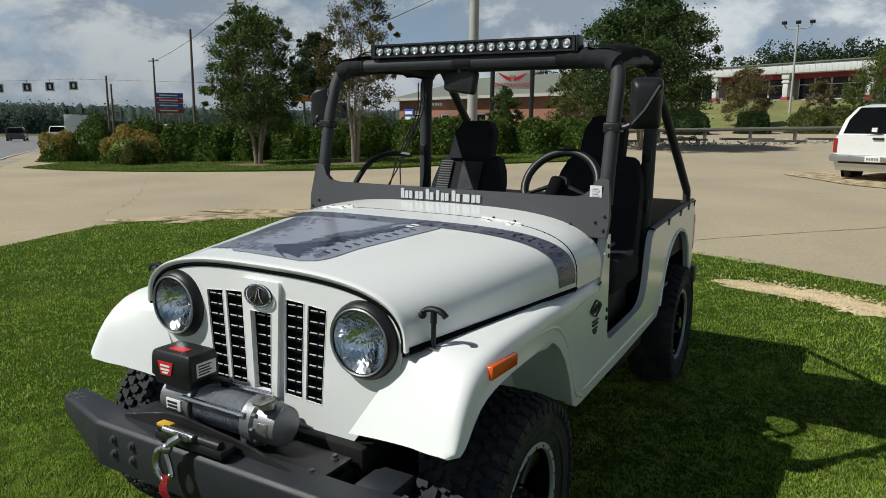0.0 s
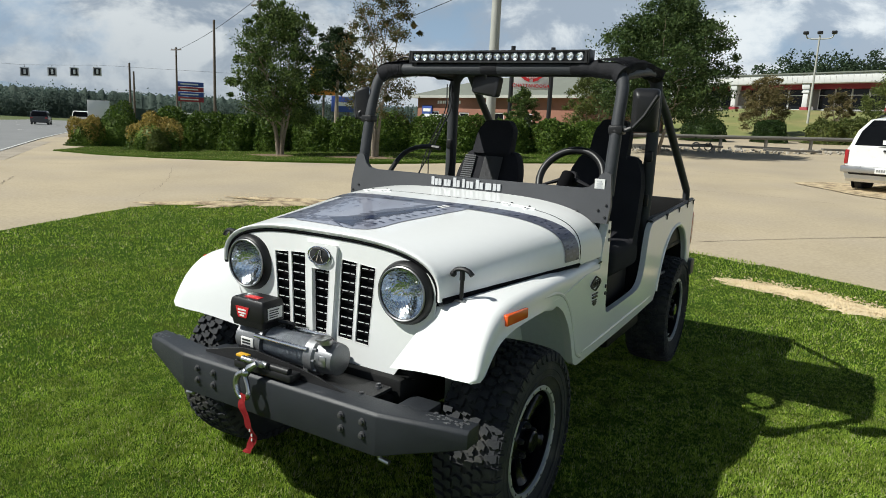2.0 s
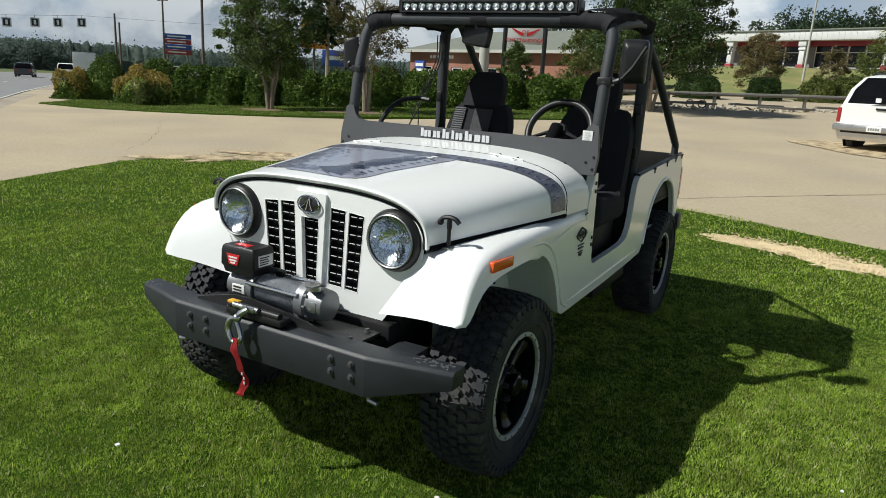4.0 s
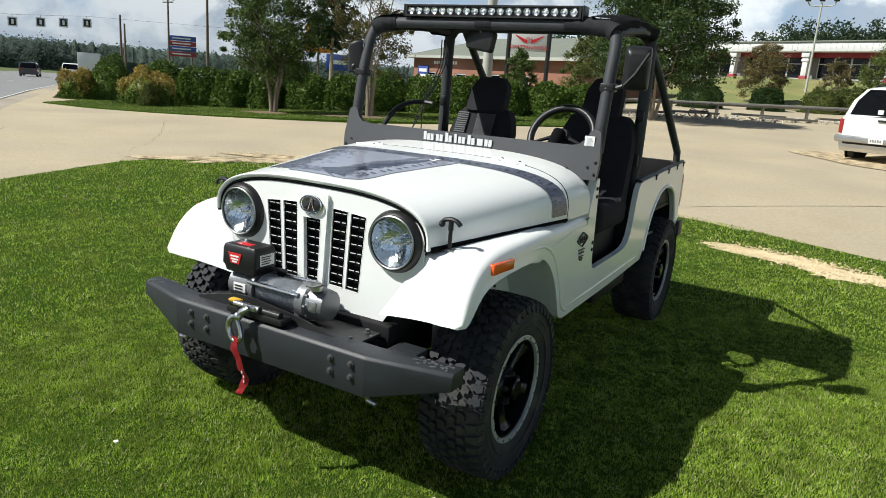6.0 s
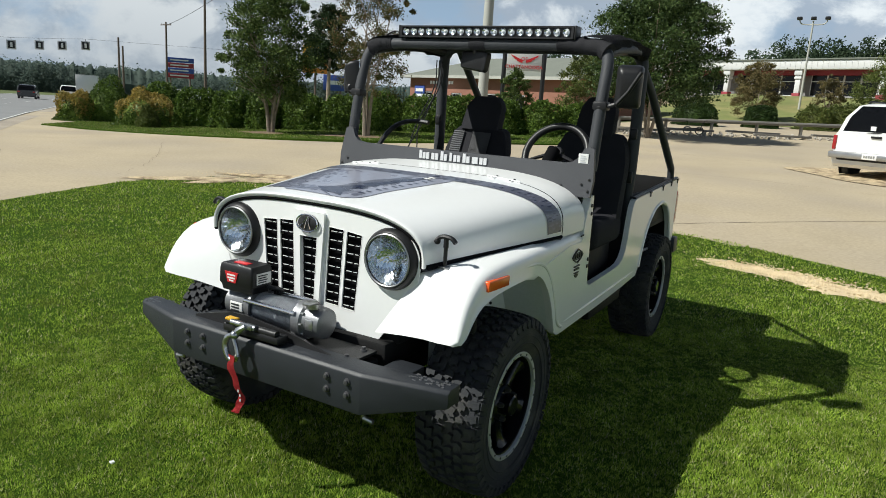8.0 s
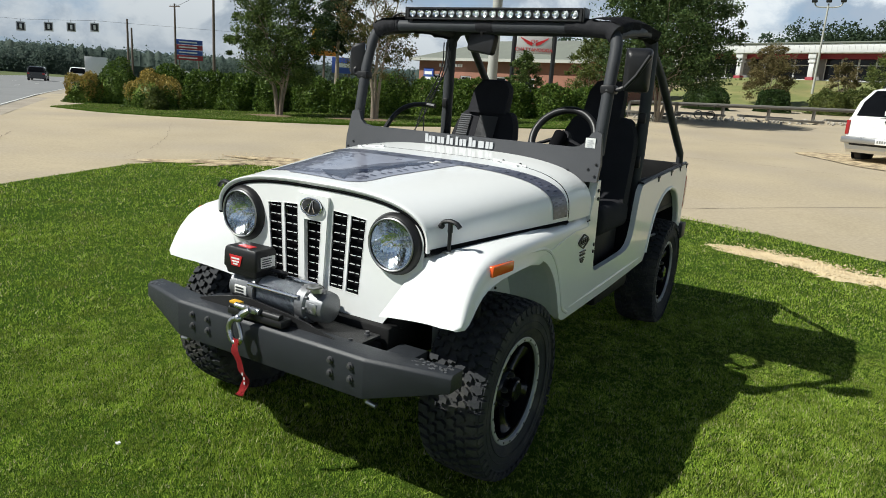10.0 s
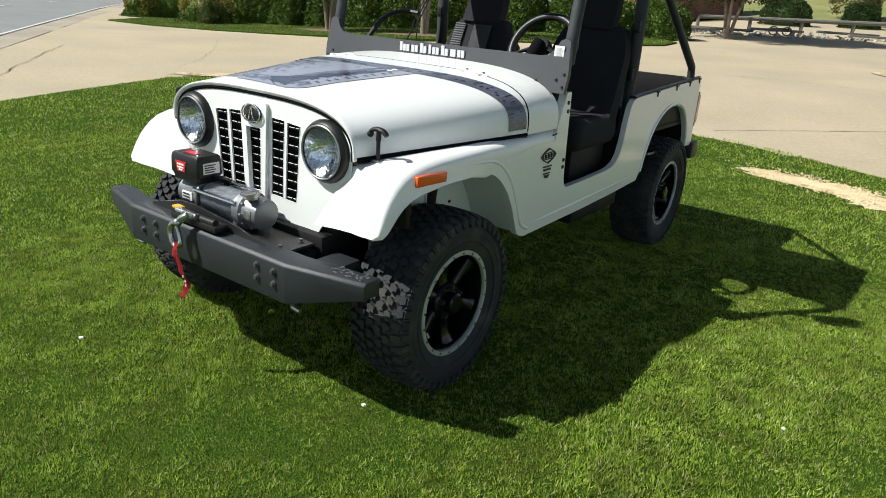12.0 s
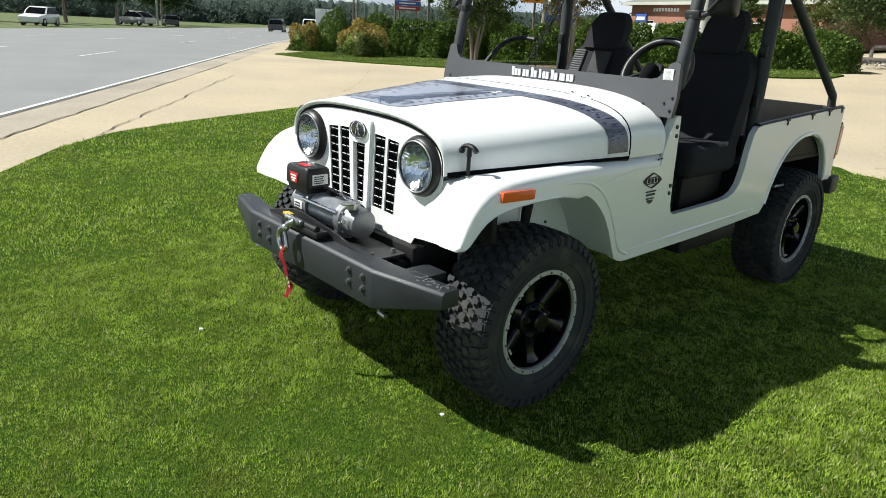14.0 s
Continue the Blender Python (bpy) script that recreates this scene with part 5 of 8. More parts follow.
for colour, count, spread, seed_y in ((DECAL_MID, 520, 0.075, 0.0), (DECAL_SLATE, 90, 0.035, 0.02)):
    bm = bmesh.new()
    for i in range(count):
        y = rnd.uniform(-0.20, 0.30)
        left = -0.37 - 0.075 * ramp(-0.2, 0.4, y)
        x = left + 0.010 + abs(rnd.gauss(0, spread))
        if rnd.random() < 0.22:
            x, y = rnd.uniform(-0.30, panel_right(-0.2) - 0.02), -0.215 + abs(rnd.gauss(0, 0.03))
        x = min(x, panel_right(y) - 0.014)
        r = rnd.uniform(0.005, 0.011)
        patch(bm, [(x + r * math.cos(a), y + 1.5 * r * math.sin(a)) for a in [math.pi / 3 * k for k in range(6)]], 0.0028 + 0.0003 * (colour is DECAL_SLATE))
    tagged(part("graphic_mottle", bm, colour, graphic, smooth=False), kind="stuff")
# mountain range: a row of peaks, each of thin dark gullies under a ridge
for colour, rows_of, lift in ((DECAL_BLUE, 19, 0.0036), (DECAL_SLATE, 13, 0.0033)):
    bm = bmesh.new()
    for k in range(rows_of):
        f = (k + 0.5 * (colour is DECAL_SLATE)) / (rows_of - 1)
        yb = -0.185 + 0.44 * f + rnd.uniform(-0.012, 0.012)
        xb = 0.055 + 0.105 * f + (0.0 if colour is DECAL_BLUE else -0.05)
        tall = (0.135 - 0.075 * f) * rnd.uniform(0.65, 1.1)
        apex = (xb - tall, yb + rnd.uniform(-0.01, 0.02))
        for g in range(6):
            u = -0.045 + 0.018 * g + rnd.uniform(-0.006, 0.006)
            drop = rnd.uniform(0.45, 1.0)
            foot = (apex[0] + tall * drop, apex[1] + u * (0.6 + drop))
            w = rnd.uniform(0.004, 0.011)
            midp = ((apex[0] * 0.45 + foot[0] * 0.55) + rnd.uniform(-0.004, 0.004), apex[1] * 0.45 + foot[1] * 0.55 + rnd.uniform(-0.006, 0.006))
            patch(bm, [apex, (midp[0] - w, midp[1] + w), (foot[0], foot[1] + w * 0.6), (foot[0] + 0.004, foot[1]), (midp[0] + w, midp[1] - w)], lift)
    if colour is DECAL_BLUE:   # the solid front peak
        patch(bm, [(-0.125, -0.150), (-0.085, -0.125), (-0.050, -0.105), (-0.015, -0.125), (0.020, -0.150), (0.075, -0.245), (0.030, -0.225), (-0.010, -0.215), (-0.060, -0.195)], 0.0038)
    part("graphic_mountain_range", bm, colour, graphic, "navy mountain drawing", smooth=False)
bm = bmesh.new()   # lettering reduced to slanted bars along the panel's edge
for k in range(5):
    f = k / 4
    x0, y0 = 0.128 + 0.070 * f, -0.165 + 0.36 * f
    ux, uy = 0.17, 0.98
    hh = 0.034
    for a, b, c, d in ((0, 0, 0.010, hh), (0.038, 0, 0.048, hh)):
        bm = bmesh.new()
        patch(bm, [(x0 + ux * p - uy * q * 0.9, y0 + uy * p + ux * q) for p, q in ((a, b), (c, b), (c, d), (a, d))], 0.0042)
        part("letter_bar", bm, DECAL_BLUE, graphic, smooth=False)
bm = bmesh.new()
for p0 in (0.0, 0.032):
    x0, y0 = 0.172, 0.262
    for a, b, c, d in ((0, 0, 0.020, 0.04),):
        patch(bm, [(x0 + 0.15 * (p + p0) - q * 0.9, y0 + 0.98 * (p + p0) + 0.15 * q) for p, q in ((a, b), (c, b), (c, d), (a, d))], 0.0046)
part("graphic_trim_mark", bm, PAPER, graphic, smooth=False)


def stripe_y(x, f):
    k = (abs(x) / 0.69) ** 3
    return 0.312 + 0.116 * k + (0.090 + 0.006 * k) * f


def wrap(a, f, grow):
    """A point of the stripe: angle round the hood, share of its width."""
    y = 0.40
    for _ in range(3):
        e = 2.95 + 0.75 * ramp(-0.3, 0.7, y)
        c, s = math.cos(a), math.sin(a)
        w = hood_w(y) + 0.003 + grow
        x = w * math.copysign(abs(c) ** (2 / e), c)
        y = stripe_y(x, f)
    return Vector((x, y, hood_low(y) + (hood_top(y) + grow - hood_low(y)) * abs(s) ** (2 / e)))


bm = bmesh.new()
loft(bm, [[wrap(0.02 + (math.pi - 0.04) * i / 120, f, 0.0028) for f in (0, 0.25, 0.5, 0.75, 1)] for i in range(121)], False)
stripe = part("hood_stripe", bm, DECAL_SLATE, hood, "slate stripe of mottled blocks across the hood", sharp=80)
bm = bmesh.new()
for i in range(120):
    a0, f0 = rnd.uniform(0.03, math.pi - 0.06), rnd.uniform(0, 0.85)
    q = [wrap(a0 + da, min(1, f0 + df), 0.0036) for da, df in ((0, 0), (0.022, 0), (0.022, 0.2), (0, 0.2))]
    bm.faces.new([bm.verts.new(p) for p in q])
tagged(part("stripe_block", bm, DECAL_MID, stripe, smooth=False), kind="stuff")
bm = bmesh.new()
for i in range(70):
    a0, f0 = rnd.uniform(0.03, math.pi - 0.06), rnd.uniform(0, 0.85)
    q = [wrap(a0 + da, min(1, f0 + df), 0.0042) for da, df in ((0, 0), (0.018, 0), (0.018, 0.18), (0, 0.18))]
    bm.faces.new([bm.verts.new(p) for p in q])
tagged(part("stripe_block", bm, DECAL_BLUE, stripe, smooth=False), kind="stuff")

# front bumper: folded steel, swept back and tapered at its ends
bm = bmesh.new()
def ring(x, y0, y1, z0, z1):
    return [Vector(p) for p in ((x, y0, z0), (x, y1, z0), (x, y1, z1), (x, y0 + 0.012, z1), (x, y0, z1 - 0.012))]
loft(bm, [ring(-0.765, -0.527, -0.452, 0.536, 0.600), ring(-0.462, -0.608, -0.50, 0.455, 0.604), ring(0.474, -0.608, -0.50, 0.455, 0.604), ring(0.772, -0.533, -0.455, 0.536, 0.598)])
bmesh.ops.bevel(bm, geom=bm.edges[:], offset=0.004, segments=2, affect="EDGES", profile=0.5)
bumper = part("front_bumper", bm, BLACK_STEEL, car, "black folded-steel winch bumper with tapered ends", sharp=30)
for xs in ((0.332, 0.420), (-0.288, -0.376)):
    for x in xs:
        for z in (0.562, 0.515):
            bm = bmesh.new()
            spin(bm, [(0, 0.0135), (-0.004, 0.0130), (-0.005, 0.009), (-0.012, 0.008), (-0.014, 0.0)], (x, -0.608, z), "Y", 12)
            part("bumper_bolt", bm, BOLT, bumper, "dull dark bolt head")
for s in (1, -1):
    bm = bmesh.new()   # wet worn specks on the tip's top
    for k in range(34):
        xx, yy = s * rnd.uniform(0.60, 0.75), rnd.uniform(-0.530, -0.465)
        box(bm, (xx - 0.004, yy - 0.003, 0.5985), (xx + rnd.uniform(0.002, 0.010), yy + 0.003, 0.6015))
    tagged(part("worn_speck", bm, WINCH_GREY, bumper, smooth=False), kind="stuff")
    bm = bmesh.new()
    box(bm, (s * 0.30, -0.48, 0.42), (s * 0.37, 1.2, 0.56), 0.008)
    part("frame_rail", bm, UNDER, car)
    bm = bmesh.new()
    box(bm, (s * 0.42, -0.44, 0.45), (s * 0.54, -0.30, 0.555), 0.006)
    for q in (0, 1):
        ball(bm, (s * (0.45 + 0.05 * q), -0.445, 0.525), 0.012, 8, (1, 0.5, 1))
    part("frame_horn", bm, BLACK_STEEL, car)
    bm = bmesh.new()
    tube(bm, [(s * 0.46, -0.56, 0.44), (s * 0.46, -0.56, 0.425), (s * 0.50, -0.56, 0.42)], 0.009, 8)
    part("shackle_bolt", bm, STEEL, bumper)
bm = bmesh.new()
box(bm, (-0.32, -0.36, 0.52), (0.40, -0.10, 0.62), 0.01)
box(bm, (-0.30, -0.30, 0.44), (0.30, 0.3, 0.54), 0.01)
box(bm, (-0.42, -0.30, 0.60), (0.42, 0.80, 0.88), 0.02)
part("engine_bay", bm, UNDER, car)

# winch plate with an upright front lip
bm = bmesh.new()
prism(bm, [(-0.41, -0.532), (0.368, -0.532), (0.372, -0.372), (-0.41, -0.352)], "Z", 0.584, 0.594)
part("winch_plate", bm, BLACK_SATIN, car, "black winch mounting plate")
bm = bmesh.new()
prism(bm, [(-0.415, 0.586), (-0.410, 0.612), (-0.30, 0.640), (-0.205, 0.661), (-0.13, 0.664), (-0.042, 0.656), (0.07, 0.646), (0.156, 0.634), (0.25, 0.611), (0.33, 0.597), (0.362, 0.594), (0.362, 0.586)], "Y", -0.540, -0.531)
part("plate_lip", bm, BLACK_SATIN, car)
for x, y in ((0.335, -0.505), (0.335, -0.405)):
    bm = bmesh.new()
    spin(bm, [(0.0, 0.013), (0.006, 0.012), (0.007, 0.009), (0.016, 0.008), (0.017, 0.0)], (x, y, 0.594), "Z", 10)
    part("plate_bolt", bm, BOLT, car)

# winch
winch = thing("winch", "grey electric winch with steel rope and black control box", "winch", at=(0.045, -0.442, 0.674))
bm = bmesh.new()
spin(bm, [(-0.345, 0.0), (-0.345, 0.046), (-0.335, 0.056), (-0.225, 0.058), (-0.215, 0.064), (-0.200, 0.064), (-0.200, 0.0)], (0, 0, 0), "X", 28)
motor = part("motor", bm, WINCH_GREY, winch, "grey cast motor housing")
bm = bmesh.new()
box(bm, (-0.30, -0.0605, -0.02), (-0.235, -0.055, 0.016), 0.002)
part("rating_label", bm, PAPER, motor)
bm = bmesh.new()
for q in (-0.018, -0.006, 0.006):
    box(bm, (-0.292, -0.0625, q - 0.003), (-0.25, -0.060, q + 0.003))
part("label_print", bm, INK, motor)
bm = bmesh.new()
prof = []
for k in range(32):
    xx = -0.186 + 0.0066 * k
    prof += [(xx, 0.0545), (xx + 0.0016, 0.0588), (xx + 0.0033, 0.0600), (xx + 0.0050, 0.0588)]
spin(bm, prof, (0, 0, 0), "X", 28)
part("rope", bm, ROPE, winch, "tight coil of steel rope on the drum", sharp=16)
for xx in (-0.197, 0.032):
    bm = bmesh.new()
    spin(bm, [(xx - 0.006, 0.0), (xx - 0.006, 0.072), (xx + 0.006, 0.072), (xx + 0.006, 0.0)], (0, 0, 0), "X", 28)
    part("drum_flange", bm, WINCH_GREY, winch)
bm = bmesh.new()
spin(bm, [(0.038, 0.0), (0.038, 0.072), (0.066, 0.074), (0.074, 0.064), (0.128, 0.060), (0.143, 0.057), (0.150, 0.047), (0.151, 0.0)], (0, 0, 0), "X", 30)
gear = part("gear_housing", bm, WINCH_GREY, winch, "grey cast gear housing")
for k in range(10):
    a = 2 * math.pi * k / 10
    bm = bmesh.new()
    tube(bm, [(0.066, 0.067 * math.cos(a), 0.067 * math.sin(a)), (0.079, 0.067 * math.cos(a), 0.066 * math.sin(a))], 0.006, 8)
    part("housing_bolt", bm, STEEL, gear)
bm = bmesh.new()
spin(bm, [(0.0, 0.024), (0.018, 0.024), (0.02, 0.018), (0.028, 0.016), (0.028, 0.0)], (0.10, -0.03, 0.060), "Z", 16)
box(bm, (0.085, -0.075, 0.078), (0.118, -0.02, 0.090), 0.005)
part("clutch_lever", bm, STEEL, gear)
bm = bmesh.new()
box(bm, (0.090, -0.0625, -0.018), (0.125, -0.0565, 0.022), 0.002)
part("housing_label", bm, ALU, gear)
for y, z in ((-0.066, 0.036), (0.052, 0.056)):
    bm = bmesh.new()
    tube(bm, [(-0.215, y, z), (0.045, y, z)], 0.0085, 10)
    part("tie_rod", bm, CHROME, winch)
for xx in (-0.19, 0.03):
    bm = bmesh.new()
    box(bm, (xx - 0.012, -0.06, -0.082), (xx + 0.012, 0.06, -0.02), 0.004)
    part("foot", bm, WINCH_GREY, winch)
bm = bmesh.new()
rings = []
for z, k in ((0.060, 0.80), (0.082, 0.86), (0.090, 0.93), (0.146, 0.91), (0.162, 0.87), (0.168, 0.80)):
    rings.append([Vector((-0.262 + a * k, -0.012 + b * k, z)) for a, b in rounded([(-0.098, -0.062), (0.098, -0.062), (0.098, 0.062), (-0.098, 0.062)], 0.012, 3)])
loft(bm, rings)
cbox = part("control_box", bm, PLASTIC, winch, "black control box with red and white labels")
bm = bmesh.new()
prism(bm, [(-0.315, 0.138), (-0.245, 0.138), (-0.258, 0.096), (-0.302, 0.096)], "Y", -0.0720, -0.0690)
part("red_label", bm, RED, cbox)
bm = bmesh.new()
for q, w in ((0.116, 0.022), (0.104, 0.020), (0.094, 0.012)):
    box(bm, (-0.280 - w, -0.0735, q + 0.007), (-0.280 + w, -0.0715, q + 0.013))
part("label_print", bm, PAPER, cbox)
bm = bmesh.new()
box(bm, (-0.30, -0.04, 0.1675), (-0.23, -0.01, 0.1705))
part("red_label", bm, RED, cbox)
bm = bmesh.new()
box(bm, (-0.1755, -0.045, 0.098), (-0.1705, 0.03, 0.142))
part("white_label", bm, PAPER, cbox)
bm = bmesh.new()
for k in range(4):
    box(bm, (-0.1710, -0.038, 0.104 + 0.009 * k), (-0.1690, 0.005 + 0.006 * (k % 2), 0.108 + 0.009 * k))
part("label_print", bm, INK, cbox)
for k in range(3):
    bm = bmesh.new()
    tube(bm, curve([(-0.19 + 0.02 * k, 0.01, 0.085), (-0.15 + 0.02 * k, 0.03, 0.075), (-0.17, 0.05, 0.03), (-0.21, 0.04, 0.0)], 5), 0.008, 7)
    part("power_cable", bm, PLASTIC, winch)

# fairlead with hook and red strap
fair = thing("fairlead", "fairlead on the bumper with a steel hook and red pull strap", "fairlead", at=(-0.045, -0.578, 0.622))
bm = bmesh.new()
box(bm, (-0.135, -0.030, -0.010), (0.145, 0.030, 0.020), 0.008)
tube(bm, [(-0.12, -0.015, 0.026), (0.13, -0.015, 0.026)], 0.014, 12)
part("roller_frame", bm, PLASTIC, fair)
bm = bmesh.new()
tube(bm, [(-0.085, -0.030, 0.034), (0.040, -0.030, 0.034)], 0.012, 12)
part("roller", bm, ALU, fair)
bm = bmesh.new()
box(bm, (-0.03, -0.046, 0.026), (0.03, -0.040, 0.046), 0.002)
part("silver_label", bm, ALU, fair)
bm = bmesh.new()
box(bm, (-0.125, -0.028, 0.034), (-0.075, 0.00, 0.044), 0.003)
part("yellow_tag", bm, YELLOW, fair)
bm = bmesh.new()
tube(bm, [(0.0, -0.045, 0.036), (-0.02, -0.06, 0.02), (-0.035, -0.066, 0.0)], [0.011, 0.014, 0.011], 9)
tube(bm, curve([(-0.035, -0.070, 0.004), (-0.062, -0.072, -0.010), (-0.072, -0.074, -0.045), (-0.052, -0.076, -0.085), (-0.022, -0.076, -0.088), (-0.006, -0.074, -0.064)], 6), [0.010] * 6 + [0.012] * 12 + [0.011] * 6 + [0.010] * 6 + [0.005], 10)
tube(bm, [(-0.035, -0.070, -0.002), (-0.015, -0.074, -0.035), (-0.006, -0.076, -0.066)], 0.008, 8)
ball(bm, (-0.030, -0.068, 0.004), 0.017, 10)
part("hook", bm, ALU, fair, "bare steel clevis hook")
bm = bmesh.new()
sp = curve([(-0.030, -0.082, -0.070), (-0.022, -0.092, -0.12), (0.000, -0.085, -0.18), (0.010, -0.072, -0.23), (-0.004, -0.078, -0.275), (-0.012, -0.085, -0.292)], 5)
rows = [[p + Vector((-0.017, 0.004 * math.sin(i), 0)), p + Vector((0, -0.002, 0)), p + Vector((0.017, -0.004 * math.sin(i * 0.7), 0))] for i, p in enumerate(sp)]
loft(bm, rows, False)
bmesh.ops.solidify(bm, geom=bm.faces[:], thickness=0.003)
strap = part("pull_strap", bm, RED_WEB, fair, "red webbing strap")
bm = bmesh.new()
for i in (12, 14, 16):
    p = sp[i]
    box(bm, (p.x - 0.003, p.y - 0.0060, p.z - 0.005), (p.x + 0.003, p.y - 0.0040, p.z + 0.005))
part("strap_print", bm, PRINT_GREY, strap)


# wheels
def wheel_unit(side):
    w = thing("wheel", "knobbly all-terrain tyre on gloss black wheel with bright riveted ring", "wheel", "wheels of the vehicle")
    R, W = 0.378, 0.132
    bm = bmesh.new()
    spin(bm, [(-0.095, 0.205), (-0.112, 0.225), (-0.128, 0.270), (-0.130, 0.310), (-0.122, 0.345), (-0.108, 0.358), (-0.06, 0.362), (0.0, 0.363), (0.06, 0.362), (0.108, 0.358),
              (0.122, 0.345), (0.130, 0.310), (0.128, 0.270), (0.112, 0.225), (0.095, 0.205)], (0, 0, 0), "X", 64)
    n = 46
    def block(outline, a0, r0, r1):
        lo = [bm.verts.new((x, (r0) * math.cos(a0 + t / 0.37), r0 * math.sin(a0 + t / 0.37))) for x, t in outline]
        hi = [bm.verts.new((x * 0.985, r1(x) * math.cos(a0 + t / 0.37 * 0.94), r1(x) * math.sin(a0 + t / 0.37 * 0.94))) for x, t in outline]
        k = len(lo)
        bm.faces.new(hi)
        for i in range(k):
            bm.faces.new((lo[i], lo[(i + 1) % k], hi[(i + 1) % k], hi[i]))
    crown = lambda x: R - 0.010 * (abs(x) / 0.12) ** 3
    for i in range(n):
        a = 2 * math.pi * i / n
        j = 0.004 * math.sin(i * 2.4)
        for sg, ph in ((1, 0.0), (-1, 0.5)):
            aa = a + ph * 2 * math.pi / n
            block([(sg * 0.084, -0.017 + j), (sg * 0.125, -0.021), (sg * 0.127, 0.004), (sg * 0.108, 0.013), (sg * 0.100, 0.004), (sg * 0.082, 0.006)], aa, 0.350, crown)
            block([(sg * 0.046, -0.022 + j), (sg * 0.062, -0.025), (sg * 0.078, -0.012), (sg * 0.076, 0.006), (sg * 0.066, 0.002), (sg * 0.060, 0.013), (sg * 0.048, 0.008)], aa + 0.05, 0.352, crown)
            block([(sg * 0.004, -0.014), (sg * 0.022, -0.023 + j), (sg * 0.040, -0.018), (sg * 0.034, -0.002), (sg * 0.041, 0.010), (sg * 0.022, 0.014), (sg * 0.018, 0.004), (sg * 0.005, 0.008)], aa + 0.115, 0.352, crown)
            # shoulder lugs running down the sidewall
            c, s_ = math.cos(aa), math.sin(aa)
            for t0, t1, r0, r1 in ((-0.019, 0.007, 0.326, 0.360), (0.011, 0.019, 0.338, 0.358)):
                vs = []
                for rr, xx in ((r0, 0.1325), (r1, 0.127)):
                    for t in (t0, t1):
                        vs.append(bm.verts.new((sg * (xx + 0.004), rr * math.cos(aa + t / 0.35), rr * math.sin(aa + t / 0.35))))
                vb = []
                for rr, xx in ((r0, 0.1325), (r1, 0.127)):
                    for t in (t0 - 0.003, t1 + 0.003):
                        vb.append(bm.verts.new((sg * (xx - 0.012), rr * math.cos(aa + t / 0.35), rr * math.sin(aa + t / 0.35))))
                bm.faces.new((vs[0], vs[1], vs[3], vs[2]))
                for p, q in ((0, 1), (1, 3), (3, 2), (2, 0)):
                    bm.faces.new((vs[p], vb[p], vb[q], vs[q]))
    tyre = part("tyre", bm, RUBBER, w, "black tyre with deep interlocking tread blocks", sharp=30)
    bm = bmesh.new()   # raised band on the sidewall
    for k in range(3):
        spin(bm, [(0.1285, 0.262 + 0.030 * k), (0.1310, 0.264 + 0.030 * k), (0.1310, 0.267 + 0.030 * k), (0.1285, 0.269 + 0.030 * k)], (0, 0, 0), "X", 48)
    part("sidewall_rib", bm, RUBBER, tyre)
    bm = bmesh.new()
    spin(bm, [(0.100, 0.222), (0.108, 0.218), (0.100, 0.200), (0.02, 0.190), (-0.09, 0.195), (-0.098, 0.215)], (0, 0, 0), "X", 48)
    rim = part("rim", bm, RIM_BLACK, w, "gloss black rim")
    bm = bmesh.new()
    spin(bm, [(0.104, 0.2255), (0.113, 0.2245), (0.1155, 0.222), (0.1155, 0.2075), (0.113, 0.2055), (0.102, 0.205)], (0, 0, 0), "X", 56)
    ringp = part("bright_ring", bm, RING_ALU, w, "bright machined outer ring with bolts")
    for k in range(20):
        a = 2 * math.pi * (k + 0.5) / 20
        bm = bmesh.new()
        spin(bm, [(0.112, 0.0052), (0.1180, 0.0045), (0.1190, 0.0)], (0, 0.2135 * math.cos(a), 0.2135 * math.sin(a)), "X", 8)
        part("ring_bolt", bm, INK, ringp)
    for k in range(6):
        a = 2 * math.pi * k / 6 + 0.3
        bm = bmesh.new()
        e, f = Vector((0, math.cos(a), math.sin(a))), Vector((0, -math.sin(a), math.cos(a)))
        rings = []
        for rr, ww, xx, th in ((0.05, 0.036, 0.048, 0.022), (0.10, 0.028, 0.040, 0.022), (0.15, 0.027, 0.044, 0.022), (0.185, 0.034, 0.058, 0.020), (0.203, 0.042, 0.072, 0.016)):
            o = e * rr
            rings.append([o + f * (ww * u) + Vector((xx + th * v, 0, 0)) for u, v in ((-1, -1), (1, -1), (1, 0.3), (0.55, 0.9), (-0.55, 0.9), (-1, 0.3))])
        loft(bm, rings)
        part("spoke", bm, RIM_BLACK, w, sharp=50)
    bm = bmesh.new()
    spin(bm, [(0.03, 0.085), (0.066, 0.080), (0.076, 0.070), (0.078, 0.046), (0.112, 0.043), (0.118, 0.036), (0.118, 0.0)], (0, 0, 0), "X", 28)
    part("hub_cap", bm, RIM_BLACK, w)
    for k in range(5):
        a = 2 * math.pi * k / 5
        bm = bmesh.new()
        spin(bm, [(0.07, 0.012), (0.092, 0.012), (0.098, 0.008), (0.100, 0.0)], (0, 0.062 * math.cos(a), 0.062 * math.sin(a)), "X", 6)
        part("lug_nut", bm, BLACK_SATIN, w)
    # dark plate added behind the spokes to black out the open barrel
    bm = bmesh.new()
    spin(bm, [(-0.02, 0.0), (-0.02, 0.187), (0.0, 0.187), (0.0, 0.0)], (0, 0, 0), "X", 32)
    part("dark_back_plate", bm, DARK, w)
    bm = bmesh.new()
    for k, (a0, nn) in enumerate(((1.9, 5), (2.6, 4), (3.3, 5))):
        for q in range(2):
            a = a0 + 0.09 * q
            c, s_ = math.cos(a), math.sin(a)
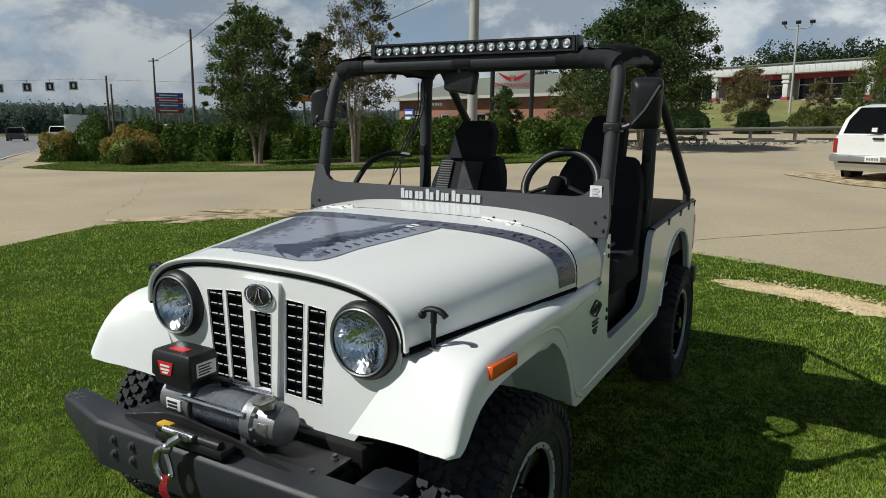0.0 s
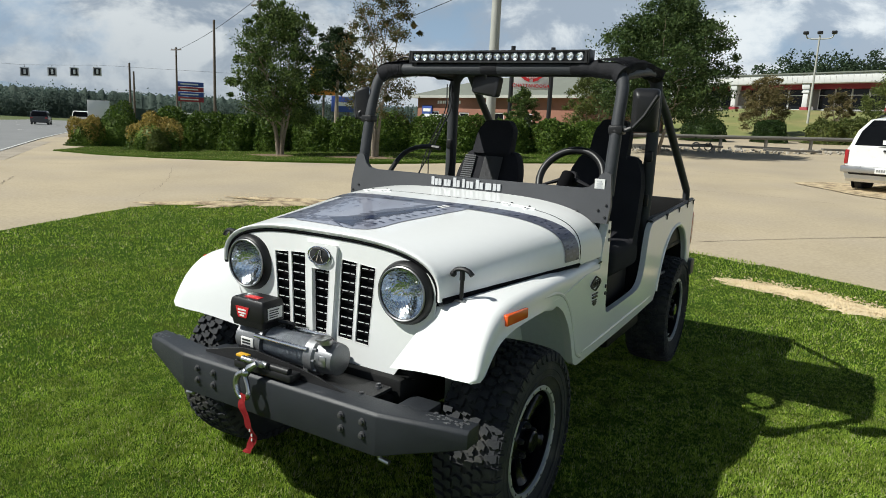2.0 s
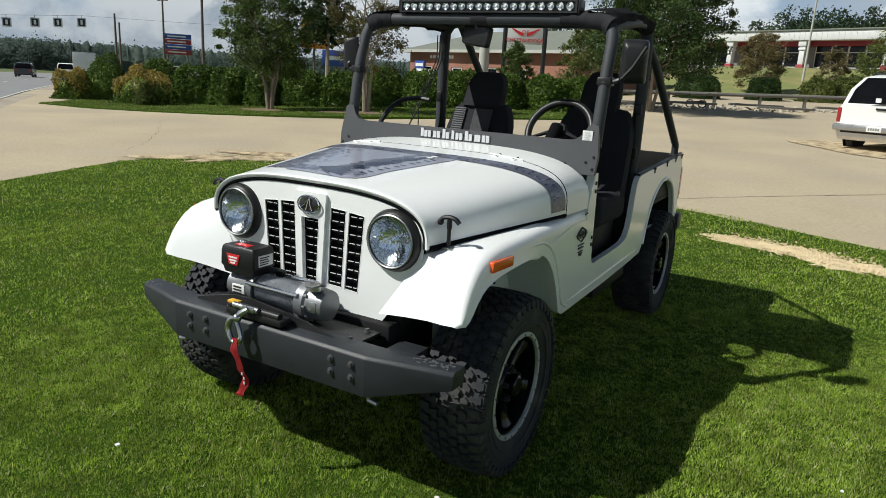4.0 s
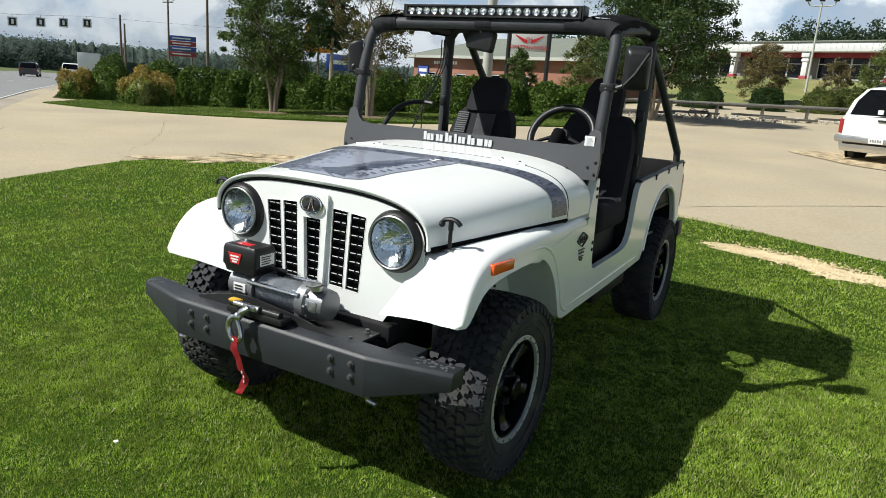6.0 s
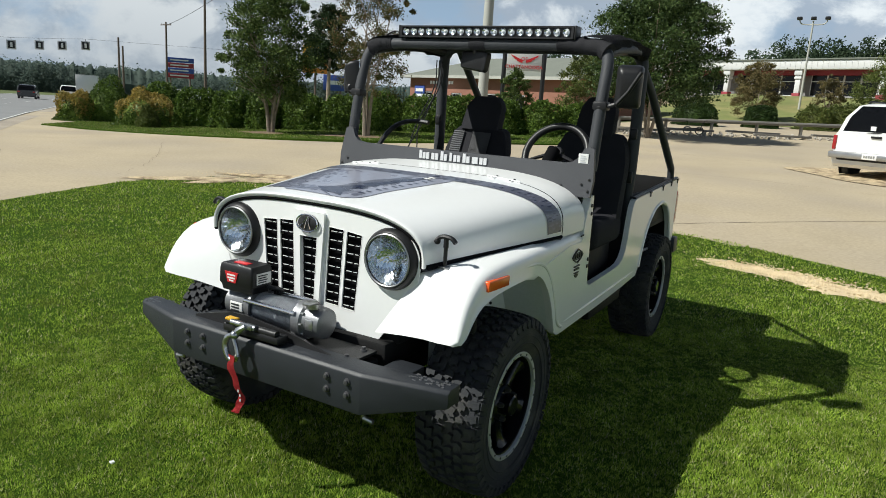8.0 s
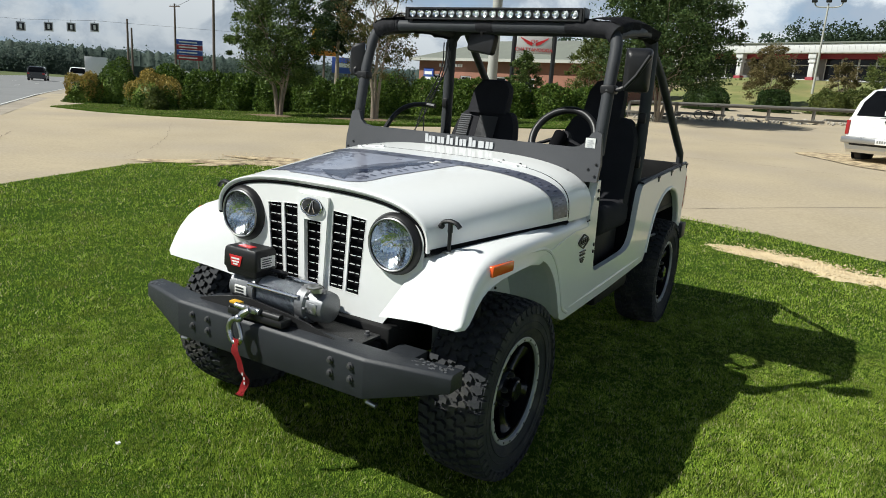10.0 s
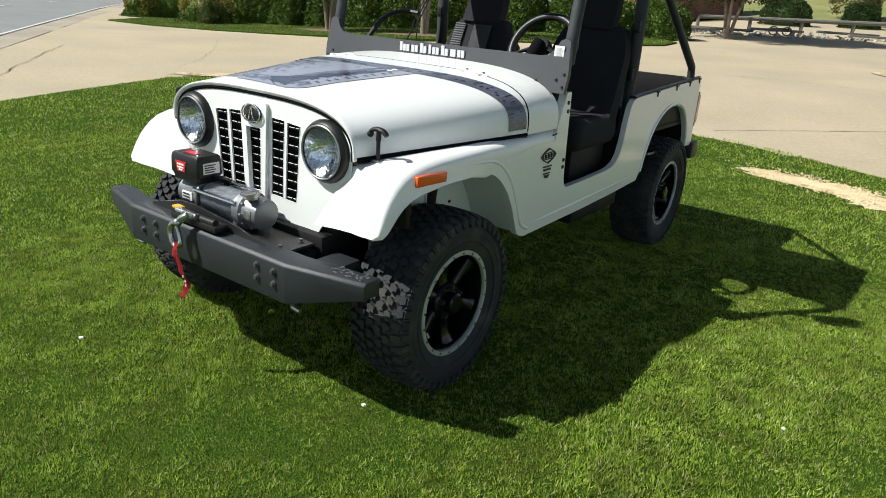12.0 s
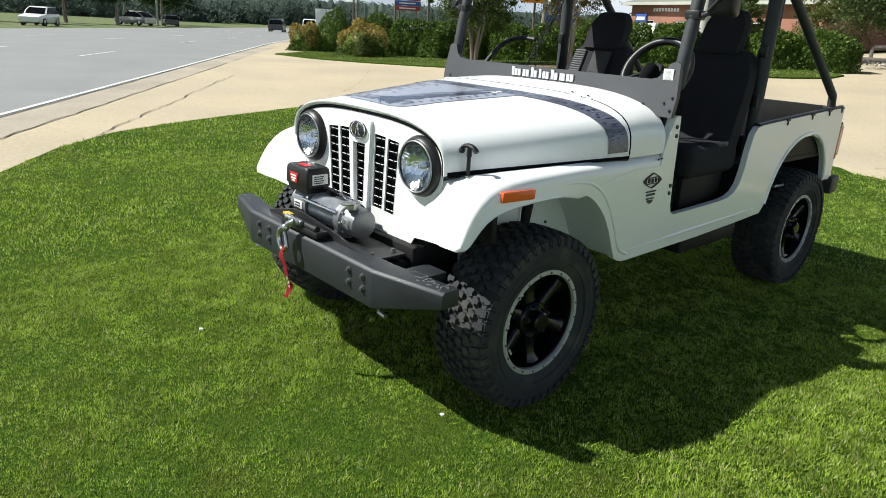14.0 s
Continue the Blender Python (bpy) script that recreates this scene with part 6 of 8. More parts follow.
            o = Vector((0.1035, 0.176 * c, 0.176 * s_))
            box(bm, (-0.002, -0.004, -0.006), (0.002, 0.004, 0.006), 0, m=Matrix.Translation((0.094, 0.180 * c, 0.180 * s_)))
    part("rim_print", bm, PRINT_GREY, rim, "small white marks on the rim")
    return w


wheel0 = wheel_unit(1)
wheel0.matrix_basis = pose(0.668, 0.0, 0.354, 20, 0, 0) @ Matrix.Scale(0.972, 4)
copy_thing(wheel0, pose(0.664, 2.438, 0.354, 75, 0, 0))
copy_thing(wheel0, pose(-0.668, 0.0, 0.354, 130, 0, 180))
copy_thing(wheel0, pose(-0.664, 2.438, 0.354, 40, 0, 180))

# axles, springs, exhaust
for y in (0.0, 2.438):
    bm = bmesh.new()
    tube(bm, [(-0.60, y, 0.362), (0.60, y, 0.362)], 0.045, 12)
    ball(bm, (0.18, y, 0.362), 0.13, 14)
    part("axle", bm, UNDER, car)
    for s in (1, -1):
        bm = bmesh.new()
        pts = [(s * 0.44, y - 0.52 + 1.04 * k / 12, 0.40 + 0.10 * (2 * k / 12 - 1) ** 2) for k in range(13)]
        for q in range(4):
            cut = q * 1
            tube(bm, [(p[0], p[1], p[2] - 0.012 * q) for p in pts[cut:13 - cut]], 0.026, 6, 0.22)
        part("leaf_spring", bm, UNDER, car)
        bm = bmesh.new()
        tube(bm, [(s * 0.50, y + 0.10, 0.38), (s * 0.50, y + 0.18, 0.80)], 0.028, 10)
        part("shock_absorber", bm, UNDER, car)
bm = bmesh.new()
box(bm, (0.34, 1.15, 0.40), (0.70, 1.75, 0.50), 0.02)
box(bm, (-0.40, 0.8, 0.36), (0.30, 1.5, 0.50), 0.03)
part("underbody", bm, UNDER, car)
bm = bmesh.new()
for z in (0.61,):
    box(bm, (0.45, 0.95, z), (0.62, 1.18, z + 0.20), 0.02)
tube(bm, [(0.56, 1.20, 0.60), (0.60, 1.28, 0.72), (0.62, 1.30, 0.80)], 0.012, 8)
part("footwell_trim", bm, PLASTIC, car)

# ---- planting ----
LEAF_TREE = leaf_mat("tree_leaves", (0.022, 0.052, 0.012), (0.140, 0.190, 0.052), patch=2.2)
# tree leaf greens darkened for a crown seen from its shaded side
LEAF_SHADY = leaf_mat("shade_darkened_tree_leaves", (0.016, 0.040, 0.010), (0.100, 0.145, 0.045), patch=2.2)
LEAF_MIXED = leaf_mat("turning_leaves", (0.040, 0.062, 0.018), (0.120, 0.110, 0.040), dry=(0.17, 0.10, 0.045), share=0.15, patch=1.6)
LEAF_HEDGE = leaf_mat("hedge_leaves", (0.020, 0.052, 0.008), (0.145, 0.215, 0.036), patch=2.4)
LEAF_GOLD = leaf_mat("golden_leaves", (0.14, 0.13, 0.03), (0.48, 0.35, 0.095), patch=3.0)
LEAF_LIGHT = leaf_mat("light_leaves", (0.06, 0.09, 0.022), (0.15, 0.17, 0.045))
LEAF_RUST = leaf_mat("rust_leaves", (0.10, 0.095, 0.035), (0.20, 0.15, 0.07))
LEAF_PINE = leaf_mat("dark_tree_leaves", (0.014, 0.030, 0.012), (0.038, 0.062, 0.022))
LEAF_DARK = leaf_mat("dark_green_leaves", (0.014, 0.036, 0.009), (0.048, 0.082, 0.020))
# pale blue-green distance haze is mixed into these two leaf colours
LEAF_FAR = leaf_mat("haze_tinted_far_leaves", (0.090, 0.128, 0.112), (0.140, 0.180, 0.150), rough=0.9, through_light=0.55, patch=0.05)
LEAF_WOODS = leaf_mat("haze_tinted_dark_leaves", (0.034, 0.058, 0.032), (0.070, 0.100, 0.055), rough=0.9, through_light=0.45, patch=0.1)
BARK = mat("tree_bark", (0.26, 0.215, 0.165), 0.9, vary=0.3, scale=6, fine=60, bump=0.8, bump_scale=30, bump_dist=0.02)


def leaves(points, size, rnd_np, flat=0.55):
    """A mesh of small kite-shaped leaves at the points."""
    n = len(points)
    p = np.asarray(points, float)
    a = rnd_np.normal(size=(n, 3))
    a /= np.linalg.norm(a, axis=1)[:, None]
    b = rnd_np.normal(size=(n, 3))
    b -= a * (a * b).sum(1)[:, None]
    b /= np.linalg.norm(b, axis=1)[:, None]
    s = size * rnd_np.uniform(0.6, 1.3, (n, 1))
    v = np.stack([p - a * s, p + b * s * flat, p + a * s, p - b * s * flat], 1).reshape(-1, 3)
    me = bpy.data.meshes.new("leaves")
    me.vertices.add(4 * n)
    me.vertices.foreach_set("co", v.ravel())
    me.loops.add(4 * n)
    me.loops.foreach_set("vertex_index", np.arange(4 * n))
    me.polygons.add(n)
    me.polygons.foreach_set("loop_start", np.arange(0, 4 * n, 4))
    me.update()
    me.validate()
    return me


def crown_points(rng, clumps, per, spread):
    out = []
    for c, r in clumps:
        q = rng.normal(size=(per, 3)) * (r * 0.62)
        q += np.linspace(-1, 1, per)[:, None] * rng.normal(size=3) * r * 0.55
        out.append(np.asarray(c) + q * np.array([1, 1, spread]))
    return np.concatenate(out)


def tree(name, at, height, width, trunk_h, leaf, seed, label, stems=3, n_clumps=70, per=110, leaf_size=0.055, lean=0.0, low=0.25, category="tree"):
    rng = np.random.default_rng(seed)
    t = thing(name, label, category, at=at)
    bm = bmesh.new()
    tips = []
    for k in range(stems):
        a = 2 * math.pi * k / stems + rng.uniform(0, 1)
        spread_r = width * 0.105 if stems > 1 else 0.05
        top = Vector((spread_r * math.cos(a) * 1.8 + lean, spread_r * math.sin(a) * 1.8, height * 0.72))
        pts = curve([(0.06 * math.cos(a), 0.06 * math.sin(a), -0.05), (0.42 * spread_r * math.cos(a), 0.42 * spread_r * math.sin(a), trunk_h * 0.6), (spread_r * math.cos(a), spread_r * math.sin(a), trunk_h * 1.5), tuple(top)], 5)
        r0 = (0.020 * height + 0.02) / (1.65 if stems > 1 else 0.8)
        tube(bm, pts, [r0 * (1 - 0.85 * i / (len(pts) - 1)) for i in range(len(pts))], 8)
        for q in range(7):
            i = int(len(pts) * rng.uniform(0.45, 0.95))
            b = pts[min(i, len(pts) - 1)]
            aa = rng.uniform(0, 6.28)
            e = b + Vector((width * 0.33 * math.cos(aa), width * 0.33 * math.sin(aa), height * rng.uniform(0.05, 0.22)))
            tube(bm, [b, b.lerp(e, 0.5) + Vector((0, 0, 0.06 * height * rng.uniform(-0.3, 0.5))), e], [r0 * 0.35, r0 * 0.22, r0 * 0.06], 5)
    part("trunk", bm, BARK, t)
    clumps = []
    for k in range(n_clumps):
        u = rng.uniform(0, 1)
        z = height * (low + (0.97 - low) * u)
        prof = (math.sin(math.pi * min(1, 0.20 + 0.77 * u)) ** 0.55) * (1 - 0.22 * u)
        a = rng.uniform(0, 6.28)
        lobe = 1 + 0.16 * math.sin(3 * a + seed) + 0.10 * math.sin(7 * u + 2 * a + seed)
        r = width * 0.5 * prof * lobe * rng.uniform(0.12, 1) ** 0.55
        clumps.append(((r * math.cos(a) + lean * u, r * math.sin(a), z), width * rng.uniform(0.045, 0.105)))
    for k in range(n_clumps // 4):   # loose sprays that break the outline
        u = rng.uniform(0.1, 1)
        a, r = rng.uniform(0, 6.28), width * 0.5 * (math.sin(math.pi * min(1, 0.20 + 0.77 * u)) ** 0.55) * (1 - 0.2 * u) * rng.uniform(0.95, 1.22)
        clumps.append(((r * math.cos(a) + lean * u, r * math.sin(a), height * (low + (1.03 - low) * u)), width * rng.uniform(0.02, 0.045)))
    me = leaves(crown_points(rng, clumps, per, 0.75), leaf_size, rng)
    me.materials.append(leaf)
    new("crown", me).parent = t
    return t


def bush(name, at, w, d, h, leaf, seed, label, group="", n=9000, leaf_size=0.038, lumpy=0.10, category="shrub", turn=0.0, square=1.0, top_leaf=None):
    rng = np.random.default_rng(seed)
    t = thing(name, label, category, group, at=Matrix.Translation(at) @ Matrix.Rotation(turn, 4, "Z"))
    q = rng.normal(size=(n, 3))
    q /= np.linalg.norm(q, axis=1)[:, None]
    q[:, 2] = np.abs(q[:, 2]) * 1.15 - 0.15
    lump = 1.0 + lumpy * np.sin(q[:, 0] * 5 + seed) * np.cos(q[:, 1] * 6 + seed * 2) + 0.6 * lumpy * np.sin(q[:, 2] * 9 + seed)
    tuft = np.sin(q[:, 0] * 17 + seed) * np.sin(q[:, 1] * 19 + 2 * seed) * np.sin(q[:, 2] * 23 + 3 * seed)
    depth = 1 - np.abs(rng.normal(0, 0.055, n)) + 0.075 * tuft + 0.05 * (rng.uniform(0, 1, n) > 0.985)
    p = np.sign(q) * np.abs(q) ** square * (lump * depth)[:, None] * np.array([w / 2, d / 2, h])
    p[:, 2] = np.maximum(p[:, 2], 0.02)
    if top_leaf:   # bright new growth on the upper half
        up = p[:, 2] > h * (0.40 + 0.16 * np.sin(p[:, 0] * 6) + rng.uniform(-0.2, 0.2, n))
        me = leaves(p[up] * 1.02, leaf_size, rng)
        me.materials.append(top_leaf)
        new("new_growth", me).parent = t
        p = p[~up]
    me = leaves(p, leaf_size, rng)
    me.materials.append(leaf)
    new("foliage", me).parent = t
    bm = bmesh.new()
    rings = []
    for k in range(7):
        f = k / 6
        rr = max(0.0, 1 - (f * 0.98) ** (2.6 if square == 1.0 else 4.5)) ** 0.5 * 0.74
        rings.append([Vector((w / 2 * rr * math.cos(a), d / 2 * rr * math.sin(a), h * 0.76 * f - 0.02)) for a in [2 * math.pi * i / 14 for i in range(14)]])
    loft(bm, rings)
    part("core", bm, leaf, t)
    return t


def gz(x, y, up=0.0):
    return Vector((x, y, ground_z(x, y) + up))


tree("tree", gz(-15.8, 15.6), 5.05, 3.35, 1.05, LEAF_TREE, 1, "dense green multi-stemmed tree on the grass island", 6, 190, 200, 0.042, low=0.25)
tree("tree", gz(-12.2, 16.4), 5.9, 2.5, 1.3, LEAF_MIXED, 2, "slender multi-stemmed tree with sparse turning crown on the grass island", 3, 95, 190, 0.036, lean=0.35, low=0.24)
tree("tree", gz(-5.2, 26.3), 6.0, 5.1, 1.4, LEAF_SHADY, 3, "broad green tree beside the hedge, shade painted into its leaf colour", 3, 250, 210, 0.054, low=0.24)
tree("tree", gz(-33.6, 40), 8.6, 4.0, 3.0, LEAF_PINE, 5, "tall dark pine behind the hedge", 1, 110, 170, 0.085, low=0.45)
tree("tree", gz(-9.0, 29), 3.4, 2.8, 0.6, LEAF_LIGHT, 6, "young light green tree behind the hedge", 3, 80, 160, 0.045, low=0.15)
tree("tree", gz(-13.5, 31), 2.9, 1.8, 0.6, LEAF_TREE, 7, "small green tree before the brick building", 3, 80, 160, 0.045, low=0.12)

rnd = random.Random(8)
bush("golden_shrub", gz(-25.6, 14.6), 1.8, 1.7, 1.25, LEAF_HEDGE, 21, "golden-topped green shrub on the tip of the island", "golden shrubs", lumpy=0.16, n=11000, leaf_size=0.038, top_leaf=LEAF_GOLD)
bush("golden_shrub", gz(-21.9, 15.0), 2.5, 2.0, 1.45, LEAF_HEDGE, 22, "golden-topped green shrub in front of the hedge", "golden shrubs", lumpy=0.16, n=11000, leaf_size=0.038, top_leaf=LEAF_GOLD)
bush("round_shrub", gz(-24.9, 15.6), 2.1, 2.0, 1.78, LEAF_HEDGE, 23, "round green shrub between the golden ones", n=11000, leaf_size=0.038)
bush("small_shrub", gz(-20.6, 14.2), 0.9, 0.8, 0.75, LEAF_LIGHT, 24, "low spiky light green plant")
k = 12
for i in range(k):
    f = i / (k - 1)
    x, y = -23.3 + 16.4 * f, 16.9 + 6.4 * f
    bush("hedge_shrub", gz(x, y), 2.3 + rnd.uniform(-0.15, 0.2), 1.7, (1.58 - 0.28 * f) * rnd.uniform(0.97, 1.04), LEAF_HEDGE, 30 + i, "clipped dark green shrub in the hedge row", "hedge shrubs", turn=rnd.uniform(0, 3), square=0.80, lumpy=0.07, n=11000, leaf_size=0.047)
for x, y, w, h, m, lab in ((-6.0, 40.5, 2.7, 1.55, LEAF_DARK, "round clipped shrub before the bank"), (-2.6, 42.5, 2.0, 1.35, LEAF_DARK, "round clipped shrub before the bank"), (0.2, 44, 2.2, 1.45, LEAF_LIGHT, "loose light green shrub before the bank"),
                           (1.6, 44.5, 2.2, 1.4, LEAF_LIGHT, "loose light green shrub before the bank"), (3.6, 45, 3.2, 1.6, LEAF_DARK, "dark green shrub before the bank"), (7.5, 45, 3, 1.6, LEAF_DARK, "dark green shrub before the bank")):
    bush("bank_shrub", gz(x, y), w, w * 0.9, h, m, int(x * 7 + 90), lab, "shrubs along the bank", n=6500, leaf_size=0.055, square=0.85, lumpy=0.06 if m is LEAF_DARK else 0.16)
tree("tree", gz(-3.8, 50), 3.9, 3.4, 0.7, LEAF_RUST, 61, "small rust-tinged tree before the shop building", 3, 90, 160, 0.055, low=0.12)
tree("tree", gz(4.6, 50), 5.0, 5.0, 0.7, LEAF_LIGHT, 62, "spreading light green tree before the shop building", 3, 150, 160, 0.06, low=0.10)
tree("tree", gz(0.6, 52), 3.0, 2.2, 0.6, LEAF_RUST, 63, "small reddish shrub tree before the shop building", 3, 60, 120, 0.05, low=0.12)

for k, (x, y, h, w) in enumerate(((-72, 2.5, 9.5, 7.5), (-83, 11.0, 11, 8), (-93, 21.0, 10, 8), (-88, 25.5, 9, 6), (-104, 31.5, 11, 8.5), (-116, 41.0, 10, 8), (-128, 47.0, 10, 9))):
    tree("tree", gz(x, y), h, w, 2.6, LEAF_DARK, 80 + k, "tall dark tree with a bare trunk on the far verge", 1, 80, 90, 0.18, low=0.30)

# far woods: a long uneven belt of crowns
rng = np.random.default_rng(77)
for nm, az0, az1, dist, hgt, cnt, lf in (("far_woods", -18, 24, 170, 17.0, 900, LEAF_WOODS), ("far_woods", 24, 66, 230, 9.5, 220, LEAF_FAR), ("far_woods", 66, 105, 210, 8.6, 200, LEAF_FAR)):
    cl = []
    for i in range(cnt):
        az = radians(az0 + (az1 - az0) * (i + rng.uniform(0, 1)) / cnt)
        dd = dist + rng.uniform(-12, 12)
        x, y = -dd * math.sin(az), dd * math.cos(az)
        top = hgt * (0.85 + 0.16 * noise.noise((i * 0.07, az0, 0)) + rng.uniform(-0.10, 0.10))
        base = ground_z(max(x, -150), y)
        if lf is LEAF_FAR:   # broad rounded crowns
            for q in range(16):
                u = rng.uniform(0, 1)
                rad = 3.4 * math.sqrt(max(0.05, 1 - (u * 1.02) ** 2.2))
                aa = rng.uniform(0, 6.28)
                cl.append(((x + rad * math.cos(aa), y + rad * math.sin(aa), base + 0.5 + (top - 1.5) * u), 1.15))
            continue
        for z in np.arange(0.5, top, 1.8):
            cl.append(((x + rng.uniform(-1.5, 1.5), y + rng.uniform(-1.5, 1.5), base + z), 1.5 * (1.2 - 0.75 * z / top)))
    bm = bmesh.new()
    rows = []
    for i in range(321):
        az = radians(az0 + (az1 - az0) * i / 320)
        x, y = -dist * math.sin(az), dist * math.cos(az)
        base = ground_z(max(x, -150), y)
        h = hgt * ((0.80 if lf is LEAF_WOODS else 0.86) + 0.10 * noise.noise((i * 0.35, az0, 1)) + 0.10 * noise.noise((i * 1.1, az0, 2)))
        rows.append([Vector((x * k, y * k, base + h * z)) for k, z in ((0.975, -0.05), (0.97, 0.45), (0.985, 0.85), (1.0, 1.0), (1.03, 0.8), (1.04, -0.05))])
    loft(bm, rows, False)
    tagged(part("woods_heart", bm, lf, None), "solid mass of the distant woods in haze-tinted leaf colour", "woods", kind="stuff")
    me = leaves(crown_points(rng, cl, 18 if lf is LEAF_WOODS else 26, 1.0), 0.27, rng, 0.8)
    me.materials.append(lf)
    tagged(new(nm, me), "belt of woods in the distance, haze mixed into the leaf colour", "woods", kind="stuff")
# the hill's blue is distance haze put into its base colour
HILL = mat("haze_tinted_hill", (0.20, 0.26, 0.33), 1.0, vary=0.1, scale=0.01, fine=0.1)
bm = bmesh.new()
rows = []
for i in range(81):
    az = radians(30 + 75 * i / 80)
    h = 36 + 26 * noise.noise((i * 0.09, 3, 0)) + 10 * noise.noise((i * 0.3, 5, 0))
    rows.append([Vector((-d * math.sin(az), d * math.cos(az), z)) for d, z in ((1100, -8), (1300, h * 0.7), (1500, h))])
loft(bm, rows, False)
tagged(part("far_hill", bm, HILL, None), "low hill on the horizon, coloured blue for haze", "hill", kind="structure")

# ---- parked wagon ----
GLASS_DARK = mat("tinted_glass", (0.010, 0.011, 0.013), 0.06, vary=0.1, spec=0.25)
BRICK_RED = mat("red_brick", (0.27, 0.125, 0.085), 0.85, vary=0.18, scale=1.5, fine=40, bump=0.4, bump_scale=60)
ROOF_GREY = mat("grey_green_shingles", (0.165, 0.178, 0.150), 0.9, vary=0.15, scale=1, fine=12, bump=0.5, bump_scale=20)
# wall colour darkened to carry the shade under the shop's overhang
SHOP_WALL = mat("shade_darkened_shop_wall", (0.20, 0.195, 0.19), 0.8, vary=0.1, scale=1, fine=10)
METAL_WHITE = mat("white_wall_panel", (0.62, 0.62, 0.61), 0.6, vary=0.06, scale=0.6, fine=10)
RED_PANEL = mat("red_fascia", (0.27, 0.025, 0.035), 0.55, vary=0.1, scale=1, fine=10)
CONC_POLE = mat("galvanised_pole", (0.42, 0.42, 0.38), 0.6, vary=0.1, scale=2, fine=30)
WOOD_POLE = mat("weathered_pole", (0.13, 0.10, 0.08), 0.9, vary=0.25, scale=2, fine=30)
RAIL_WOOD = mat("weathered_rail", (0.17, 0.16, 0.14), 0.85, vary=0.2, scale=2, fine=30)
STONE = mat("pale_rubble", (0.40, 0.37, 0.32), 0.9, vary=0.25, scale=4, fine=40, bump=0.5, random_vary=0.3, island=True)
SIGN_BLUE = mat("blue_sign", (0.03, 0.07, 0.30), 0.5, vary=0.1)
SIGN_ORANGE = mat("orange_sign", (0.65, 0.22, 0.02), 0.5, vary=0.1)
CAR_DARK = mat("dark_car_paint", (0.03, 0.032, 0.036), 0.25, vary=0.1, coat=0.6)
WHITE_CAR = mat("white_car_paint", (0.74, 0.74, 0.72), 0.3, vary=0.03, coat=0.6)
CHROME_DULL = mat("dull_bumper", (0.42, 0.42, 0.42), 0.30, metal=0.8, vary=0.1)


def car_body(t, L, W, H, paint, belt=0.55, tail=0.06, nose=0.30, pillar=0.86, glass=True):
    """A car pointing along +y from its rear bumper at y = 0."""
    hw = W / 2
    low = 0.28 * H / 1.9
    def sect(y, half, z0, z1):
        return [Vector((x * half, y, z)) for x, z in ((-0.94, z0), (-1.0, z0 + 0.12), (-1.0, z1 - 0.06), (-0.97, z1), (0.97, z1), (1.0, z1 - 0.06), (1.0, z0 + 0.12), (0.94, z0))]
    zb = H * belt
    bm = bmesh.new()
    loft(bm, [sect(0.06, hw * 0.97, low + 0.08, zb - 0.02), sect(0.14, hw, low, zb), sect(L * 0.70, hw, low, zb), sect(L * 0.74, hw, low, zb - 0.02), sect(L * 0.97, hw * 0.95, low, zb - 0.14), sect(L, hw * 0.90, low + 0.08, zb - 0.22)])
    body = part("body", bm, paint, t, sharp=40)
    bm = bmesh.new()
    def cab(y, half, z):
        return [Vector((x * half, y, z)) for x in (-1, -0.9, 0.9, 1)]
    rings = []
    for z, ya, yb, k in ((zb - 0.03, 0.14, L * 0.72, 0.985), (zb + (H - zb) * 0.5, 0.14 + tail * 2, L * (0.72 - nose * 0.26), 0.94), (H - 0.08, 0.14 + tail * 5, L * (0.72 - nose * 0.50), 0.84), (H, 0.14 + tail * 9, L * (0.72 - nose * 0.62), 0.76)):
        rings.append([Vector((x * hw * k, y, z)) for x, y in ((-1, ya + 0.03), (-0.9, ya), (0.9, ya), (1, ya + 0.03), (1, yb - 0.05), (0.9, yb), (-0.9, yb), (-1, yb - 0.05))])
    loft(bm, rings)
    part("cabin", bm, paint, body, sharp=40)
    if glass:
        def at(f, side, g):
            a, b = rings[0], rings[2]
            return a[side].lerp(b[side], f)
        for nm, i, j, out in (("rear_window", 1, 2, Vector((0, -0.012, 0))), ("side_window", 0, 7, Vector((-0.012, 0, 0))), ("side_window", 3, 4, Vector((0.012, 0, 0))), ("windscreen", 5, 6, Vector((0, 0.012, 0)))):
            bm = bmesh.new()
            def pt(u, f):
                lo = rings[0][i].lerp(rings[0][j], u)
                mi = rings[1][i].lerp(rings[1][j], u)
                hi = rings[2][i].lerp(rings[2][j], u)
                return (lo.lerp(mi, f * 2) if f < 0.5 else mi.lerp(hi, f * 2 - 1)) + out
            loft(bm, [[pt(u, f) for u in (0.012, 0.5, 0.988)] for f in (0.08, 0.5, 0.98)], False)
            bmesh.ops.solidify(bm, geom=bm.faces[:], thickness=0.006)
            part(nm, bm, GLASS_DARK, body)
    for y in (L * 0.19, L * 0.80):
        for s in (1, -1):
            bm = bmesh.new()
            r = H * 0.195
            spin(bm, [(-0.10, 0.0), (-0.10, r * 0.92), (-0.08, r), (0.08, r), (0.10, r * 0.92), (0.10, 0.0)], (s * (hw - 0.10), y, r), "X", 22)
            tw = part("wheel", bm, RUBBER, t)
            bm = bmesh.new()
            spin(bm, [(s * 0.102, r * 0.62), (s * 0.108, r * 0.5), (s * 0.104, 0.0)], (s * (hw - 0.10), y, r), "X", 16)
            part("hub_cap", bm, ALU, tw)
            bm = bmesh.new()
            spin(bm, [(-0.02, r * 1.18), (0.012, r * 1.18), (0.012, 0.0)], (s * (hw - 0.008), y, r), "X", 22)
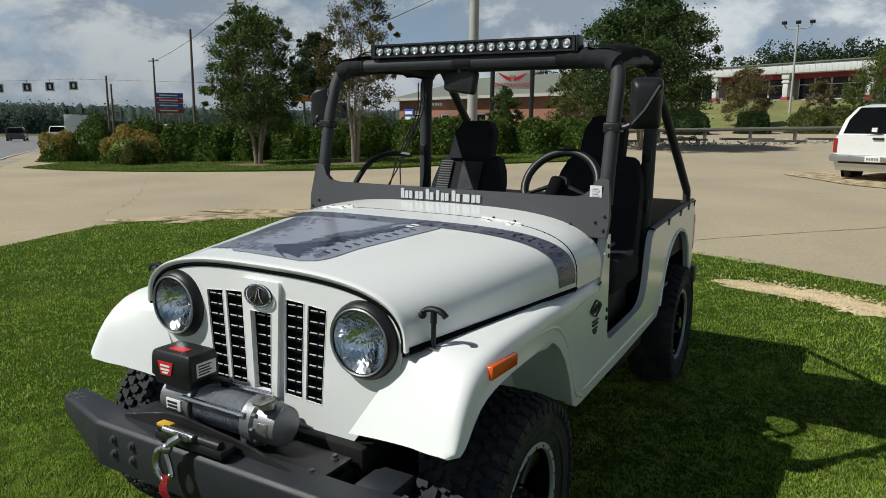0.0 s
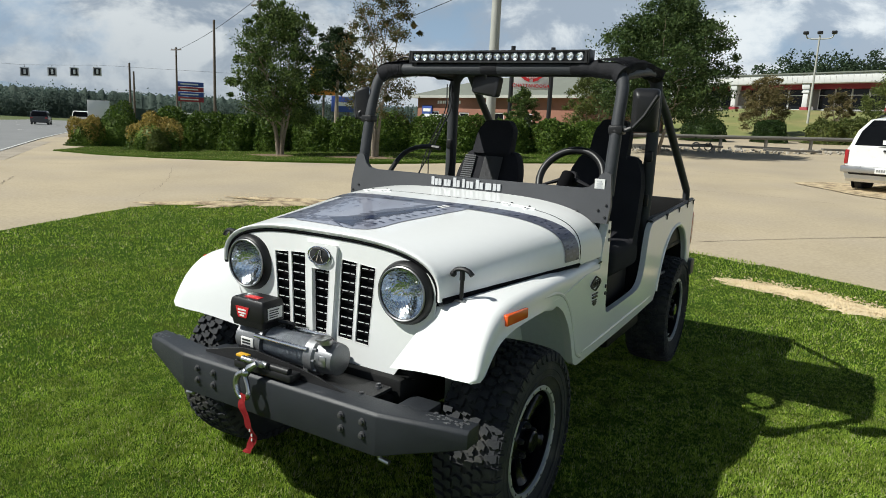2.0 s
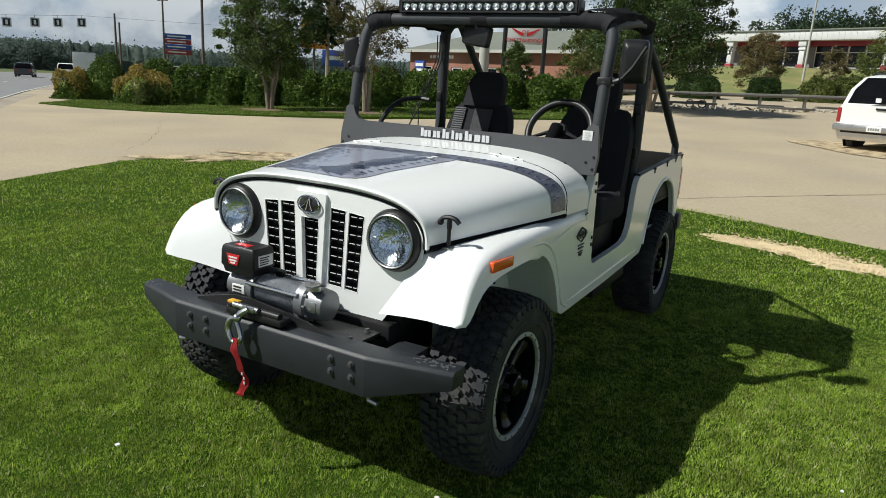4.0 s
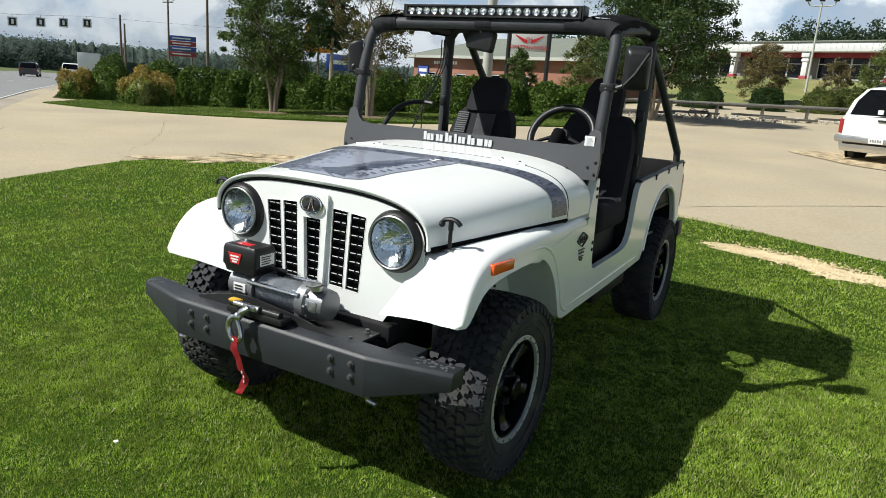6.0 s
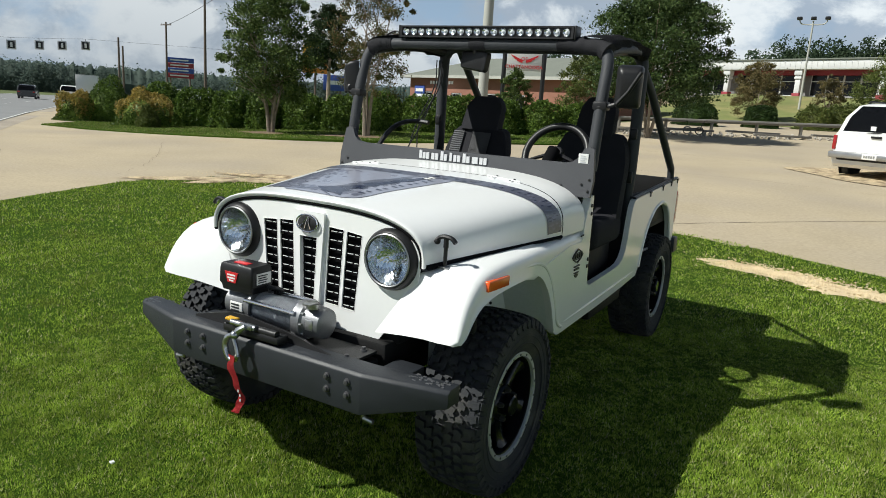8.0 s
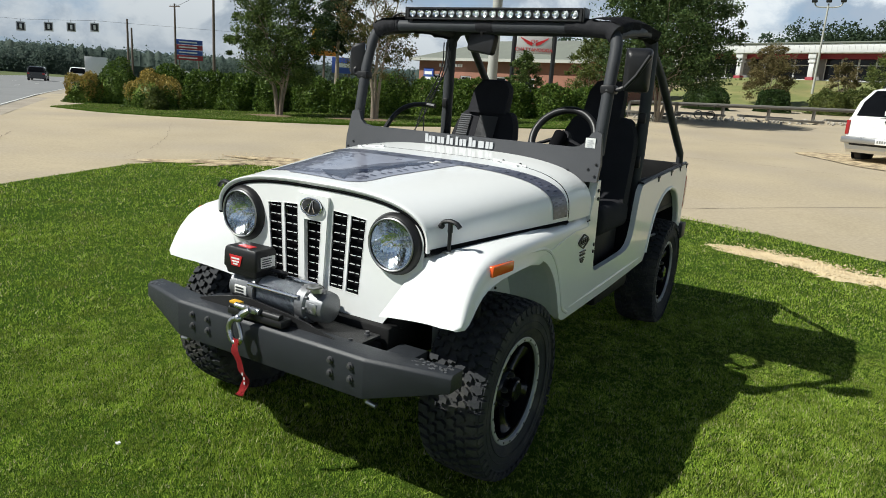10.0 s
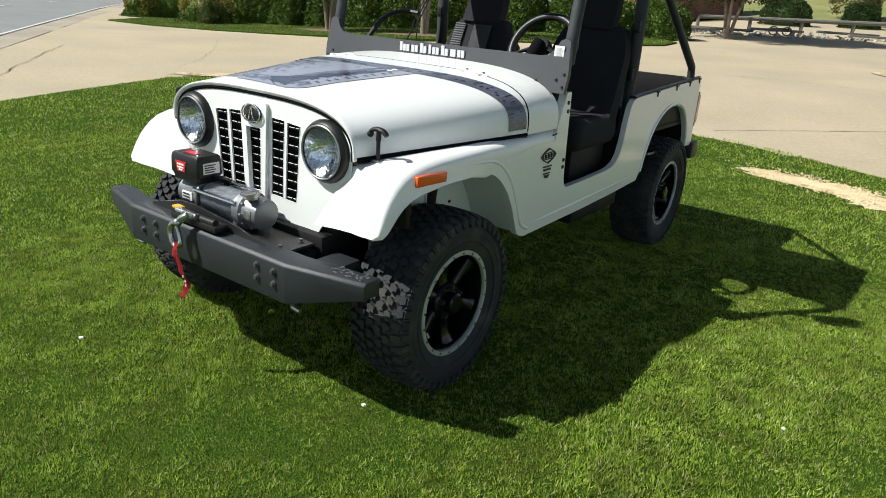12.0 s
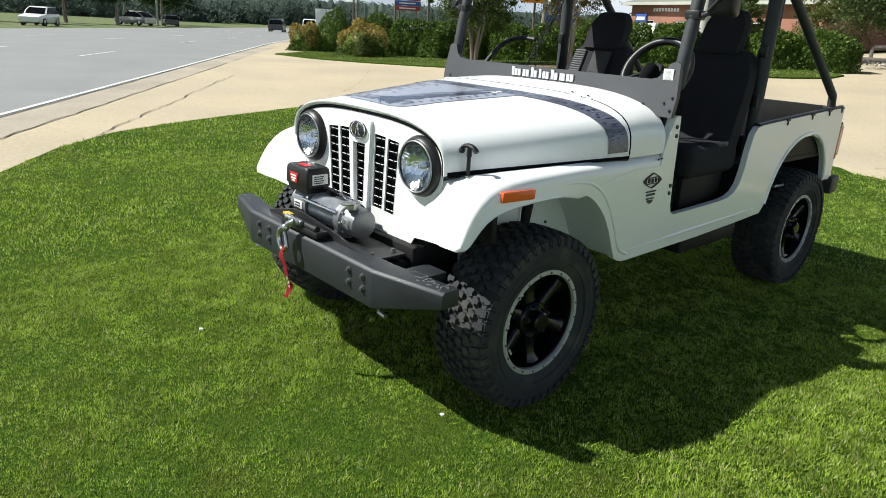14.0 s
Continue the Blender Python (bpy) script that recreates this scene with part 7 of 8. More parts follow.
            part("arch_gap", bm, DARK, t)
    return body


wagon = thing("parked_wagon", "white full-size station wagon parked with its tail towards the drive", "car", at=pose(2.42, 16.9, ground_z(2.5, 17.4) - 0.05, 0, 0, -27))
body = car_body(wagon, 5.1, 2.0, 1.88, WHITE_CAR, belt=0.60, tail=0.11, nose=0.22)
for s in (1, -1):
    bm = bmesh.new()
    box(bm, (s * 0.91, 0.03, 0.70), (s * 1.0, 0.16, 1.05), 0.02)
    part("tail_lamp", bm, RED_LENS, body, "tall red tail lamp")
bm = bmesh.new()
box(bm, (-1.0, -0.12, 0.50), (1.0, 0.12, 0.66), 0.04)
part("rear_bumper", bm, CHROME_DULL, wagon)
bm = bmesh.new()
box(bm, (-0.86, 0.04, 0.45), (0.86, 0.14, 0.51), 0.02)
part("bumper_valance", bm, PLASTIC, wagon)
bm = bmesh.new()
box(bm, (-0.17, -0.135, 0.51), (0.17, -0.115, 0.65), 0.01)
plate = part("number_plate", bm, PAPER, body)
bm = bmesh.new()
for k in range(5):
    box(bm, (-0.13 + 0.055 * k, -0.141, 0.55), (-0.095 + 0.055 * k, -0.133, 0.61))
part("plate_bar", bm, STEEL, plate)
bm = bmesh.new()
box(bm, (-0.12, 0.02, 1.02), (0.12, 0.06, 1.07), 0.012)
part("tailgate_handle", bm, PLASTIC, body)
bm = bmesh.new()
tube(bm, [(-0.3, 0.145, 1.12), (0.05, 0.15, 1.16)], 0.012, 6)
part("wiper", bm, PLASTIC, body)
bm = bmesh.new()
box(bm, (-0.22, 0.165, 1.20), (-0.10, 0.195, 1.30))
part("window_sticker", bm, PAPER, body)
for s in (1, -1):
    bm = bmesh.new()
    tube(bm, [(s * 0.72, 0.9, 1.87), (s * 0.72, 1.0, 1.92), (s * 0.72, 2.6, 1.92), (s * 0.72, 2.7, 1.87)], 0.018, 8)
    part("roof_rail", bm, PLASTIC, body)
    bm = bmesh.new()
    box(bm, (s * 0.99, 0.6, 0.78), (s * 1.01, 4.4, 0.86), 0.008)
    part("side_moulding", bm, PLASTIC, body)

# vehicles out on the road
rt = math.degrees(math.atan2(-ROAD_D.x, ROAD_D.y))
x, y = -77.8, 41.0
sed = thing("road_car", "dark sedan out on the road", "car", at=pose(x, y, ground_z(x, y), 0, 0, rt))
b = car_body(sed, 4.6, 1.80, 1.55, CAR_DARK, belt=0.60, tail=0.09, nose=0.36)
for s in (1, -1):
    bm = bmesh.new()
    box(bm, (s * 0.62, 0.03, 0.70), (s * 0.86, 0.12, 0.84), 0.02)
    part("tail_lamp", bm, RED_LENS, b)
x, y = -79.0, 46.6
pick = thing("road_car", "white pickup with a cap out on the road", "car", at=pose(x, y, ground_z(x, y), 0, 0, rt))
car_body(pick, 5.2, 1.9, 1.75, WHITE_CAR, belt=0.58, tail=0.05, nose=0.30)
x, y = -77.5, 48.0
truck = thing("box_truck", "white box truck out on the road", "truck", at=pose(x, y, ground_z(x, y), 0, 0, rt))
bm = bmesh.new()
box(bm, (-1.2, 0, 0.95), (1.2, 5.2, 3.1), 0.03)
tb = part("cargo_box", bm, METAL_WHITE, truck)
bm = bmesh.new()
box(bm, (-1.15, -0.015, 1.02), (1.15, 0.01, 3.0), 0.01)
part("roll_door", bm, WHITE_CAR, tb)
bm = bmesh.new()
loft(bm, [[Vector((sx * 1.05, yy, zz)) for sx, yy, zz in ((-1, ya, z), (1, ya, z), (1, yb, z), (-1, yb, z))] for z, ya, yb in ((0.6, 5.25, 7.3), (1.4, 5.25, 7.25), (1.55, 5.25, 6.7), (2.4, 5.3, 6.35))])
part("cab", bm, WHITE_CAR, truck)
bm = bmesh.new()
box(bm, (-0.9, 0.0, 0.6), (0.9, 7.2, 0.96), 0.02)
part("chassis", bm, UNDER, truck)
for yy in (1.2, 6.2):
    for s in (1, -1):
        bm = bmesh.new()
        spin(bm, [(-0.14, 0.0), (-0.14, 0.44), (0.14, 0.44), (0.14, 0.0)], (s * 0.95, yy, 0.44), "X", 18)
        part("wheel", bm, RUBBER, truck)
wc = thing("road_car", "white hatchback on the far side of the road", "car", at=pose(-65, 13.1, ground_z(-65, 13.1), 0, 0, rt + 180))
car_body(wc, 3.9, 1.74, 1.48, WHITE_CAR, belt=0.60, tail=0.09, nose=0.36)

x, y = -88.5, 29.6
pk = thing("parked_pickup", "silver pickup parked on the far verge of the road", "pickup", at=pose(x, y, ground_z(x, y), 0, 0, rt + 60))
SILVER = mat("silver_car_paint", (0.42, 0.41, 0.38), 0.3, metal=0.3, vary=0.05, coat=0.5)
car_body(pk, 5.2, 1.9, 1.7, SILVER, belt=0.56, tail=0.3, nose=0.34)
x, y = -92.0, 33.6
dk = thing("parked_car", "dark sedan parked on the far verge of the road", "car", at=pose(x, y, ground_z(x, y), 0, 0, rt + 20))
car_body(dk, 4.4, 1.8, 1.45, CAR_DARK, belt=0.60, tail=0.09, nose=0.36)

# ---- shop building on the bank ----
shop = thing("shop_building", "long low white shop building with red fascia and glazed front", "building", at=pose(-21.15, 94.2, 4.61, 0, 0, -23.9))
SL, SD, SH = 64.0, 16.0, 4.7
bm = bmesh.new()
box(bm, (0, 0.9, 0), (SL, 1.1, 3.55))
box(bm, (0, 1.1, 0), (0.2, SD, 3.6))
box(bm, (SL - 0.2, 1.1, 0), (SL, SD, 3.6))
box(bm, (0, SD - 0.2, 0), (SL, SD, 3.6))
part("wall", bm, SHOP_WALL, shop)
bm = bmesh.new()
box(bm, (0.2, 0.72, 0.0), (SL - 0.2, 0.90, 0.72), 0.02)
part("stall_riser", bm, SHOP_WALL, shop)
bm = bmesh.new()
box(bm, (-0.3, -1.2, 3.55), (SL + 0.3, 1.2, SH - 0.15), 0.04)
for k in range(int(SL / 0.6)):
    box(bm, (k * 0.6, -1.23, 3.6), (k * 0.6 + 0.05, -1.19, SH - 0.2))
part("fascia", bm, METAL_WHITE, shop, "ribbed white fascia")
bm = bmesh.new()
box(bm, (-0.5, -1.35, SH - 0.15), (SL + 0.5, SD + 0.3, SH), 0.03)
part("roof", bm, ROOF_GREY, shop, "dark flat roof edge")
bm = bmesh.new()
box(bm, (0, 0.10, 3.02), (SL, 0.9, 3.55))
part("red_band", bm, RED_PANEL, shop, "red band above the windows")
k = 0
while 2.0 + k * 8.8 < SL:
    x0 = 2.0 + k * 8.8
    bm = bmesh.new()
    box(bm, (x0 - 0.30, -0.90, 0.95), (x0 + 0.30, -0.25, 2.5), 0.05)
    box(bm, (x0 - 0.42, -1.0, 2.5), (x0 + 0.42, -0.15, 2.75), 0.05)
    box(bm, (x0 - 0.34, -0.95, 2.75), (x0 + 0.34, -0.20, 2.95), 0.04)
    box(bm, (x0 - 0.44, -1.05, 2.95), (x0 + 0.44, -0.10, 3.56), 0.04)
    col = part("column", bm, METAL_WHITE, shop, "white column on a red base")
    bm = bmesh.new()
    box(bm, (x0 - 0.42, -1.0, -0.4), (x0 + 0.42, -0.12, 0.95), 0.04)
    part("column_base", bm, RED_PANEL, col)
    for j in range(4):
        xa = x0 + 0.7 + j * 1.78
        bm = bmesh.new()
        box(bm, (xa, 0.86, 0.12), (xa + 1.7, 0.895, 3.02))
        win = part("window", bm, GLASS_DARK, shop)
        bm = bmesh.new()
        for q in (xa, xa + 1.68):
            box(bm, (q - 0.03, 0.80, 0.75), (q + 0.04, 0.87, 3.02))
        for zq in (0.75, 2.35):
            box(bm, (xa, 0.81, zq - 0.04), (xa + 1.6, 0.868, zq + 0.04))
        part("window_frame", bm, METAL_WHITE, win)
    k += 1
bm = bmesh.new()
box(bm, (-1, -2.2, -1.6), (SL + 1, 1.0, 0.0), 0.03)
part("walkway", bm, CONCRETE, shop)

# ---- brick building behind the hedge ----
brick = thing("brick_building", "low red-brick building with grey-green hip roof", "building", at=pose(-30.5, 47.0, 0.5, 0, 0, -18.0))
BL, BD, BH = 17.4, 10.0, 3.42
bm = bmesh.new()
holes = [[(1.6, 0.9), (2.8, 0.9), (2.8, 2.2), (1.6, 2.2)], [(5.2, 0.0), (6.4, 0.0), (6.4, 2.15), (5.2, 2.15)], [(8.6, 0.9), (10.2, 0.9), (10.2, 2.2), (8.6, 2.2)], [(11.6, 0.9), (13.0, 0.9), (13.0, 2.2), (11.6, 2.2)]]
holed(bm, [(0, -0.6), (BL, -0.6), (BL, BH), (0, BH)], holes, "Y", 0.0, 0.25)
box(bm, (0, 0.25, -0.6), (0.25, BD, BH))
box(bm, (BL - 0.25, 0.25, -0.6), (BL, BD, BH))
box(bm, (0, BD - 0.25, -0.6), (BL, BD, BH))
part("wall", bm, BRICK_RED, brick)
bm = bmesh.new()
loft(bm, [[Vector(p) for p in ((-0.6, -0.6, BH), (BL + 0.6, -0.6, BH), (BL + 0.6, BD + 0.6, BH), (-0.6, BD + 0.6, BH))], [Vector(p) for p in ((3.6, BD / 2 - 0.1, BH + 1.8), (BL - 3.6, BD / 2 - 0.1, BH + 1.8), (BL - 3.6, BD / 2 + 0.1, BH + 1.8), (3.6, BD / 2 + 0.1, BH + 1.8))]])
roof_b = part("roof", bm, ROOF_GREY, brick, "grey-green hip roof", smooth=False)
bm = bmesh.new()
box(bm, (-0.65, -0.65, BH - 0.18), (BL + 0.65, -0.45, BH + 0.03))
box(bm, (-0.65, -0.65, BH - 0.18), (-0.45, BD + 0.6, BH + 0.03))
part("gutter", bm, CONC_POLE, roof_b)
for hq in holes:
    bm = bmesh.new()
    box(bm, (hq[0][0] + 0.05, 0.12, hq[0][1] + 0.05), (hq[1][0] - 0.05, 0.15, hq[2][1] - 0.05))
    wb = part("window", bm, GLASS_DARK, brick)
    bm = bmesh.new()
    holed(bm, hq, [[(hq[0][0] + 0.09, hq[0][1] + 0.09), (hq[1][0] - 0.09, hq[0][1] + 0.09), (hq[1][0] - 0.09, hq[2][1] - 0.09), (hq[0][0] + 0.09, hq[2][1] - 0.09)]], "Y", 0.05, 0.13)
    part("window_frame", bm, METAL_WHITE, wb)
bm = bmesh.new()
box(bm, (0.75, -0.12, 1.75), (2.0, -0.02, 2.65), 0.02)
bs = part("wall_sign", bm, SIGN_BLUE, brick, "blue wall sign with plain bars")
bm = bmesh.new()
box(bm, (0.90, -0.135, 2.15), (1.85, -0.115, 2.40))
part("sign_bar", bm, PAPER, bs)
bm = bmesh.new()
for k in range(9):
    box(bm, (2.6 + 0.32 * k, -0.03, 2.80), (2.82 + 0.32 * k, -0.004, 3.04))
part("wall_lettering", bm, PAPER, brick, "pale wall lettering drawn as plain bars")
bm = bmesh.new()
box(bm, (3.6, -2.4, -0.4), (5.9, -0.3, 1.9), 0.05)
part("porch", bm, METAL_WHITE, brick, "white porch by the entrance")

# ---- signs, poles, wires ----
sg = thing("road_sign", "white sign with red wing emblem between two dark posts", "sign", at=pose(-14.5, 34.2, ground_z(-14.2, 34.2), 0, 0, 24))
for s in (1, -1):
    bm = bmesh.new()
    tube(bm, [(s * 1.12, 0, -0.2), (s * 1.12, 0, 5.4)], 0.13, 10)
    part("post", bm, BLACK_SATIN, sg)
bm = bmesh.new()
box(bm, (-0.98, -0.10, 3.05), (0.98, 0.10, 4.7), 0.03)
face = part("sign_board", bm, METAL_WHITE, sg)
bm = bmesh.new()
for s in (1, -1):
    for k in range(3):
        prism(bm, [(s * 0.10, 3.62 - 0.02 * k), (s * (0.80 - 0.16 * k), 3.92 - 0.12 * k), (s * (0.72 - 0.16 * k), 3.80 - 0.12 * k), (s * 0.10, 3.54 - 0.04 * k)], "Y", -0.118 - 0.002 * k, -0.10)
part("wing_emblem", bm, RED, face)
bm = bmesh.new()
box(bm, (-0.62, -0.118, 4.15), (0.62, -0.10, 4.48))
part("sign_bar", bm, RED, face)


def lettering(text, size, at, material, parent):
    """Words in the built-in font, standing upright and facing -y."""
    cu = bpy.data.curves.new("words", "FONT")
    cu.body, cu.size, cu.extrude, cu.align_x, cu.resolution_u = text, size, 0.006, "CENTER", 3
    ob = bpy.data.objects.new("words", cu)
    me = bpy.data.meshes.new_from_object(ob)
    bpy.data.objects.remove(ob)
    me.transform(Matrix.Translation(at) @ Matrix.Rotation(radians(90), 4, "X"))
    me.materials.append(material)
    w = new("lettering", me)
    w.parent = parent
    return w


lettering("OF", 0.30, (0, -0.126, 3.58), RED, face)
lettering("CHATTANOOGA", 0.27, (0, -0.110, 3.16), RED, face)


def pole(name, label, at, h, r0, r1, material, category="pole", arms=0):
    t = thing(name, label, category, at=at)
    bm = bmesh.new()
    tube(bm, [(0, 0, -0.3), (0, 0, h * 0.5), (0, 0, h)], [r0, (r0 + r1) / 2, r1], 12)
    part("mast", bm, material, t)
    for k in range(arms):
        bm = bmesh.new()
        z = h - 0.5 - 0.9 * k
        box(bm, (-1.2, -0.07, z), (1.2, 0.07, z + 0.14))
        arm = part("cross_arm", bm, WOOD_POLE, t)
        for q in (-1.05, -0.45, 0.45, 1.05):
            bm = bmesh.new()
            tube(bm, [(q, 0, z + 0.14), (q, 0, z + 0.34)], 0.05, 6)
            part("insulator", bm, METAL_WHITE, arm)
    return t


pole("light_pole", "thick galvanised pole behind the hedge", gz(-12.9, 26.2), 12.0, 0.24, 0.19, CONC_POLE)
UP = [(0, -93.5, 63.4, 8.6), (0, -103.0, 70.7, 8.0), (1, -93.5, 71.8, 11.9), (0, -66.5, 56.3, 12.8), (2, -52.5, 50.2, 14.2)]   # arms, place, top
for arms, x, y, h in UP:
    base = ground_z(x, y)
    pole("utility_pole", "weathered wooden utility pole with cross arm", Vector((x, y, base)), h - base, 0.19, 0.13, WOOD_POLE, "utility pole", arms)
lamp = pole("flood_lamp", "tall slim floodlight mast with twin heads", gz(-1.5, 57.6), 9.6 - ground_z(-1.5, 57.6), 0.09, 0.06, CONC_POLE, "street lamp")
hl = 9.6 - ground_z(-1.5, 57.6)
bm = bmesh.new()
tube(bm, curve([(-0.95, 0, hl + 0.12), (-0.80, 0, hl - 0.18), (-0.4, 0, hl - 0.26), (0, 0, hl - 0.26), (0.4, 0, hl - 0.26), (0.80, 0, hl - 0.18), (0.95, 0, hl + 0.12)], 5), 0.045, 8)
part("cross_bar", bm, CONC_POLE, lamp)
for q in (-0.95, 0.0, 0.95):
    bm = bmesh.new()
    box(bm, (q - 0.19, -0.24, hl + 0.08), (q + 0.19, 0.16, hl + 0.30), 0.05)
    part("lamp_head", bm, PLASTIC, lamp)
for k, (a, b2, sag) in enumerate((((-68.5, 60.8, 5.2), (-12, 44.8, 15.5), 0.3), ((-52.5, 50.2, 13.7), (-93.5, 71.8, 11.4), 0.5))):
    bm = bmesh.new()
    a, b2 = Vector(a), Vector(b2)
    tube(bm, [a.lerp(b2, f / 14) - Vector((0, 0, sag * 4 * (f / 14) * (1 - f / 14))) for f in range(15)], 0.03, 5)
    tagged(part("overhead_wire", bm, PLASTIC, None), "thin dark overhead wire between poles", "wire")

# traffic signals on a span wire
SIG = [Vector((-95.5, 49.1, 6.0)), Vector((-93.9, 51.9, 6.25)), Vector((-92.5, 54.2, 6.45)), Vector((-91.1, 56.7, 6.7))]
bm = bmesh.new()
tube(bm, [Vector((-104, 36, 7.0))] + [q + Vector((0, 0, 0.9)) for q in SIG] + [Vector((-80, 74, 7.9))], 0.014, 5)
tagged(part("span_wire", bm, PLASTIC, None), "wire carrying the traffic signals over the road", "wire")
for x, y in ((-104, 36), (-80, 74)):
    pole("signal_pole", "steel pole for the signal wire", Vector((x, y, ground_z(x, y))), 8.6, 0.14, 0.11, CONC_POLE)
for p in SIG:
    t = thing("traffic_signal", "dark traffic signal with pale border plate hung over the road", "traffic signal", "traffic signals", at=Matrix.Translation(p) @ Matrix.Rotation(radians(60), 4, "Z"))
    bm = bmesh.new()
    box(bm, (-0.55, -0.04, -0.60), (0.55, 0.04, 0.60), 0.02)
    plate = part("back_plate", bm, METAL_WHITE, t)
    bm = bmesh.new()
    box(bm, (-0.40, -0.08, -0.46), (0.40, -0.03, 0.46), 0.02)
    part("signal_box", bm, BLACK_SATIN, plate)
    bm = bmesh.new()
    tube(bm, [(0, 0, 0.5), (0, 0, 0.95)], 0.03, 6)
    part("hanger", bm, PLASTIC, t)
    bm = bmesh.new()
    box(bm, (-0.14, -0.095, -0.3), (0.14, -0.075, 0.3), 0.02)
    part("signal_face", bm, PAPER, plate)

# billboards and shop signs beyond the hedge
def board(at, turn, w, h, z, mats, label, posts=2):
    t = thing("billboard", label, "sign", "roadside signs", at=pose(*at, 0, 0, turn))
    for s in ((1, -1) if posts == 2 else (0,)):
        bm = bmesh.new()
        tube(bm, [(s * w * 0.35, 0.1, -0.5), (s * w * 0.35, 0.1, z + h * 0.5)], 0.14, 8)
        part("post", bm, WOOD_POLE, t)
    n = len(mats)
    for k, m in enumerate(mats):
        bm = bmesh.new()
        box(bm, (-w / 2, -0.12 - 0.004 * k, z + h * k / n + 0.05), (w / 2, 0.06, z + h * (k + 1) / n), 0.03)
        pb = part("board_panel", bm, m, t)
        bm = bmesh.new()
        box(bm, (-w * 0.36, -0.16 - 0.004 * k, z + h * (k + 0.4) / n), (w * 0.30, -0.10, z + h * (k + 0.65) / n))
        part("board_bar", bm, PAPER if m is not PAPER else SIGN_BLUE, pb)


board((-115, 91.7, -1.0), 50, 5.2, 4.0, 4.8, [RED_PANEL, SIGN_BLUE, RED_PANEL, SIGN_BLUE], "tall blue and red roadside sign drawn with plain bars")
board((-57, 65.5, 0.0), 42, 3.2, 3.4, 4.6, [SIGN_ORANGE, YELLOW], "orange and yellow roadside sign drawn with plain bars", 1)
board((-54.5, 67.5, 0.0), 42, 4.4, 2.0, 2.6, [SIGN_BLUE], "blue roadside sign drawn with plain bars", 1)
board((-100, 82, -0.6), 50, 6, 1.6, 0.6, [METAL_WHITE], "low pale roadside sign")

# low rail along the back of the lot, with rubble and timber lying under it
rail = thing("low_rail", "low weathered timber rail on short posts along the lot", "rail")
R0, R1 = Vector((-7.2, 29.0)), Vector((9.0, 41.0))
prev = None
for k in range(10):
    f = k / 9
    p = R0.lerp(R1, f)
    z = ground_z(p.x, p.y)
    bm = bmesh.new()
    tube(bm, [(p.x, p.y, z - 0.1), (p.x, p.y, z + 0.62)], 0.075, 8)
    part("post", bm, RAIL_WOOD, rail)
    if prev is not None:
        bm = bmesh.new()
        a, b2 = Vector((prev.x, prev.y, ground_z(prev.x, prev.y) + 0.60)), Vector((p.x, p.y, z + 0.60))
        tube(bm, [a, b2], 0.085, 8)
        part("bar", bm, RAIL_WOOD, rail)
    prev = p
rr = random.Random(12)
bm = bmesh.new()
for k in range(420):
    f = rr.uniform(0, 1)
    p = R0.lerp(R1, f) + Vector((rr.uniform(-0.8, 0.8), rr.uniform(-2.4, 0.4)))
    s = rr.uniform(0.03, 0.085)
    bmesh.ops.create_icosphere(bm, subdivisions=1, radius=s, matrix=Matrix.Translation((p.x, p.y, ground_z(p.x, p.y) + s * 0.3)) @ Euler((rr.uniform(0, 3), rr.uniform(0, 3), 0)).to_matrix().to_4x4() @ Matrix.Diagonal((rr.uniform(0.8, 2.2), 1, rr.uniform(0.4, 0.8), 1)))
tagged(part("rubble", bm, STONE, None, smooth=False), "pale rubble and rock lying under the rail", "rubble", kind="stuff")
for k in range(9):
    f = rr.uniform(0.05, 0.95)
    p = R0.lerp(R1, f) + Vector((0, rr.uniform(-2.0, -0.6)))
    bm = bmesh.new()
    box(bm, (-1.3, -0.08, 0), (1.3, 0.08, 0.10), 0.01, m=pose(p.x, p.y, ground_z(p.x, p.y) + 0.08 * (k % 3), 0, 0, 36 + rr.uniform(-14, 14)))
    tagged(part("loose_timber", bm, RAIL_WOOD, None), "loose weathered timber lying under the rail", "timber", "loose timbers")
cart = thing("hand_cart", "small two-wheeled cart by the rail", "cart", at=Matrix.Translation(gz(-4.2, 30.6)) @ Matrix.Scale(0.6, 4))
for s in (1, -1):
    bm = bmesh.new()
    tube(bm, [(s * 0.45 + 0.28 * math.cos(a), 0, 0.30 + 0.28 * math.sin(a)) for a in [2 * math.pi * i / 18 for i in range(19)]], 0.045, 6, caps=False)
    part("tyre", bm, RUBBER, cart)
bm = bmesh.new()
box(bm, (-0.6, -0.2, 0.40), (0.6, 0.2, 0.50), 0.02)
tube(bm, [(0.5, 0, 0.5), (0.75, 0, 1.05), (0.95, 0, 1.1)], 0.03, 6)
part("frame", bm, BLACK_SATIN, cart)

# small pale litter on the lawn
for x, y, s in ((-0.56, -0.83, 0.011), (0.665, -0.40, 0.009), (-2.1, 1.9, 0.010), (1.95, 0.55, 0.007)):
    bm = bmesh.new()
    prism(bm, [(x - s, y - s * 0.5), (x + s * 0.7, y - s * 0.8), (x + s, y + s * 0.4), (x - s * 0.3, y + s * 0.8)], "Z", 0.030, 0.036)
    tagged(part("litter_scrap", bm, PAPER, None), "tiny pale scrap lying on the grass", "scrap", "scraps on the lawn")

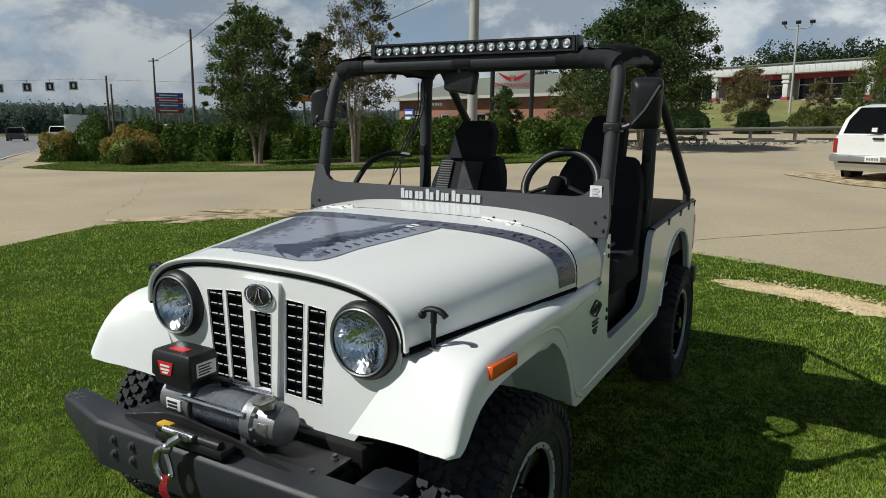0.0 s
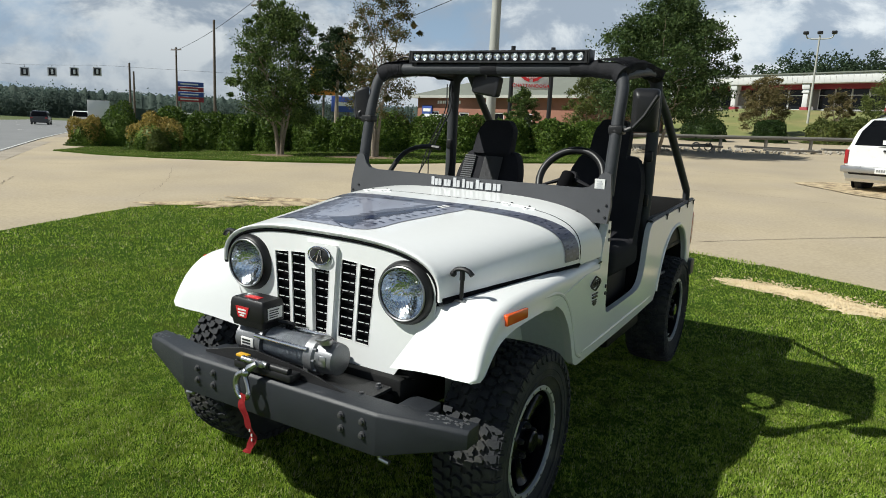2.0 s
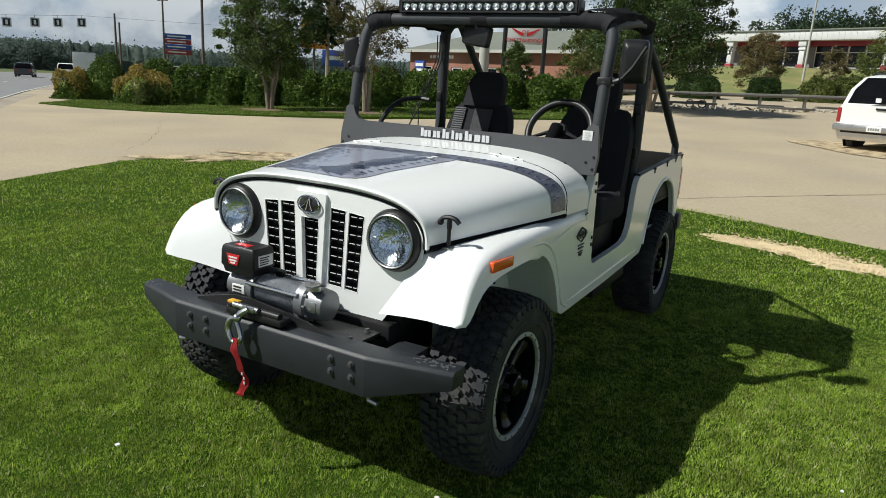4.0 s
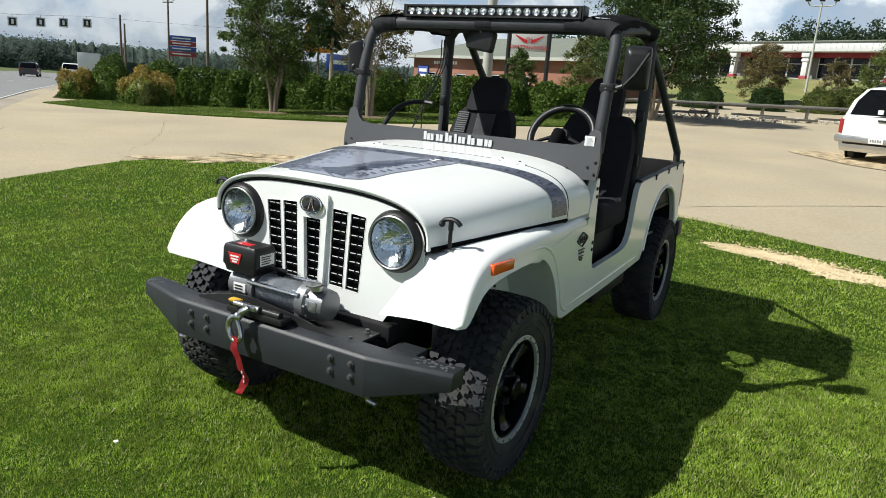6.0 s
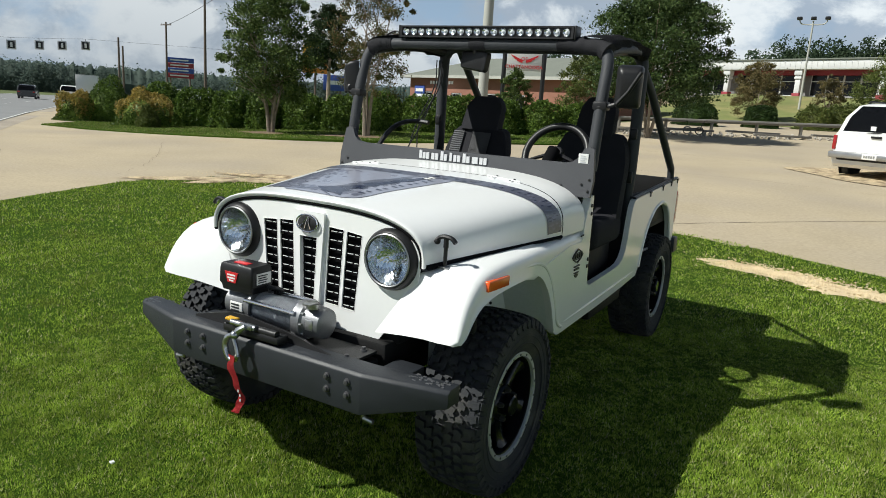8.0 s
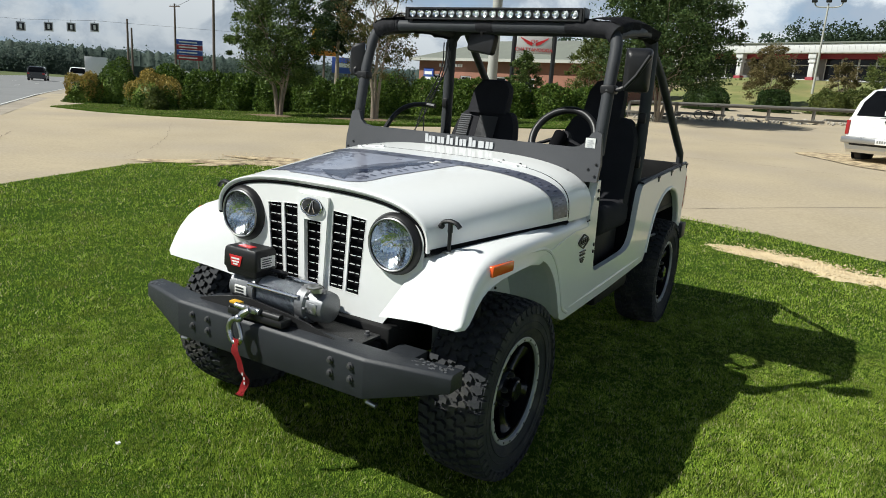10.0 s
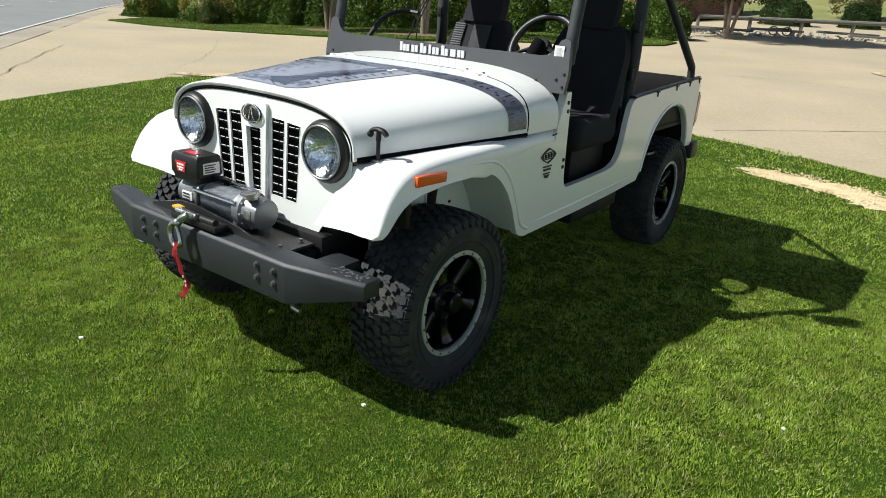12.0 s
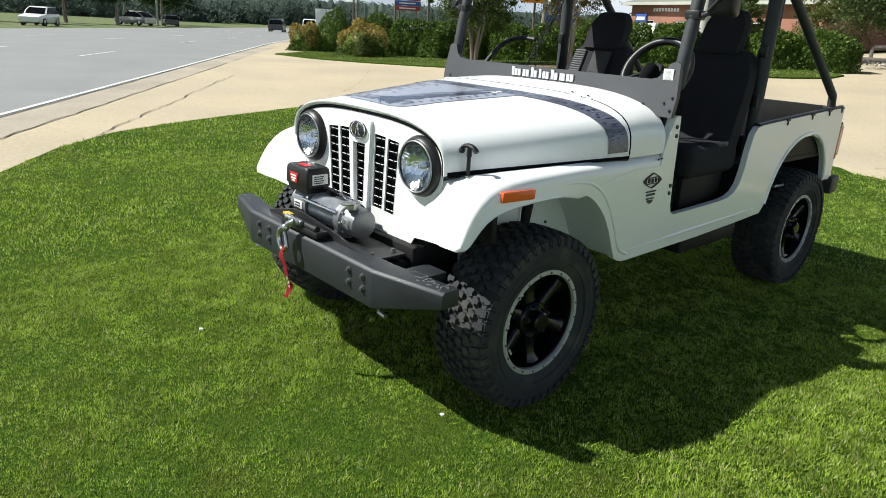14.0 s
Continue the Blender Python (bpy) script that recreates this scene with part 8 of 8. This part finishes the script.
# ---- grass blades on the lawns ----
def inside(px, py, poly):
    hit = np.zeros(len(px), bool)
    k = len(poly)
    for i in range(k):
        (x0, y0), (x1, y1) = poly[i], poly[(i + 1) % k]
        cond = (y0 > py) != (y1 > py)
        with np.errstate(divide="ignore", invalid="ignore"):
            xc = x0 + (py - y0) * (x1 - x0) / (y1 - y0 if y1 != y0 else 1e-9)
        hit ^= cond & (px < xc)
    return hit


def blades(name, poly, bounds, centre, near, far, density, height, width, seed, label, material, base_z=0.0):
    """Upright curved blades strewn over a ring of the lawn."""
    rng = np.random.default_rng(seed)
    x0, x1, y0, y1 = bounds
    n = int((x1 - x0) * (y1 - y0) * density)
    x, y = rng.uniform(x0, x1, n), rng.uniform(y0, y1, n)
    d = np.hypot(x - centre[0], y - centre[1])
    edge = rng.uniform(-0.25, 0.25, n)
    keep = (d + edge >= near) & (d + edge < far) & inside(x, y, poly)
    clump = np.sin(x * 5.1 + 2 * np.sin(y * 3.3)) * np.cos(y * 4.7 + np.sin(x * 6.1))
    keep &= rng.uniform(0, 1, n) < 0.84 + 0.16 * clump
    x, y, clump = x[keep], y[keep], clump[keep]
    tuft = np.sin(x * 83 + 3 * np.sin(y * 21)) * np.sin(y * 77 + 3 * np.sin(x * 25)) + 0.6 * np.sin(x * 37 + 2 * np.sin(y * 41)) * np.sin(y * 33 + 1.0)
    full = rng.uniform(0, 1, len(x)) < 0.78 + 0.34 * tuft   # thin spots between the tufts
    x, y, clump, tuft = x[full], y[full], clump[full], tuft[full]
    n = len(x)
    z = np.array([ground_z(a, b) for a, b in zip(x, y)]) + base_z if abs(far) > 11 else np.full(n, base_z)
    h = height * rng.uniform(0.45, 1.15, n) * (1 + 0.20 * clump) * (1 + 0.45 * tuft)
    w = width * rng.uniform(0.6, 1.3, n)
    a = rng.uniform(0, 2 * np.pi, n)
    la, lean = 2.4 * tuft + 3 * clump + rng.normal(0, 1.4, n), np.abs(rng.normal(0, 0.75, n))
    ux, uy = np.cos(a) * w / 2, np.sin(a) * w / 2
    lx, ly = np.cos(la) * lean * h, np.sin(la) * lean * h
    p = np.empty((n, 3, 3))
    p[:, 0] = np.stack([x - ux, y - uy, z - 0.005], 1)
    p[:, 1] = np.stack([x + ux, y + uy, z - 0.005], 1)
    p[:, 2] = np.stack([x + lx, y + ly, z + h * 0.95], 1)
    me = bpy.data.meshes.new(name)
    me.vertices.add(3 * n)
    me.vertices.foreach_set("co", p.ravel())
    idx = np.arange(n)[:, None] * 3 + np.array([0, 1, 2])
    me.loops.add(3 * n)
    me.loops.foreach_set("vertex_index", idx.ravel())
    me.polygons.add(n)
    me.polygons.foreach_set("loop_start", np.arange(0, 3 * n, 3))
    me.update()
    me.validate()
    me.materials.append(material)
    tagged(new(name, me), label, "grass", kind="stuff")


GRASS = leaf_mat("grass_blades", (0.070, 0.155, 0.014), (0.440, 0.560, 0.085), 0.6, 0.42, dry=(0.56, 0.54, 0.30), share=0.09, patch=6.0)
GRASS_ISLAND = leaf_mat("island_grass", (0.060, 0.095, 0.016), (0.230, 0.285, 0.060), 0.6, 0.35, dry=(0.34, 0.32, 0.16), share=0.12, patch=0.6)
C = (1.2, -0.2)
blades("grass_blades", LAWN_EDGE, (-2.6, 5.0, -3.8, 3.6), C, -1, 3.2, 46000, 0.0145, 0.0052, 1, "short mown green grass blades", GRASS)
blades("grass_blades", LAWN_EDGE, (-6.5, 7.5, -6.5, 7.5), C, 3.2, 6.2, 7500, 0.018, 0.0095, 2, "short mown green grass blades", GRASS)
blades("grass_blades", LAWN_EDGE, (-9, 11.5, -10, 8), C, 6.2, 10.5, 2000, 0.023, 0.016, 3, "short mown green grass blades", GRASS)
blades("grass_blades", ISLAND, (-26, -5, 11, 24), (-14, 15), -1, 14, 520, 0.024, 0.034, 4, "grass blades on the planted island", GRASS_ISLAND, 0.03)
